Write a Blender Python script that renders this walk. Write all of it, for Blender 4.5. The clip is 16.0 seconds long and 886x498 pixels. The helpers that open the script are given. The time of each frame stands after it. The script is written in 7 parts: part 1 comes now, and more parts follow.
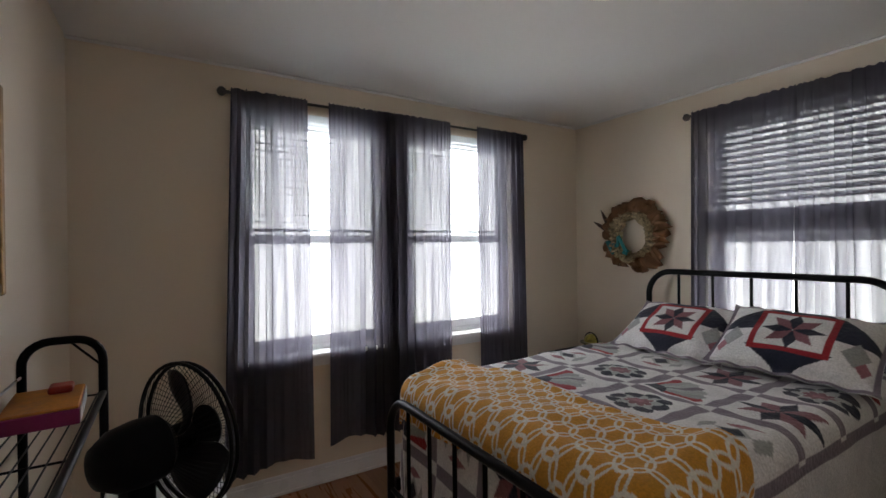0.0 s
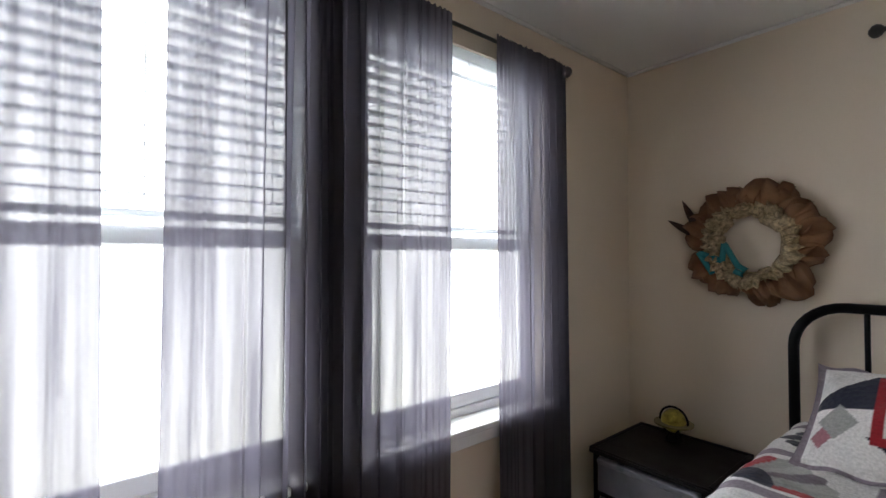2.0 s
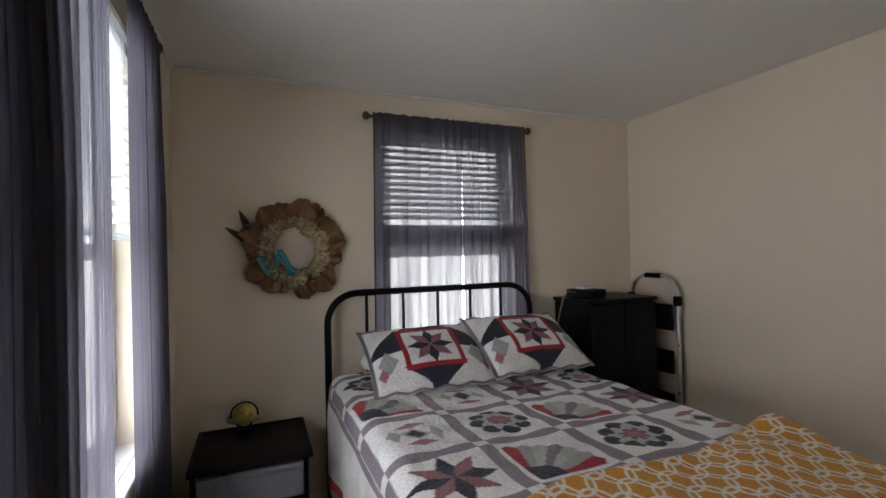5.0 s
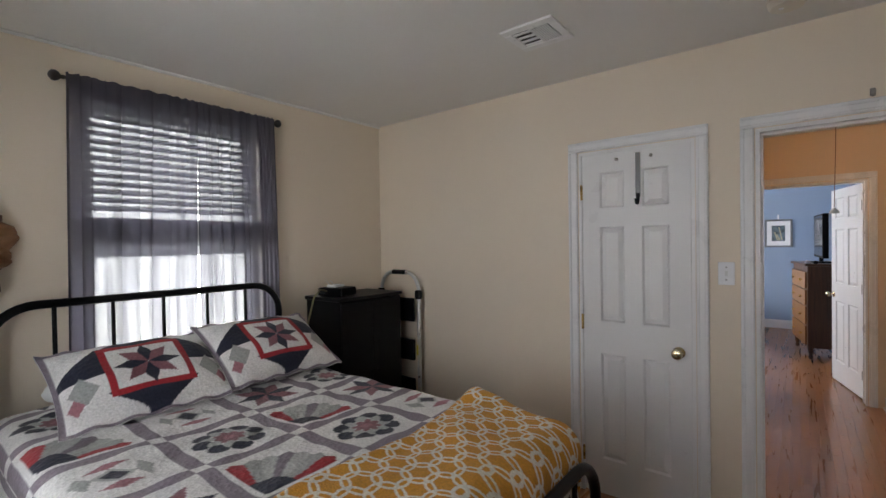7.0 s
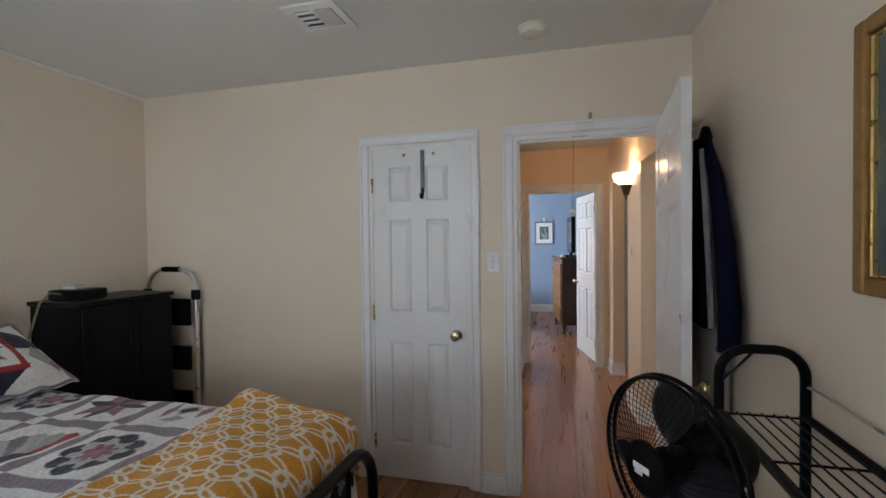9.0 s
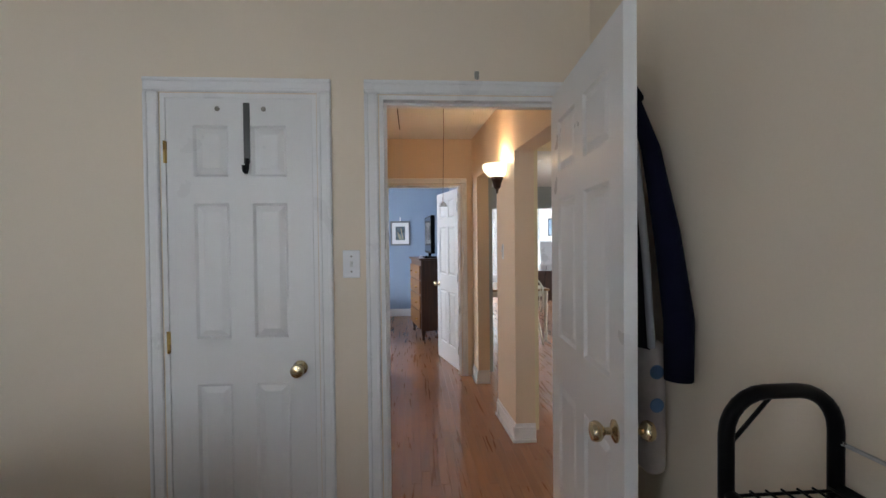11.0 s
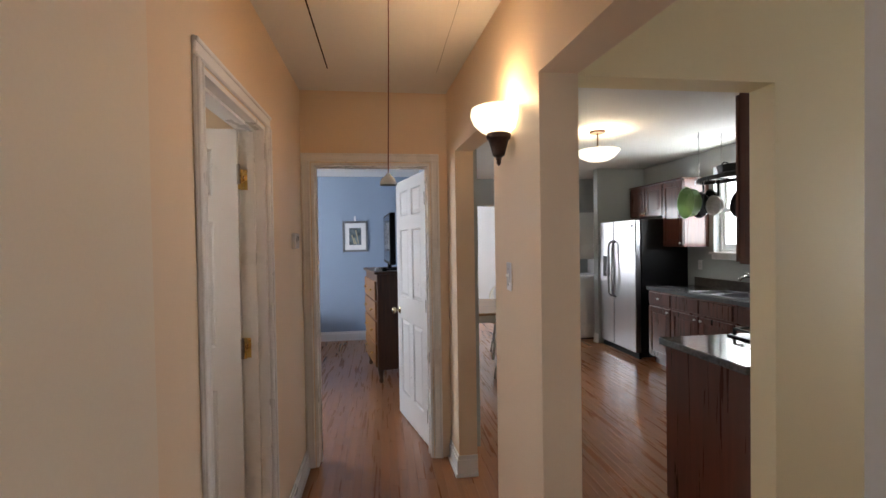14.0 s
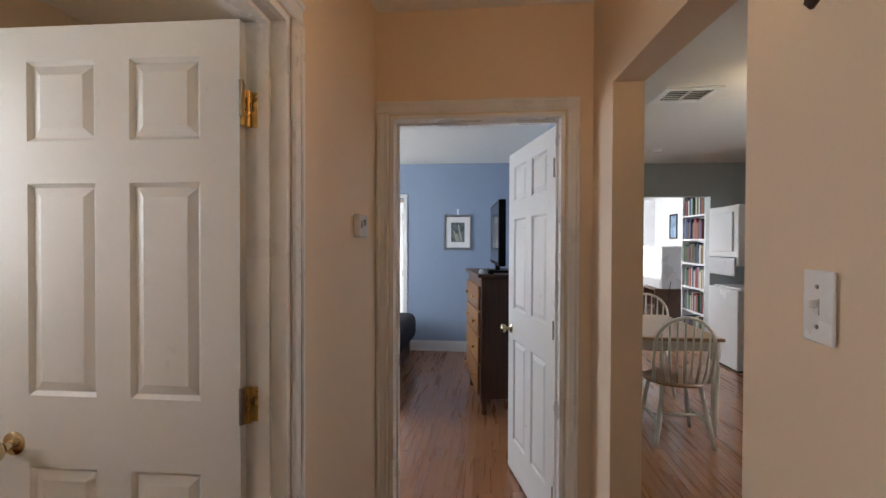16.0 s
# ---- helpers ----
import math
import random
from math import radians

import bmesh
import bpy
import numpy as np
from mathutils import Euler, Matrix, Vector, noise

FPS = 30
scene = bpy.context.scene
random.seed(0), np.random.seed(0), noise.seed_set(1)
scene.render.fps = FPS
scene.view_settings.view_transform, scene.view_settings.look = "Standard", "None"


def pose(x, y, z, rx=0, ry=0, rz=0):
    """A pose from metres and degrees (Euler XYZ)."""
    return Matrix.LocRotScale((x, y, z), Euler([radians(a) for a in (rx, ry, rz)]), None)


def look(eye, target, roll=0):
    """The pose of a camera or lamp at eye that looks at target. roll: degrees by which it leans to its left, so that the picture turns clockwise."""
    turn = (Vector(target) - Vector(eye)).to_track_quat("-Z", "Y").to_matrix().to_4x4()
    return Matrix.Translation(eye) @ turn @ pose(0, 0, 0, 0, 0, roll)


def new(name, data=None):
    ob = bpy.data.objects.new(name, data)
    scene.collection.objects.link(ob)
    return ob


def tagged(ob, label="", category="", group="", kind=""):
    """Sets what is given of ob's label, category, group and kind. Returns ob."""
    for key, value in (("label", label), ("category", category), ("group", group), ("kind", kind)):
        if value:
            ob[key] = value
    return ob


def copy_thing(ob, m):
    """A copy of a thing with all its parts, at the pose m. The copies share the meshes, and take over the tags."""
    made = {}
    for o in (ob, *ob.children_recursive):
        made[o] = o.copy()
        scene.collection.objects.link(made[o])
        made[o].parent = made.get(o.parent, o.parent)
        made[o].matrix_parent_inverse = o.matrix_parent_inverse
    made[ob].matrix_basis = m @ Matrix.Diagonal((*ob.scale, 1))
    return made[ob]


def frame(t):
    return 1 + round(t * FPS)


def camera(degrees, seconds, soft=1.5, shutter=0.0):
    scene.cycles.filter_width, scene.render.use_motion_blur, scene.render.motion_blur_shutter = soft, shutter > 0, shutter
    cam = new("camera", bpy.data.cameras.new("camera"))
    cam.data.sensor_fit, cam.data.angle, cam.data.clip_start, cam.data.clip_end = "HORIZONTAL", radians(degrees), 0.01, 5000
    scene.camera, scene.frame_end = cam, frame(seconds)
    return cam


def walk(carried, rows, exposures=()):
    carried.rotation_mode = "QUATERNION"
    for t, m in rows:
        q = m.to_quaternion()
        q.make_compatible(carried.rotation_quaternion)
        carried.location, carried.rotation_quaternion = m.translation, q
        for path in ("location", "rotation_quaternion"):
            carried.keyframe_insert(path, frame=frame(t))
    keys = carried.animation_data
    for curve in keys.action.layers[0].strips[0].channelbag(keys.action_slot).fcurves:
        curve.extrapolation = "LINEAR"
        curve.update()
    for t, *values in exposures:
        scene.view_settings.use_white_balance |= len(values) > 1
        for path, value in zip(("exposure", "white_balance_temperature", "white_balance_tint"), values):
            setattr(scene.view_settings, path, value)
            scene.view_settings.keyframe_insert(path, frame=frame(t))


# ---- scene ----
cam = camera(89.4, 16.0)
PATH = [
    (0, (-0.035, 0.523, 1.465), (1.008, 2.23, 1.456), -0.7),
    (0.5, (0.091, 0.833, 1.445), (1.163, 2.521, 1.447), -0.7),
    (1, (0.308, 1.101, 1.458), (1.326, 2.822, 1.445), -0.7),
    (1.5, (0.493, 1.546, 1.47), (1.591, 3.218, 1.469), -0.3),
    (2, (0.658, 2.015, 1.468), (1.92, 3.566, 1.507), 0.0),
    (2.5, (0.71, 2.379, 1.487), (2.333, 3.547, 1.517), 0.4),
    (3, (0.623, 2.666, 1.415), (2.5, 3.352, 1.489), 0.0),
    (3.5, (0.446, 2.85, 1.408), (2.419, 3.163, 1.493), -0.1),
    (4, (0.396, 2.932, 1.425), (2.391, 2.814, 1.499), -0.8),
    (4.2, (0.384, 2.95, 1.441), (2.363, 2.668, 1.509), -1.0),
    (6.3, (0.336, 2.834, 1.537), (1.84, 1.517, 1.498), -0.9),
    (6.5, (0.329, 2.831, 1.529), (1.756, 1.43, 1.497), -0.9),
    (7, (0.295, 2.816, 1.522), (1.537, 1.249, 1.495), -0.9),
    (7.5, (0.243, 2.786, 1.53), (1.324, 1.104, 1.493), -0.8),
    (8, (0.213, 2.767, 1.524), (1.123, 0.987, 1.486), -0.7),
    (8.5, (0.191, 2.753, 1.51), (0.925, 0.893, 1.469), -0.7),
    (9, (0.191, 2.721, 1.473), (0.707, 0.789, 1.434), -0.7),
    (9.5, (0.223, 2.647, 1.437), (0.506, 0.668, 1.399), -0.8),
    (10, (0.278, 2.481, 1.442), (0.31, 0.482, 1.396), -0.6),
    (10.2, (0.327, 2.412, 1.435), (0.262, 0.413, 1.392), -0.7),
    (12.3, (0.312, 1.282, 1.469), (0.109, -0.707, 1.436), -0.7),
    (12.5, (0.328, 1.154, 1.481), (0.089, -0.832, 1.44), -0.8),
    (13, (0.284, 0.9, 1.5), (0.028, -1.083, 1.459), -0.7),
    (13.5, (0.182, 0.655, 1.509), (-0.088, -1.326, 1.468), -1.1),
    (14, (0.132, 0.400, 1.499), (-0.134, -1.582, 1.465), -0.9),
    (14.5, (0.13, 0.118, 1.503), (-0.135, -1.864, 1.469), -0.8),
    (15, (0.105, -0.161, 1.494), (-0.143, -2.145, 1.464), -0.7),
    (15.5, (0.104, -0.421, 1.477), (0.044, -2.42, 1.454), -0.8),
    (16, (0.142, -0.623, 1.449), (0.344, -2.613, 1.423), 0.2),
]
walk(cam, [(t, look(eye, target, roll)) for t, eye, target, roll in PATH], [(0, -0.03, 6550, 14), (1.5, 0.03, 6550, 14), (4.2, -0.15, 6600, 14), (6.3, 0.14, 6650, 13), (7.5, 0.24, 6550, 12), (9, 0.36, 6250, 9), (10.2, 0.34, 6250, 9), (12.5, 0.14, 6250, 9), (14, 0.05, 6500, 11), (15, 0.03, 6500, 10), (16, -0.12, 6500, 10)])
W_N, W_E, W_K, W_L, W_D, W_B, W_A, GLOW = 33, 17, 46, 13, 85, 36, 0.8, 6.5

# ---- light ----
world = bpy.data.worlds.new("sky")
scene.world = world
world.use_nodes = True
_nt = world.node_tree
_sky = _nt.nodes.new("ShaderNodeTexSky")
_sky.sky_type = "NISHITA"
_sky.sun_disc = False
_sky.sun_elevation, _sky.sun_rotation = radians(50), radians(200)
_nt.links.new(_sky.outputs["Color"], _nt.nodes["Background"].inputs["Color"])
_nt.nodes["Background"].inputs["Strength"].default_value = 0.15


def lamp(name, kind, m, power, color, size=0.1, size_y=None):
    data = bpy.data.lights.new(name, kind)
    data.energy, data.color = power, color
    if kind == "AREA":
        data.shape = "RECTANGLE" if size_y else "DISK"
        data.size = size
        if size_y:
            data.size_y = size_y
    elif kind == "POINT":
        data.shadow_soft_size = size
    ob = new(name, data)
    ob.matrix_world = m
    return ob


SKY_C = (0.905, 0.93, 1.0)
sun = lamp("sun", "SUN", look((0, 0, 5), (-1.2, 3.0, 0.0)), 3.0, (1.0, 0.95, 0.88))
sun.data.angle = radians(0.5)
# daylight standing in each window opening
lamp("daylight_north_a", "AREA", pose(0.78, 3.60, 1.58, -90), W_N, SKY_C, 1.0, 1.6)
lamp("daylight_north_b", "AREA", pose(1.86, 3.60, 1.58, -90), W_N, SKY_C, 1.0, 1.6)
lamp("daylight_east", "AREA", pose(3.36, 1.71, 1.55, 0, 90, 0), W_E, SKY_C, 1.55, 1.05)
lamp("daylight_kitchen", "AREA", pose(-3.90, -3.81, 1.81, 0, -90, 0), W_K, SKY_C, 1.0, 1.0)
# living, blue and bath windows are unseen, added to brighten those rooms
lamp("daylight_living", "AREA", pose(-4.25, -0.25, 1.45, 0, -90, 0), W_L, SKY_C, 0.88, 0.68)
lamp("daylight_dining", "AREA", pose(-0.40, -8.6, 1.5, 0, 90, 0), W_D, SKY_C, 1.3, 1.3)
lamp("daylight_blue", "AREA", pose(2.95, -4.9, 1.5, 0, 90, 0), W_B, SKY_C, 1.3, 1.5)
lamp("daylight_bath", "AREA", pose(2.25, -1.3, 1.7, 0, 90, 0), W_A, SKY_C, 0.7, 0.7)
lamp("sconce_bulb", "POINT", pose(-0.295, -1.33, 2.055), 4.9, (1.0, 0.61, 0.31), 0.04)
lamp("kitchen_bulb", "POINT", pose(-1.885, -3.59, 2.40), 14, (1.0, 0.76, 0.46), 0.06)
lamp("bedroom_bulb", "POINT", pose(1.62, 1.68, 2.30), 0.01, (1.0, 0.8, 0.55), 0.06)

# ---- materials ----


def surf(name, col, rough=0.6, metal=0.0, var=0.06, scale=3.0, fine=90.0, bump=0.04, dist=0.002, coat=0.0, rough_var=0.08, spec=0.5):
    """A painted or plain surface with broad and fine variation."""
    m = bpy.data.materials.new(name)
    m.use_nodes = True
    nt = m.node_tree
    L = nt.links.new
    b = nt.nodes["Principled BSDF"]
    tc = nt.nodes.new("ShaderNodeTexCoord")
    n1 = nt.nodes.new("ShaderNodeTexNoise")
    n1.inputs["Scale"].default_value, n1.inputs["Detail"].default_value = scale, 5
    n2 = nt.nodes.new("ShaderNodeTexNoise")
    n2.inputs["Scale"].default_value, n2.inputs["Detail"].default_value = fine, 3
    L(tc.outputs["Object"], n1.inputs["Vector"])
    L(tc.outputs["Object"], n2.inputs["Vector"])
    add = nt.nodes.new("ShaderNodeMath")
    add.operation = "MULTIPLY_ADD"
    L(n2.outputs["Fac"], add.inputs[0])
    add.inputs[1].default_value = 0.4
    L(n1.outputs["Fac"], add.inputs[2])
    mr = nt.nodes.new("ShaderNodeMapRange")
    mr.inputs[1].default_value, mr.inputs[2].default_value = 0.4, 1.0
    mr.inputs[3].default_value, mr.inputs[4].default_value = 1 - var, 1 + var
    L(add.outputs[0], mr.inputs[0])
    mx = nt.nodes.new("ShaderNodeVectorMath")
    mx.operation = "SCALE"
    mx.inputs[0].default_value = col
    L(mr.outputs[0], mx.inputs["Scale"])
    L(mx.outputs[0], b.inputs["Base Color"])
    rr = nt.nodes.new("ShaderNodeMapRange")
    rr.inputs[1].default_value, rr.inputs[2].default_value = 0.3, 0.7
    rr.inputs[3].default_value, rr.inputs[4].default_value = max(0.02, rough - rough_var), min(1, rough + rough_var)
    L(n1.outputs["Fac"], rr.inputs[0])
    L(rr.outputs[0], b.inputs["Roughness"])
    b.inputs["Metallic"].default_value = metal
    b.inputs["Coat Weight"].default_value = coat
    b.inputs["Specular IOR Level"].default_value = spec
    if bump:
        bp = nt.nodes.new("ShaderNodeBump")
        bp.inputs["Strength"].default_value, bp.inputs["Distance"].default_value = bump, dist
        L(n2.outputs["Fac"], bp.inputs["Height"])
        L(bp.outputs[0], b.inputs["Normal"])
    return m


def wood(name, c1, c2, rough=0.4, scale=1.0, axis=1, grain=1.0, coat=0.0, per_object=0.0):
    """Wood with grain running along one axis (0, 1 or 2)."""
    m = bpy.data.materials.new(name)
    m.use_nodes = True
    nt = m.node_tree
    L = nt.links.new
    b = nt.nodes["Principled BSDF"]
    tc = nt.nodes.new("ShaderNodeTexCoord")
    oi = nt.nodes.new("ShaderNodeObjectInfo")
    off = nt.nodes.new("ShaderNodeVectorMath")
    off.operation = "MULTIPLY_ADD"
    mp = nt.nodes.new("ShaderNodeMapping")
    s = [30.0 * scale] * 3
    s[axis] = 1.6 * scale
    mp.inputs["Scale"].default_value = s
    cx = nt.nodes.new("ShaderNodeCombineXYZ")
    for i in range(3):
        L(oi.outputs["Random"], cx.inputs[i])
    L(cx.outputs[0], off.inputs[0])
    off.inputs[1].default_value = (7.1, 5.3, 9.7)
    L(tc.outputs["Object"], off.inputs[2])
    L(off.outputs[0], mp.inputs["Vector"])
    n1 = nt.nodes.new("ShaderNodeTexNoise")
    n1.inputs["Scale"].default_value, n1.inputs["Detail"].default_value, n1.inputs["Distortion"].default_value = 1.0, 6, 0.8
    L(mp.outputs[0], n1.inputs["Vector"])
    n2 = nt.nodes.new("ShaderNodeTexNoise")
    n2.inputs["Scale"].default_value = 2.2
    L(off.outputs[0], n2.inputs["Vector"])
    mixf = nt.nodes.new("ShaderNodeMath")
    mixf.operation = "MULTIPLY_ADD"
    L(n2.outputs["Fac"], mixf.inputs[0])
    mixf.inputs[1].default_value = 0.35
    L(n1.outputs["Fac"], mixf.inputs[2])
    rnd = nt.nodes.new("ShaderNodeMath")
    rnd.operation = "MULTIPLY_ADD"
    L(oi.outputs["Random"], rnd.inputs[0])
    rnd.inputs[1].default_value = per_object
    L(mixf.outputs[0], rnd.inputs[2])
    rp = nt.nodes.new("ShaderNodeValToRGB")
    rp.color_ramp.elements[0].position, rp.color_ramp.elements[1].position = 0.42 - 0.1 * grain, 0.85 + 0.35 * per_object
    rp.color_ramp.elements[0].color, rp.color_ramp.elements[1].color = (*c1, 1), (*c2, 1)
    L(rnd.outputs[0], rp.inputs[0])
    L(rp.outputs[0], b.inputs["Base Color"])
    rr = nt.nodes.new("ShaderNodeMapRange")
    rr.inputs[3].default_value, rr.inputs[4].default_value = max(0.02, rough - 0.08), rough + 0.12
    L(n1.outputs["Fac"], rr.inputs[0])
    L(rr.outputs[0], b.inputs["Roughness"])
    b.inputs["Coat Weight"].default_value = coat
    bp = nt.nodes.new("ShaderNodeBump")
    bp.inputs["Strength"].default_value, bp.inputs["Distance"].default_value = 0.08, 0.001
    L(n1.outputs["Fac"], bp.inputs["Height"])
    L(bp.outputs[0], b.inputs["Normal"])
    return m


def glow(name, col, strength):
    m = bpy.data.materials.new(name)
    m.use_nodes = True
    b = m.node_tree.nodes["Principled BSDF"]
    b.inputs["Base Color"].default_value = (0.9, 0.85, 0.75, 1)
    b.inputs["Roughness"].default_value = 0.35
    b.inputs["Emission Color"].default_value = (*col, 1)
    b.inputs["Emission Strength"].default_value = strength
    return m


def glass_mat(name):
    m = bpy.data.materials.new(name)
    m.use_nodes = True
    nt = m.node_tree
    nt.nodes.remove(nt.nodes["Principled BSDF"])
    out = nt.nodes["Material Output"]
    tr, gl = nt.nodes.new("ShaderNodeBsdfTransparent"), nt.nodes.new("ShaderNodeBsdfGlossy")
    gl.inputs["Roughness"].default_value = 0.02
    tr.inputs["Color"].default_value = (0.96, 0.98, 0.97, 1)
    lw, pw, mx = nt.nodes.new("ShaderNodeLayerWeight"), nt.nodes.new("ShaderNodeMath"), nt.nodes.new("ShaderNodeMixShader")
    lw.inputs["Blend"].default_value = 0.5
    pw.operation = "POWER"
    pw.inputs[1].default_value = 5.0
    nt.links.new(lw.outputs["Facing"], pw.inputs[0])
    md = nt.nodes.new("ShaderNodeMath")
    md.operation = "MULTIPLY_ADD"
    md.inputs[1].default_value, md.inputs[2].default_value = 0.6, 0.035
    nt.links.new(pw.outputs[0], md.inputs[0])
    nt.links.new(md.outputs[0], mx.inputs[0])
    nt.links.new(tr.outputs[0], mx.inputs[1])
    nt.links.new(gl.outputs[0], mx.inputs[2])
    nt.links.new(mx.outputs[0], out.inputs["Surface"])
    return m


def sheer_mat(name, col, clear, thread=900.0):
    """Thin woven voile: threads that scatter light with gaps between them."""
    m = bpy.data.materials.new(name)
    m.use_nodes = True
    nt = m.node_tree
    L = nt.links.new
    nt.nodes.remove(nt.nodes["Principled BSDF"])
    out = nt.nodes["Material Output"]
    tr = nt.nodes.new("ShaderNodeBsdfTransparent")
    df, tl = nt.nodes.new("ShaderNodeBsdfDiffuse"), nt.nodes.new("ShaderNodeBsdfTranslucent")
    tc, nz = nt.nodes.new("ShaderNodeTexCoord"), nt.nodes.new("ShaderNodeTexNoise")
    mp = nt.nodes.new("ShaderNodeMapping")
    mp.inputs["Scale"].default_value = (9, 9, 0.35)
    L(tc.outputs["Object"], mp.inputs["Vector"])
    L(mp.outputs[0], nz.inputs["Vector"])
    nz.inputs["Scale"].default_value = 3.0
    ramp = nt.nodes.new("ShaderNodeMapRange")
    ramp.inputs[1].default_value, ramp.inputs[2].default_value = 0.3, 0.7
    ramp.inputs[3].default_value, ramp.inputs[4].default_value = clear - 0.06, clear + 0.09
    L(nz.outputs["Fac"], ramp.inputs[0])
    df.inputs["Color"].default_value = (*col, 1)
    tl.inputs["Color"].default_value = (*(0.42 * c for c in col), 1)
    m1, m2 = nt.nodes.new("ShaderNodeMixShader"), nt.nodes.new("ShaderNodeMixShader")
    m1.inputs[0].default_value = 0.62
    L(df.outputs[0], m1.inputs[1])
    L(tl.outputs[0], m1.inputs[2])
    L(ramp.outputs[0], m2.inputs[0])
    L(m1.outputs[0], m2.inputs[1])
    L(tr.outputs[0], m2.inputs[2])
    L(m2.outputs[0], out.inputs["Surface"])
    return m


M_WALL = surf("cream_paint", (0.79, 0.69, 0.56), 0.55, var=0.035, scale=1.3, fine=160, bump=0.06)
# cream paint; the peach puts the hall's warm lamplight into the colour
M_HALL = surf("lamp_tinted_cream_paint", (0.79, 0.635, 0.475), 0.55, var=0.035, scale=1.3, fine=160, bump=0.06)
M_LIVING = surf("pale_cream_paint", (0.80, 0.71, 0.48), 0.55, var=0.03, scale=1.3, fine=160, bump=0.06)
M_CEIL = surf("ceiling_paint", (0.80, 0.79, 0.76), 0.75, var=0.03, scale=1.1, fine=140, bump=0.1)
M_TRIM = surf("white_trim_paint", (0.82, 0.82, 0.82), 0.32, var=0.03, scale=5, fine=70, bump=0.03)
M_DOOR = surf("white_door_paint", (0.80, 0.80, 0.80), 0.35, var=0.03, scale=4, fine=120, bump=0.06)
M_BLUE = surf("blue_paint", (0.29, 0.375, 0.51), 0.55, var=0.04, scale=1.3, fine=160, bump=0.06)
M_GREY = surf("grey_green_paint", (0.42, 0.45, 0.45), 0.55, var=0.04, scale=1.3, fine=160, bump=0.06)
M_WHITEW = surf("white_wall_paint", (0.74, 0.75, 0.76), 0.55, var=0.03, scale=1.3, fine=160, bump=0.06)
M_FLOOR = wood("oak_strip_floor", (0.170, 0.064, 0.026), (0.350, 0.150, 0.062), 0.28, 1.0, 1, 2.2, 0.25, 0.30)
M_SUB = surf("floor_joint_dark", (0.05, 0.025, 0.012), 0.6, var=0.1)
M_GLASS = glass_mat("window_glass")
M_GROUND = surf("lawn_and_paving", (0.22, 0.27, 0.12), 0.9, var=0.3, scale=0.4, fine=8, bump=0.2, dist=0.02)

# ---- building blocks ----


def box(bm, x0, y0, z0, x1, y1, z1, bevel=0.0, seg=1):
    v = [bm.verts.new(c) for c in ((x0, y0, z0), (x1, y0, z0), (x1, y1, z0), (x0, y1, z0), (x0, y0, z1), (x1, y0, z1), (x1, y1, z1), (x0, y1, z1))]
    f = [bm.faces.new([v[i] for i in q]) for q in ((3, 2, 1, 0), (4, 5, 6, 7), (0, 1, 5, 4), (1, 2, 6, 5), (2, 3, 7, 6), (3, 0, 4, 7))]
    if bevel:
        es = {e for q in f for e in q.edges}
        bmesh.ops.bevel(bm, geom=list(es), offset=bevel, segments=seg, profile=0.5, affect="EDGES", clamp_overlap=True)
    return bm


def prism(bm, plan, z0, z1):
    """A straight prism over a plan of corners, counter-clockwise."""
    a = [bm.verts.new((x, y, z0)) for x, y in plan]
    b = [bm.verts.new((x, y, z1)) for x, y in plan]
    n = len(plan)
    bm.faces.new(a[::-1])
    bm.faces.new(b)
    for i in range(n):
        bm.faces.new((a[i], a[(i + 1) % n], b[(i + 1) % n], b[i]))
    return bm


def tube(bm, pts, r, seg=10, closed=False):
    """A round bar swept along points."""
    pts = [Vector(p) for p in pts]
    n = len(pts)
    rings = []
    up = None
    for i, p in enumerate(pts):
        if closed:
            d = (pts[(i + 1) % n] - pts[i - 1]).normalized()
        else:
            d = (pts[min(i + 1, n - 1)] - pts[max(i - 1, 0)]).normalized()
        if up is None:
            up = Vector((0, 0, 1)) if abs(d.z) < 0.9 else Vector((1, 0, 0))
        side = d.cross(up).normalized()
        up = side.cross(d).normalized()
        rr = r[i] if isinstance(r, (list, tuple)) else r
        rings.append([bm.verts.new(p + rr * (math.cos(a) * side + math.sin(a) * up)) for a in (2 * math.pi * k / seg for k in range(seg))])
    for i in range(n if closed else n - 1):
        a, b = rings[i], rings[(i + 1) % n]
        for k in range(seg):
            bm.faces.new((a[k], a[(k + 1) % seg], b[(k + 1) % seg], b[k]))
    if not closed:
        bm.faces.new(rings[0][::-1])
        bm.faces.new(rings[-1])
    return bm


def lathe(bm, prof, seg=20, at=(0, 0, 0), m=None):
    """A turned shape: prof is radius, height from bottom to top, round local z."""
    m = m or Matrix.Translation(at)
    rings = [[bm.verts.new(m @ Vector((max(r, 1e-4) * math.cos(2 * math.pi * k / seg), max(r, 1e-4) * math.sin(2 * math.pi * k / seg), z))) for k in range(seg)] for r, z in prof]
    for a, b in zip(rings, rings[1:]):
        for k in range(seg):
            bm.faces.new((a[k], a[(k + 1) % seg], b[(k + 1) % seg], b[k]))
    bm.faces.new(rings[0][::-1])
    bm.faces.new(rings[-1])
    return bm


def ball(bm, c, r, seg=12, squash=(1, 1, 1)):
    bmesh.ops.create_uvsphere(bm, u_segments=seg, v_segments=max(6, seg // 2), radius=r, matrix=Matrix.Translation(c) @ Matrix.Diagonal((*squash, 1)))
    return bm


def arc(cx, cy, r, a0, a1, n):
    return [(cx + r * math.cos(radians(a0 + (a1 - a0) * i / n)), cy + r * math.sin(radians(a0 + (a1 - a0) * i / n))) for i in range(n + 1)]


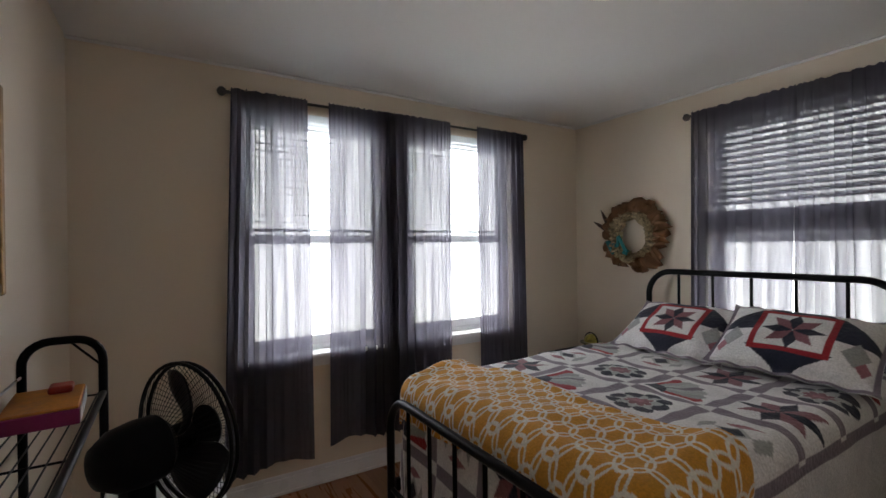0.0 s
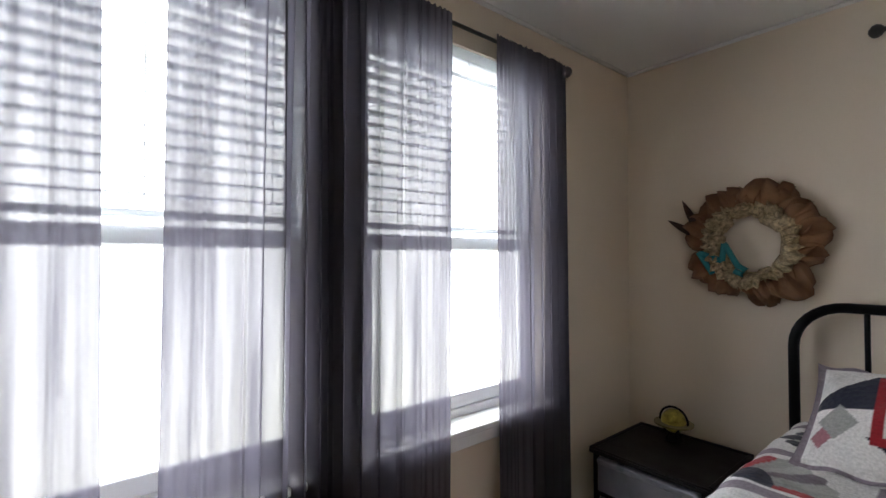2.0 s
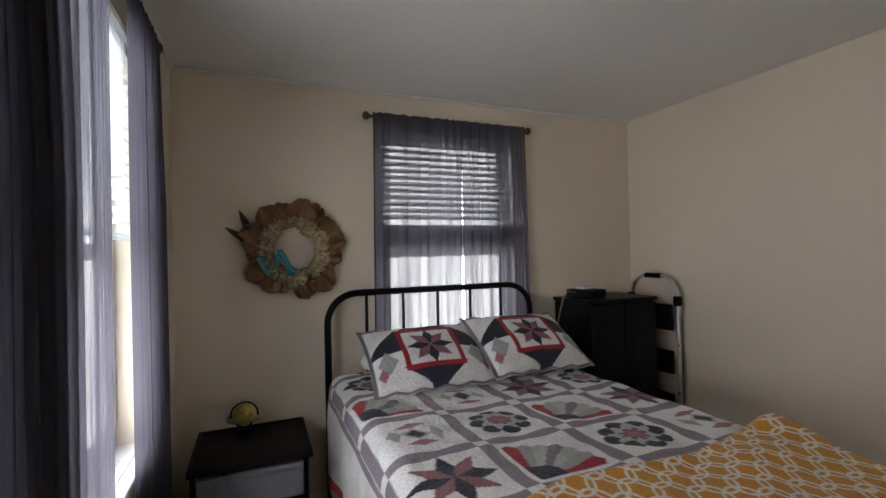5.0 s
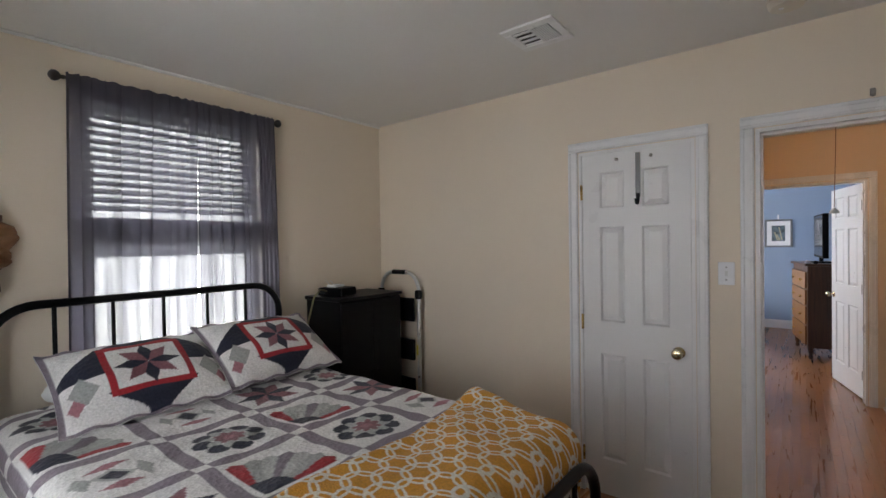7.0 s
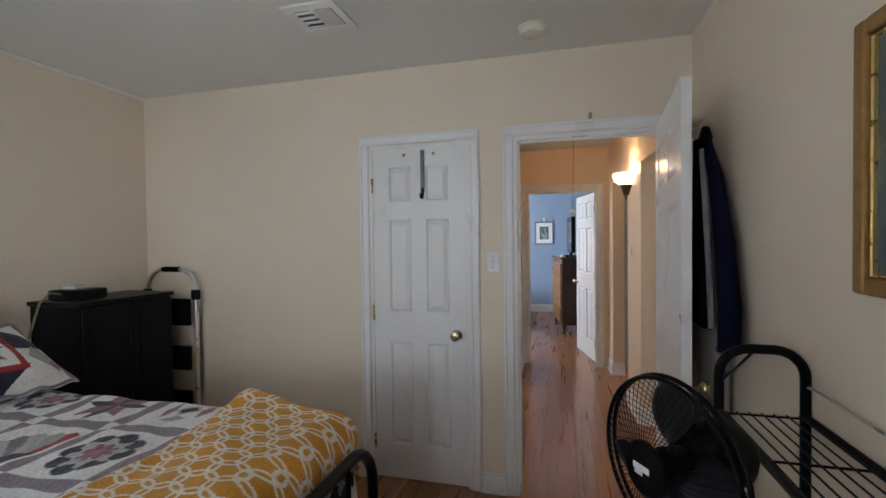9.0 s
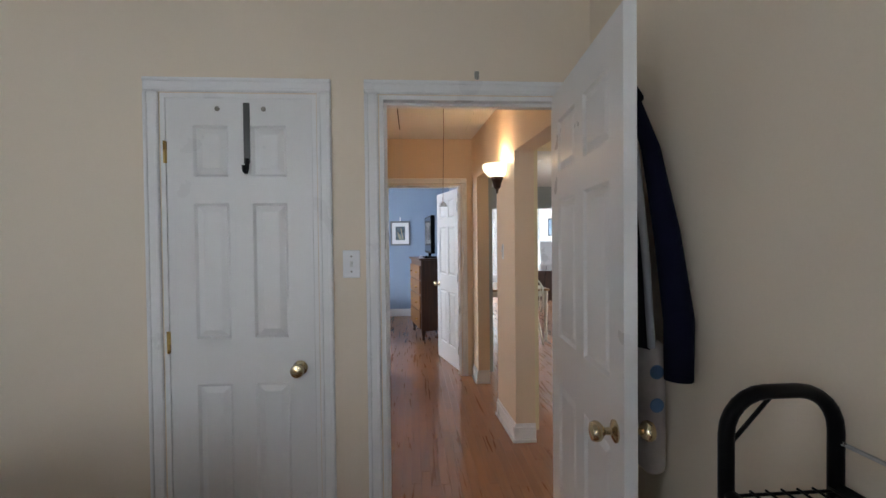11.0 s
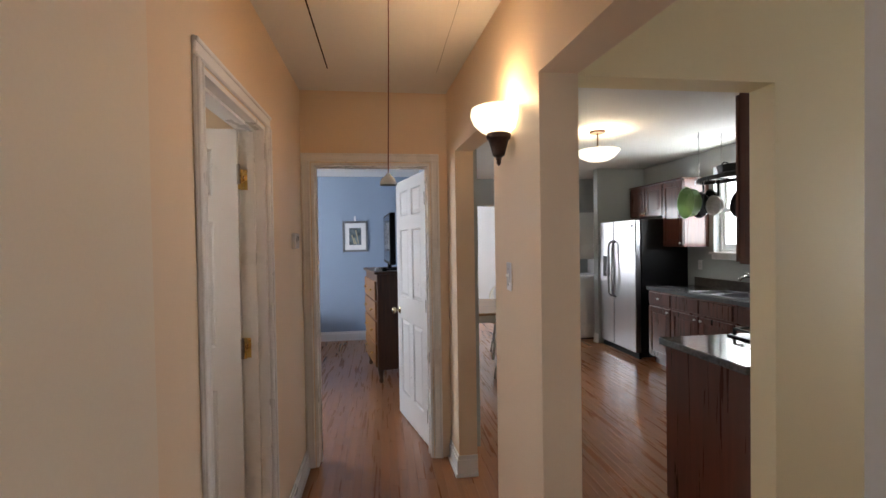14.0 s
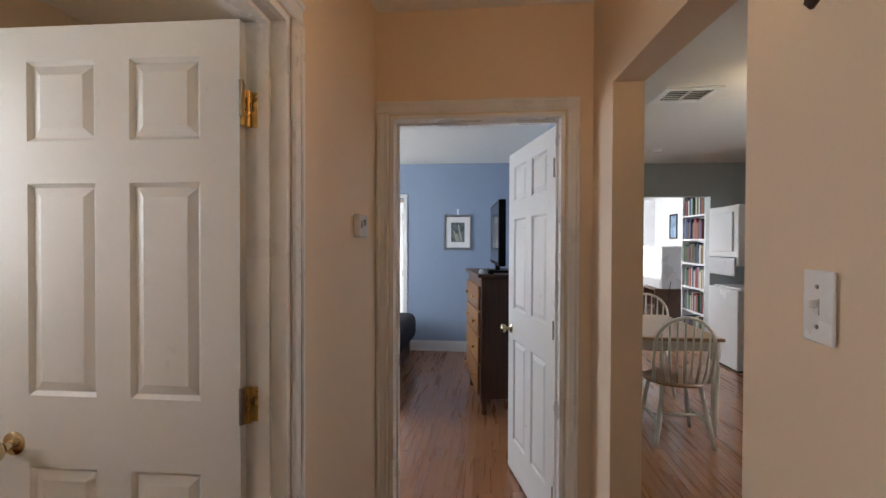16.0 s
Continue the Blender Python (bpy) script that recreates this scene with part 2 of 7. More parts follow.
def mesh_of(name, bm, material, smooth=False, recalc=True):
    if recalc:
        bmesh.ops.recalc_face_normals(bm, faces=bm.faces)
    me = bpy.data.meshes.new(name)
    bm.to_mesh(me)
    bm.free()
    if smooth:
        me.shade_smooth() if smooth is True else me.set_sharp_from_angle(angle=radians(smooth))
        if smooth is not True:
            me.shade_smooth()
            me.set_sharp_from_angle(angle=radians(smooth))
    me.materials.append(material)
    return me


def part(name, bm, material, parent=None, label="", smooth=False):
    """Links a bmesh (or a ready mesh) as one part under a thing."""
    ob = new(name, bm if isinstance(bm, bpy.types.Mesh) else mesh_of(name, bm, material, smooth))
    ob.parent = parent
    return tagged(ob, label)


def thing(name, m, label, category, group="", kind=""):
    """An empty at the base of a thing that carries its parts."""
    ob = new(name)
    ob.empty_display_size = 0.1
    ob.matrix_world = m
    return tagged(ob, label, category, group, kind)


def structure(name, bm, material, label, category="", smooth=False):
    ob = new(name, mesh_of(name, bm, material, smooth))
    return tagged(ob, label, category, "", "structure")


def B():
    return bmesh.new()


def wall_run(bm, axis, a0, a1, b0, b1, z1, openings=(), z0=0.0):
    """A wall along axis from a0 to a1, b0 to b1 thick, with openings (a, a, z, z) cut through."""
    def put(p, q, lo, hi):
        if q - p > 1e-4 and hi - lo > 1e-4:
            box(bm, p, b0, lo, q, b1, hi) if axis == "x" else box(bm, b0, p, lo, b1, q, hi)
    at = a0
    for p, q, lo, hi in sorted(openings):
        put(at, p, z0, z1)
        put(p, q, z0, lo)
        put(p, q, hi, z1)
        at = q
    put(at, a1, z0, z1)
    return bm


# ---- the large structure ----
H = 2.51
BX0, BX1, BY0, BY1 = -0.455, 3.08, 0.155, 3.32     # bedroom
HX1, HY1 = 0.66, -2.66                              # hall
N1, N2 = (0.325, 1.235), (1.395, 2.325)                 # north windows
NZ = (0.82, 2.30)
EW, EZ = (1.235, 2.19), (0.82, 2.32)                # east window
DO = (-0.338, 0.455)                                  # bedroom doorway
CL = (0.715, 1.34)                                  # closet doorway
DH = 2.035
DB = 2.052                                          # heads of the bedroom doorways

structure("wall_north", wall_run(B(), "x", -0.57, 3.23, BY1, 3.47, H, [(*N1, *NZ), (*N2, *NZ)]), M_WALL, "cream painted bedroom wall with two sash windows")
structure("wall_east", wall_run(B(), "y", 0.035, BY1, BX1, 3.23, H, [(*EW, *EZ)]), M_WALL, "cream painted bedroom wall behind the headboard")
structure("wall_south", wall_run(B(), "x", BX0, BX1, 0.035, BY0, H, [(*DO, 0, DB), (*CL, 0, DB)]), M_WALL, "cream painted bedroom wall with closet and doorway")
structure("wall_west", wall_run(B(), "y", 0.035, BY1, -0.57, BX0, H), M_WALL, "cream painted bedroom wall behind the shelf rack")
_b = B()
box(_b, CL[0] - 0.1, -0.62, 0, CL[1] + 0.1, -0.60, H)
box(_b, CL[0] - 0.10, -0.60, 0, CL[0] - 0.08, 0.035, H)
box(_b, CL[1] + 0.08, -0.60, 0, CL[1] + 0.1, 0.035, H)
structure("closet_wall", _b, M_WALL, "cream painted walls inside the closet")
# hall
LD = (-1.745, -1.02)                                # side doorway of the hall
structure("hall_wall_east", wall_run(B(), "y", HY1, 0.035, HX1, 0.78, H, [(*LD, 0, DH)]), M_HALL, "cream hall wall with a side door, tinted peach for lamplight")
HD = (-0.195, 0.597)
structure("hall_wall_end", wall_run(B(), "x", -0.43, 3.0, HY1 - 0.12, HY1, H, [(*HD, 0, DH)]), M_HALL, "cream wall at the end of the hall, tinted peach for lamplight")


def hx(y, back=False):
    """The hall's west wall line, front or back face; it is not quite square to the hall."""
    return (-0.542 - (y + 1.07) * 0.072) if back else (-0.402 - (y + 1.07) * 0.055)


def hall_piece(bm, y0, y1, z0, z1):
    return prism(bm, [(hx(y0, True), y0), (hx(y0), y0), (hx(y1), y1), (hx(y1, True), y1)], z0, z1)


_b = B()
hall_piece(_b, HY1, -2.40, 0, 2.068)
hall_piece(_b, -1.585, -1.07, 0, 2.068)
hall_piece(_b, HY1, 0.035, 2.068, H)
structure("hall_wall_west", _b, M_HALL, "cream hall wall with two cased openings, tinted peach for lamplight")
# living side and kitchen
KO = (-1.475, -0.62)
structure("wall_kitchen", wall_run(B(), "x", -4.10, -0.545, -1.38, -1.25, H, [(*KO, 0, 2.13)]), M_LIVING, "pale cream wall with a wide opening to the kitchen")
# unseen window added here, sized for how much light reaches the hall
structure("wall_living_west", wall_run(B(), "y", -1.25, 3.47, -4.22, -4.10, H, [(-0.6, 0.1, 1.0, 1.9)]), M_LIVING, "pale cream living room wall with an added, unseen window")
structure("wall_living_north", wall_run(B(), "x", -4.10, -0.57, 3.35, 3.47, H), M_LIVING, "pale cream living room wall")
KW = (-4.30, -3.33)
structure("wall_kitchen_west", wall_run(B(), "y", -11.0, -1.38, -3.80, -3.65, H, [(*KW, 1.33, 2.30)]), M_GREY, "grey green kitchen wall with a window over the sink")
structure("wall_dining_south", wall_run(B(), "x", -3.65, -0.55, -6.92, -6.80, H, [(-2.74, -0.75, 0, 2.07)]), M_GREY, "grey wall with a wide opening to a far room")
structure("wall_far_room", wall_run(B(), "x", -3.65, -0.55, -11.0, -10.88, H, [(-2.08, -1.30, 0.45, 2.05)]), M_WHITEW, "white wall of the far room")
structure("wall_far_west", box(B(), -3.27, -10.88, 0, -3.15, -6.92, H), M_WHITEW, "white wall of the far room behind the bookcases")
structure("wall_dining_east", wall_run(B(), "y", -11.0, HY1 - 0.12, -0.55, -0.43, H, [(-9.3, -7.9, 0.8, 2.2)]), M_GREY, "grey wall between dining room and blue bedroom")
# blue room and bath
structure("wall_blue_south", wall_run(B(), "x", -0.43, 3.0, -6.72, -6.60, H, [(1.29, 2.05, 0, 2.05)]), M_BLUE, "blue painted bedroom wall with a doorway")
structure("wall_blue_west", wall_run(B(), "y", -6.60, HY1 - 0.12, -0.43, -0.40, H), M_BLUE, "blue painted wall behind the chest of drawers")
# window out of view, added to let light into the blue room
structure("wall_blue_east", wall_run(B(), "y", -6.60, HY1 - 0.12, 2.88, 3.0, H, [(-5.65, -4.15, 0.8, 2.2)]), M_BLUE, "blue painted wall with an added, unseen window")
structure("wall_blue_north", wall_run(B(), "x", -0.40, 2.88, HY1 - 0.15, HY1 - 0.12, H, [(-0.26, 0.66, 0, 2.1)]), M_BLUE, "blue painted wall beside the door")
# window out of view, added to let some light in by the side door
structure("wall_bath", wall_run(wall_run(B(), "y", HY1, -0.62, 2.1, 2.2, H, [(-1.65, -0.95, 1.3, 2.1)]), "x", 0.78, 2.1, -0.70, -0.62, H), M_HALL, "cream bathroom walls with an added, unseen window")
structure("wall_closet_blue", wall_run(B(), "x", 1.0, 2.4, -7.4, -7.3, H), M_HALL, "peach wall beyond the blue room")

structure("ceiling_bedroom", box(B(), -0.57, 0.035, H, 3.23, 3.47, H + 0.12), M_CEIL, "white painted bedroom ceiling")
structure("ceiling_house", box(box(B(), -4.22, -11.0, H, 3.0, 0.035, H + 0.12), -4.22, 0.035, H, -0.57, 3.47, H + 0.12), M_CEIL, "white painted ceiling of hall and kitchen")
structure("subfloor", box(B(), -4.3, -11.1, -0.14, 3.25, 3.5, -0.021), M_SUB, "dark floor base under the boards", "floor")
structure("ground", box(B(), -300, -300, -0.9, 300, 300, -0.6), M_GROUND, "grass ground outside the house")

# ---- backdrops beyond the windows ----


def backdrop_mat(name, top, low, strength):
    m = bpy.data.materials.new(name)
    m.use_nodes = True
    nt = m.node_tree
    nt.nodes.remove(nt.nodes["Principled BSDF"])
    em, tc, sx, rp = (nt.nodes.new(n) for n in ("ShaderNodeEmission", "ShaderNodeTexCoord", "ShaderNodeSeparateXYZ", "ShaderNodeValToRGB"))
    nz = nt.nodes.new("ShaderNodeTexNoise")
    nz.inputs["Scale"].default_value = 0.8
    nt.links.new(tc.outputs["Object"], nz.inputs["Vector"])
    nt.links.new(tc.outputs["Object"], sx.inputs[0])
    mr, ad = nt.nodes.new("ShaderNodeMapRange"), nt.nodes.new("ShaderNodeMath")
    mr.inputs[1].default_value, mr.inputs[2].default_value = -0.6, 2.4
    nt.links.new(sx.outputs[2], mr.inputs[0])
    ad.operation = "MULTIPLY_ADD"
    ad.inputs[1].default_value = 0.25
    nt.links.new(nz.outputs["Fac"], ad.inputs[0])
    nt.links.new(mr.outputs[0], ad.inputs[2])
    rp.color_ramp.elements[0].color, rp.color_ramp.elements[1].color = (*low, 1), (*top, 1)
    rp.color_ramp.elements[0].position, rp.color_ramp.elements[1].position = 0.15, 0.75
    nt.links.new(ad.outputs[0], rp.inputs[0])
    nt.links.new(rp.outputs[0], em.inputs[0])
    em.inputs[1].default_value = strength
    nt.links.new(em.outputs[0], nt.nodes["Material Output"].inputs["Surface"])
    return m


M_OUT = backdrop_mat("bright_outdoors", (0.95, 0.97, 1.0), (0.95, 0.96, 0.82), GLOW)
for _n, _a in (("backdrop_north", (-6, 5.0, -0.6, 12, 5.1, 9)), ("backdrop_east", (5.0, -8, -0.6, 5.1, 4.9, 9)), ("backdrop_west", (-5.6, -14, -0.6, -5.5, 4.9, 9)), ("backdrop_south", (-5.4, -13.1, -0.6, 4, -13.0, 9))):
    structure(_n, box(B(), *_a), M_OUT, "overexposed bright sky and garden outside", "backdrop")

# ---- bedroom materials ----
M_VOILE = sheer_mat("grey_voile", (0.165, 0.157, 0.20), 0.088)
M_ROD = surf("pewter_metal", (0.09, 0.085, 0.085), 0.4, 0.8, var=0.15)
M_VINYL = surf("white_window_vinyl", (0.78, 0.79, 0.80), 0.4, var=0.03)
M_BLACKM = surf("black_enamel_metal", (0.006, 0.006, 0.007), 0.34, 0.0, var=0.1, scale=9, fine=60, bump=0.0, coat=0.0, rough_var=0.02, spec=0.14)
M_BLACKP = surf("black_plastic", (0.005, 0.005, 0.006), 0.45, 0.0, var=0.1, scale=8, bump=0.0, rough_var=0.02, spec=0.10)
M_BRASS = surf("worn_brass", (0.55, 0.38, 0.14), 0.28, 1.0, var=0.15, scale=20)
M_NICKEL = surf("satin_brass_knob", (0.62, 0.52, 0.34), 0.18, 1.0, var=0.1, scale=20)
M_ALU = surf("brushed_aluminium", (0.62, 0.62, 0.62), 0.32, 1.0, var=0.08, scale=20)
M_HINGE = surf("dull_steel", (0.35, 0.33, 0.30), 0.4, 1.0, var=0.1)
M_PLATE = surf("white_switch_plastic", (0.85, 0.85, 0.86), 0.25, var=0.02)


def painted_cloth(name, rough=0.85, bump=0.5, stitch=55.0, attr="pieces"):
    """Cloth whose colour comes from its pieces, with printed mottling and quilted relief."""
    m = bpy.data.materials.new(name)
    m.use_nodes = True
    nt = m.node_tree
    L = nt.links.new
    b = nt.nodes["Principled BSDF"]
    at, tc = nt.nodes.new("ShaderNodeAttribute"), nt.nodes.new("ShaderNodeTexCoord")
    at.attribute_name = attr
    n1, n2 = nt.nodes.new("ShaderNodeTexNoise"), nt.nodes.new("ShaderNodeTexNoise")
    n1.inputs["Scale"].default_value, n1.inputs["Detail"].default_value = 130, 4
    n2.inputs["Scale"].default_value, n2.inputs["Detail"].default_value = 9, 4
    L(tc.outputs["Object"], n1.inputs["Vector"])
    L(tc.outputs["Object"], n2.inputs["Vector"])
    mr, mr2 = nt.nodes.new("ShaderNodeMapRange"), nt.nodes.new("ShaderNodeMapRange")
    mr.inputs[1].default_value, mr.inputs[2].default_value, mr.inputs[3].default_value, mr.inputs[4].default_value = 0.3, 0.7, 0.84, 1.14
    mr2.inputs[1].default_value, mr2.inputs[2].default_value, mr2.inputs[3].default_value, mr2.inputs[4].default_value = 0.3, 0.7, 0.9, 1.08
    L(n1.outputs["Fac"], mr.inputs[0])
    L(n2.outputs["Fac"], mr2.inputs[0])
    mu = nt.nodes.new("ShaderNodeMath")
    mu.operation = "MULTIPLY"
    L(mr.outputs[0], mu.inputs[0])
    L(mr2.outputs[0], mu.inputs[1])
    vm = nt.nodes.new("ShaderNodeVectorMath")
    vm.operation = "SCALE"
    L(at.outputs["Color"], vm.inputs[0])
    L(mu.outputs[0], vm.inputs["Scale"])
    L(vm.outputs[0], b.inputs["Base Color"])
    b.inputs["Roughness"].default_value = rough
    b.inputs["Sheen Weight"].default_value = 0.15
    b.inputs["Specular IOR Level"].default_value = 0.2
    vo = nt.nodes.new("ShaderNodeTexVoronoi")
    vo.inputs["Scale"].default_value = stitch
    L(tc.outputs["Object"], vo.inputs["Vector"])
    ad = nt.nodes.new("ShaderNodeMath")
    ad.operation = "MULTIPLY_ADD"
    L(n2.outputs["Fac"], ad.inputs[0])
    ad.inputs[1].default_value = 2.0
    L(vo.outputs["Distance"], ad.inputs[2])
    bp = nt.nodes.new("ShaderNodeBump")
    bp.inputs["Strength"].default_value, bp.inputs["Distance"].default_value = bump, 0.006
    L(ad.outputs[0], bp.inputs["Height"])
    L(bp.outputs[0], b.inputs["Normal"])
    return m


M_QUILT = painted_cloth("patchwork_cotton")
M_THROW = painted_cloth("printed_throw_cotton", 0.9, 0.25, 140)


def sheet(name, nu, nv, pos, colour, material, parent=None, label="", thick=0.0):
    """A cloth of nu by nv cells: pos(i, j) and colour(i, j) on arrays of 0..1."""
    u, v = np.meshgrid(np.linspace(0, 1, nu + 1), np.linspace(0, 1, nv + 1), indexing="ij")
    p = pos(u, v).reshape(-1, 3)
    idx = np.arange((nu + 1) * (nv + 1)).reshape(nu + 1, nv + 1)
    f = np.stack([idx[:-1, :-1], idx[1:, :-1], idx[1:, 1:], idx[:-1, 1:]], -1).reshape(-1, 4)
    me = bpy.data.meshes.new(name)
    me.from_pydata(p.tolist(), [], f.tolist())
    if colour is not None:
        ca = me.color_attributes.new("pieces", "FLOAT_COLOR", "POINT")
        c = np.ones((p.shape[0], 4))
        c[:, :3] = colour(u, v).reshape(-1, 3)
        ca.data.foreach_set("color", c.ravel())
    me.shade_smooth()
    me.materials.append(material)
    ob = new(name, me)
    ob.parent = parent
    if thick:
        so = ob.modifiers.new("thickness", "SOLIDIFY")
        so.thickness, so.offset = thick, -1
    return tagged(ob, label)


# ---- trim ----


def casing(name, axis, face, out, a0, a1, top, label, w=0.062, parent=None):
    """Door trim round an opening on a wall face; out is the side it stands proud of."""
    ob = thing(name, pose(0, 0, 0), label, "door trim", kind="structure")

    def bar(p, q, lo, hi, n):
        bm = B()
        for q0, q1, d, e in ((0.0, 1.0, 0.013, 0.0), (0.03, 0.30, 0.020, 0.0008), (0.72, 0.97, 0.016, 0.0014)):
            if n == "head":
                l, h = hi - (hi - lo) * q1, hi - (hi - lo) * q0
                a, b = p + e, q - e
            else:
                l, h = lo + e, hi - e
                a, b = (p + (q - p) * q0, p + (q - p) * q1) if n == "first" else (q - (q - p) * q1, q - (q - p) * q0)
            f0, f1 = sorted((face + out * (0.0005 + 3 * e), face + out * d))
            box(bm, a, f0, l, b, f1, h, 0.0035) if axis == "x" else box(bm, f0, a, l, f1, b, h, 0.0035)
        part("casing_leg" if n != "head" else "casing_head", bm, M_TRIM, ob)
    bar(a0 - w, a0 - 0.004, 0, top + 0.004, "first")
    bar(a1 + 0.004, a1 + w, 0, top + 0.004, "last")
    bar(a0 - w, a1 + w, top + 0.004, top + w, "head")
    return ob


def jamb(name, axis, b0, b1, a0, a1, top, stop, label="white painted door jamb"):
    """The lining of a doorway with its stop."""
    ob = thing(name, pose(0, 0, 0), label, "door trim", kind="structure")
    t = 0.018
    for n, q in (("jamb_leg", (a0, a0 + t, 0, top)), ("jamb_leg", (a1 - t, a1, 0, top)), ("jamb_head", (a0 + t, a1 - t, top - t, top))):
        bm = B()
        box(bm, q[0], b0 - 0.002, q[2], q[1], b1 + 0.002, q[3]) if axis == "x" else box(bm, b0 - 0.002, q[0], q[2], b1 + 0.002, q[1], q[3])
        part(n, bm, M_TRIM, ob)
    for n, q in (("stop", (a0 + t, a0 + t + 0.011, 0, top - t)), ("stop", (a1 - t - 0.011, a1 - t, 0, top - t)), ("stop", (a0 + t + 0.011, a1 - t - 0.011, top - t - 0.011, top - t))):
        bm = B()
        box(bm, q[0], stop, q[2], q[1], stop + 0.03, q[3]) if axis == "x" else box(bm, stop, q[0], q[2], stop + 0.03, q[1], q[3])
        part(n, bm, M_TRIM, ob)
    return ob


def base_run(name, axis, face, out, a0, a1, label="white painted baseboard", h=0.115, d=0.016):
    bm = B()
    for lo, hi, t in ((0, h * 0.8, d), (h * 0.8, h, d * 0.6), (0, 0.018, d + 0.010)):
        f0, f1 = sorted((face + out * 0.0005, face + out * t))
        box(bm, a0, f0, lo, a1, f1, hi, 0.003) if axis == "x" else box(bm, f0, a0, lo, f1, a1, hi, 0.003)
    return structure(name, bm, M_TRIM, label, "baseboard")


def six_panel_door(name, m, w, label, knob=None, knob_side=1, hinges=True, h=2.02, t=0.035, flip=1):
    """A six-panel leaf. Local: hinge edge on the z axis, leaf along +x, faces at y = 0 and y = -t."""
    ob = thing(name, m, label, "door", kind="structure")
    st, ms = 0.105, 0.095
    rows = ((0.21, 0.84), (1.03, 1.59), (1.70, 1.91))
    cols = ((st, (w - ms) / 2), ((w + ms) / 2, w - st))
    bm = B()
    box(bm, 0, -t, 0, st, 0, h)
    box(bm, w - st, -t, 0, w, 0, h)
    zs = [0] + [z for r in rows for z in r] + [h]
    for lo, hi in zip(zs[::2], zs[1::2]):
        box(bm, st, -t, lo, w - st, 0, hi)
    for lo, hi in rows:
        box(bm, cols[0][1], -t, lo, cols[1][0], 0, hi)
    part("leaf", bm, M_DOOR, ob)
    for lo, hi in rows:
        for x0, x1 in cols:
            bm = B()
            box(bm, x0, -t + 0.010, lo, x1, -0.010, hi)
            for y0, s in ((-0.010, 1), (-t + 0.010, -1)):
                g, k = 0.012, 0.036
                a = [bm.verts.new((x, y0, z)) for x, z in ((x0 + g, lo + g), (x1 - g, lo + g), (x1 - g, hi - g), (x0 + g, hi - g))]
                b = [bm.verts.new((x, y0 + s * 0.008, z)) for x, z in ((x0 + k, lo + k), (x1 - k, lo + k), (x1 - k, hi - k), (x0 + k, hi - k))]
                bm.faces.new(b)
                for i in range(4):
                    bm.faces.new((a[i], a[(i + 1) % 4], b[(i + 1) % 4], b[i]))
                # sticking: a sloping moulding from the frame down to the panel
                o = [bm.verts.new((x, y0 + s * 0.0095, z)) for x, z in ((x0, lo), (x1, lo), (x1, hi), (x0, hi))]
                n = [bm.verts.new((x, y0 + s * 0.0004, z)) for x, z in ((x0 + 0.010, lo + 0.010), (x1 - 0.010, lo + 0.010), (x1 - 0.010, hi - 0.010), (x0 + 0.010, hi - 0.010))]
                for i in range(4):
                    bm.faces.new((o[i], o[(i + 1) % 4], n[(i + 1) % 4], n[i]))
            part("panel", bm, M_DOOR, ob)
    if knob:
        for s, y0 in ((1, 0.0), (-1, -t)):
            k = part("door_knob", lathe(B(), [(0.031, 0), (0.031, 0.004), (0.024, 0.008), (0.011, 0.012), (0.010, 0.03), (0.018, 0.036), (0.027, 0.046), (0.0285, 0.056), (0.024, 0.066), (0.012, 0.070)], 20, m=pose(w - 0.062, y0, 0.90, -90 * s)), knob, ob, "polished brass knob", 40)
    if hinges:
        for z in (0.22, 1.02, 1.80):
            bm = B()
            lathe(bm, [(0.006, -0.045), (0.0065, 0.045)], 10, (-0.005, 0.004 * flip if flip > 0 else -t - 0.004, z))
            y0 = 0.0 if flip > 0 else -t
            box(bm, -0.012, y0 - 0.001, z - 0.044, 0.002, y0 + 0.002, z + 0.044)
            box(bm, -0.0015, -t + 0.003, z - 0.044, -0.0003, -0.003, z + 0.044)
            part("hinge", bm, M_BRASS if knob is M_NICKEL and flip < 0 else M_HINGE, ob, "small metal butt hinge", 40)
    return ob


# bedroom doorway, closet and their trim
casing("trim_doorway_bedroom", "x", BY0, 1, *DO, DB, "white moulded trim round the bedroom doorway")
casing("trim_closet", "x", BY0, 1, *CL, DB, "white moulded trim round the closet door")
casing("trim_doorway_hall_side", "x", 0.035, -1, *DO, DB, "white moulded trim on the hall side")
jamb("jamb_bedroom", "x", 0.035, BY0, *DO, DB, 0.085)
jamb("jamb_closet", "x", 0.035, BY0, *CL, DB, 0.085)
closet = six_panel_door("door_1", pose(CL[1] - 0.020, BY0 - 0.003, 0.012, 0, 0, 180) @ pose(0, 0.035, 0), CL[1] - CL[0] - 0.040, "white six-panel closet door, shut", M_NICKEL, h=2.022, flip=-1)
six_panel_door("door_2", pose(DO[0] + 0.020, BY0 + 0.006, 0.012, 0, 0, 85.5), 0.785, "white six-panel bedroom door, standing wide open", M_NICKEL, h=2.035, flip=1)
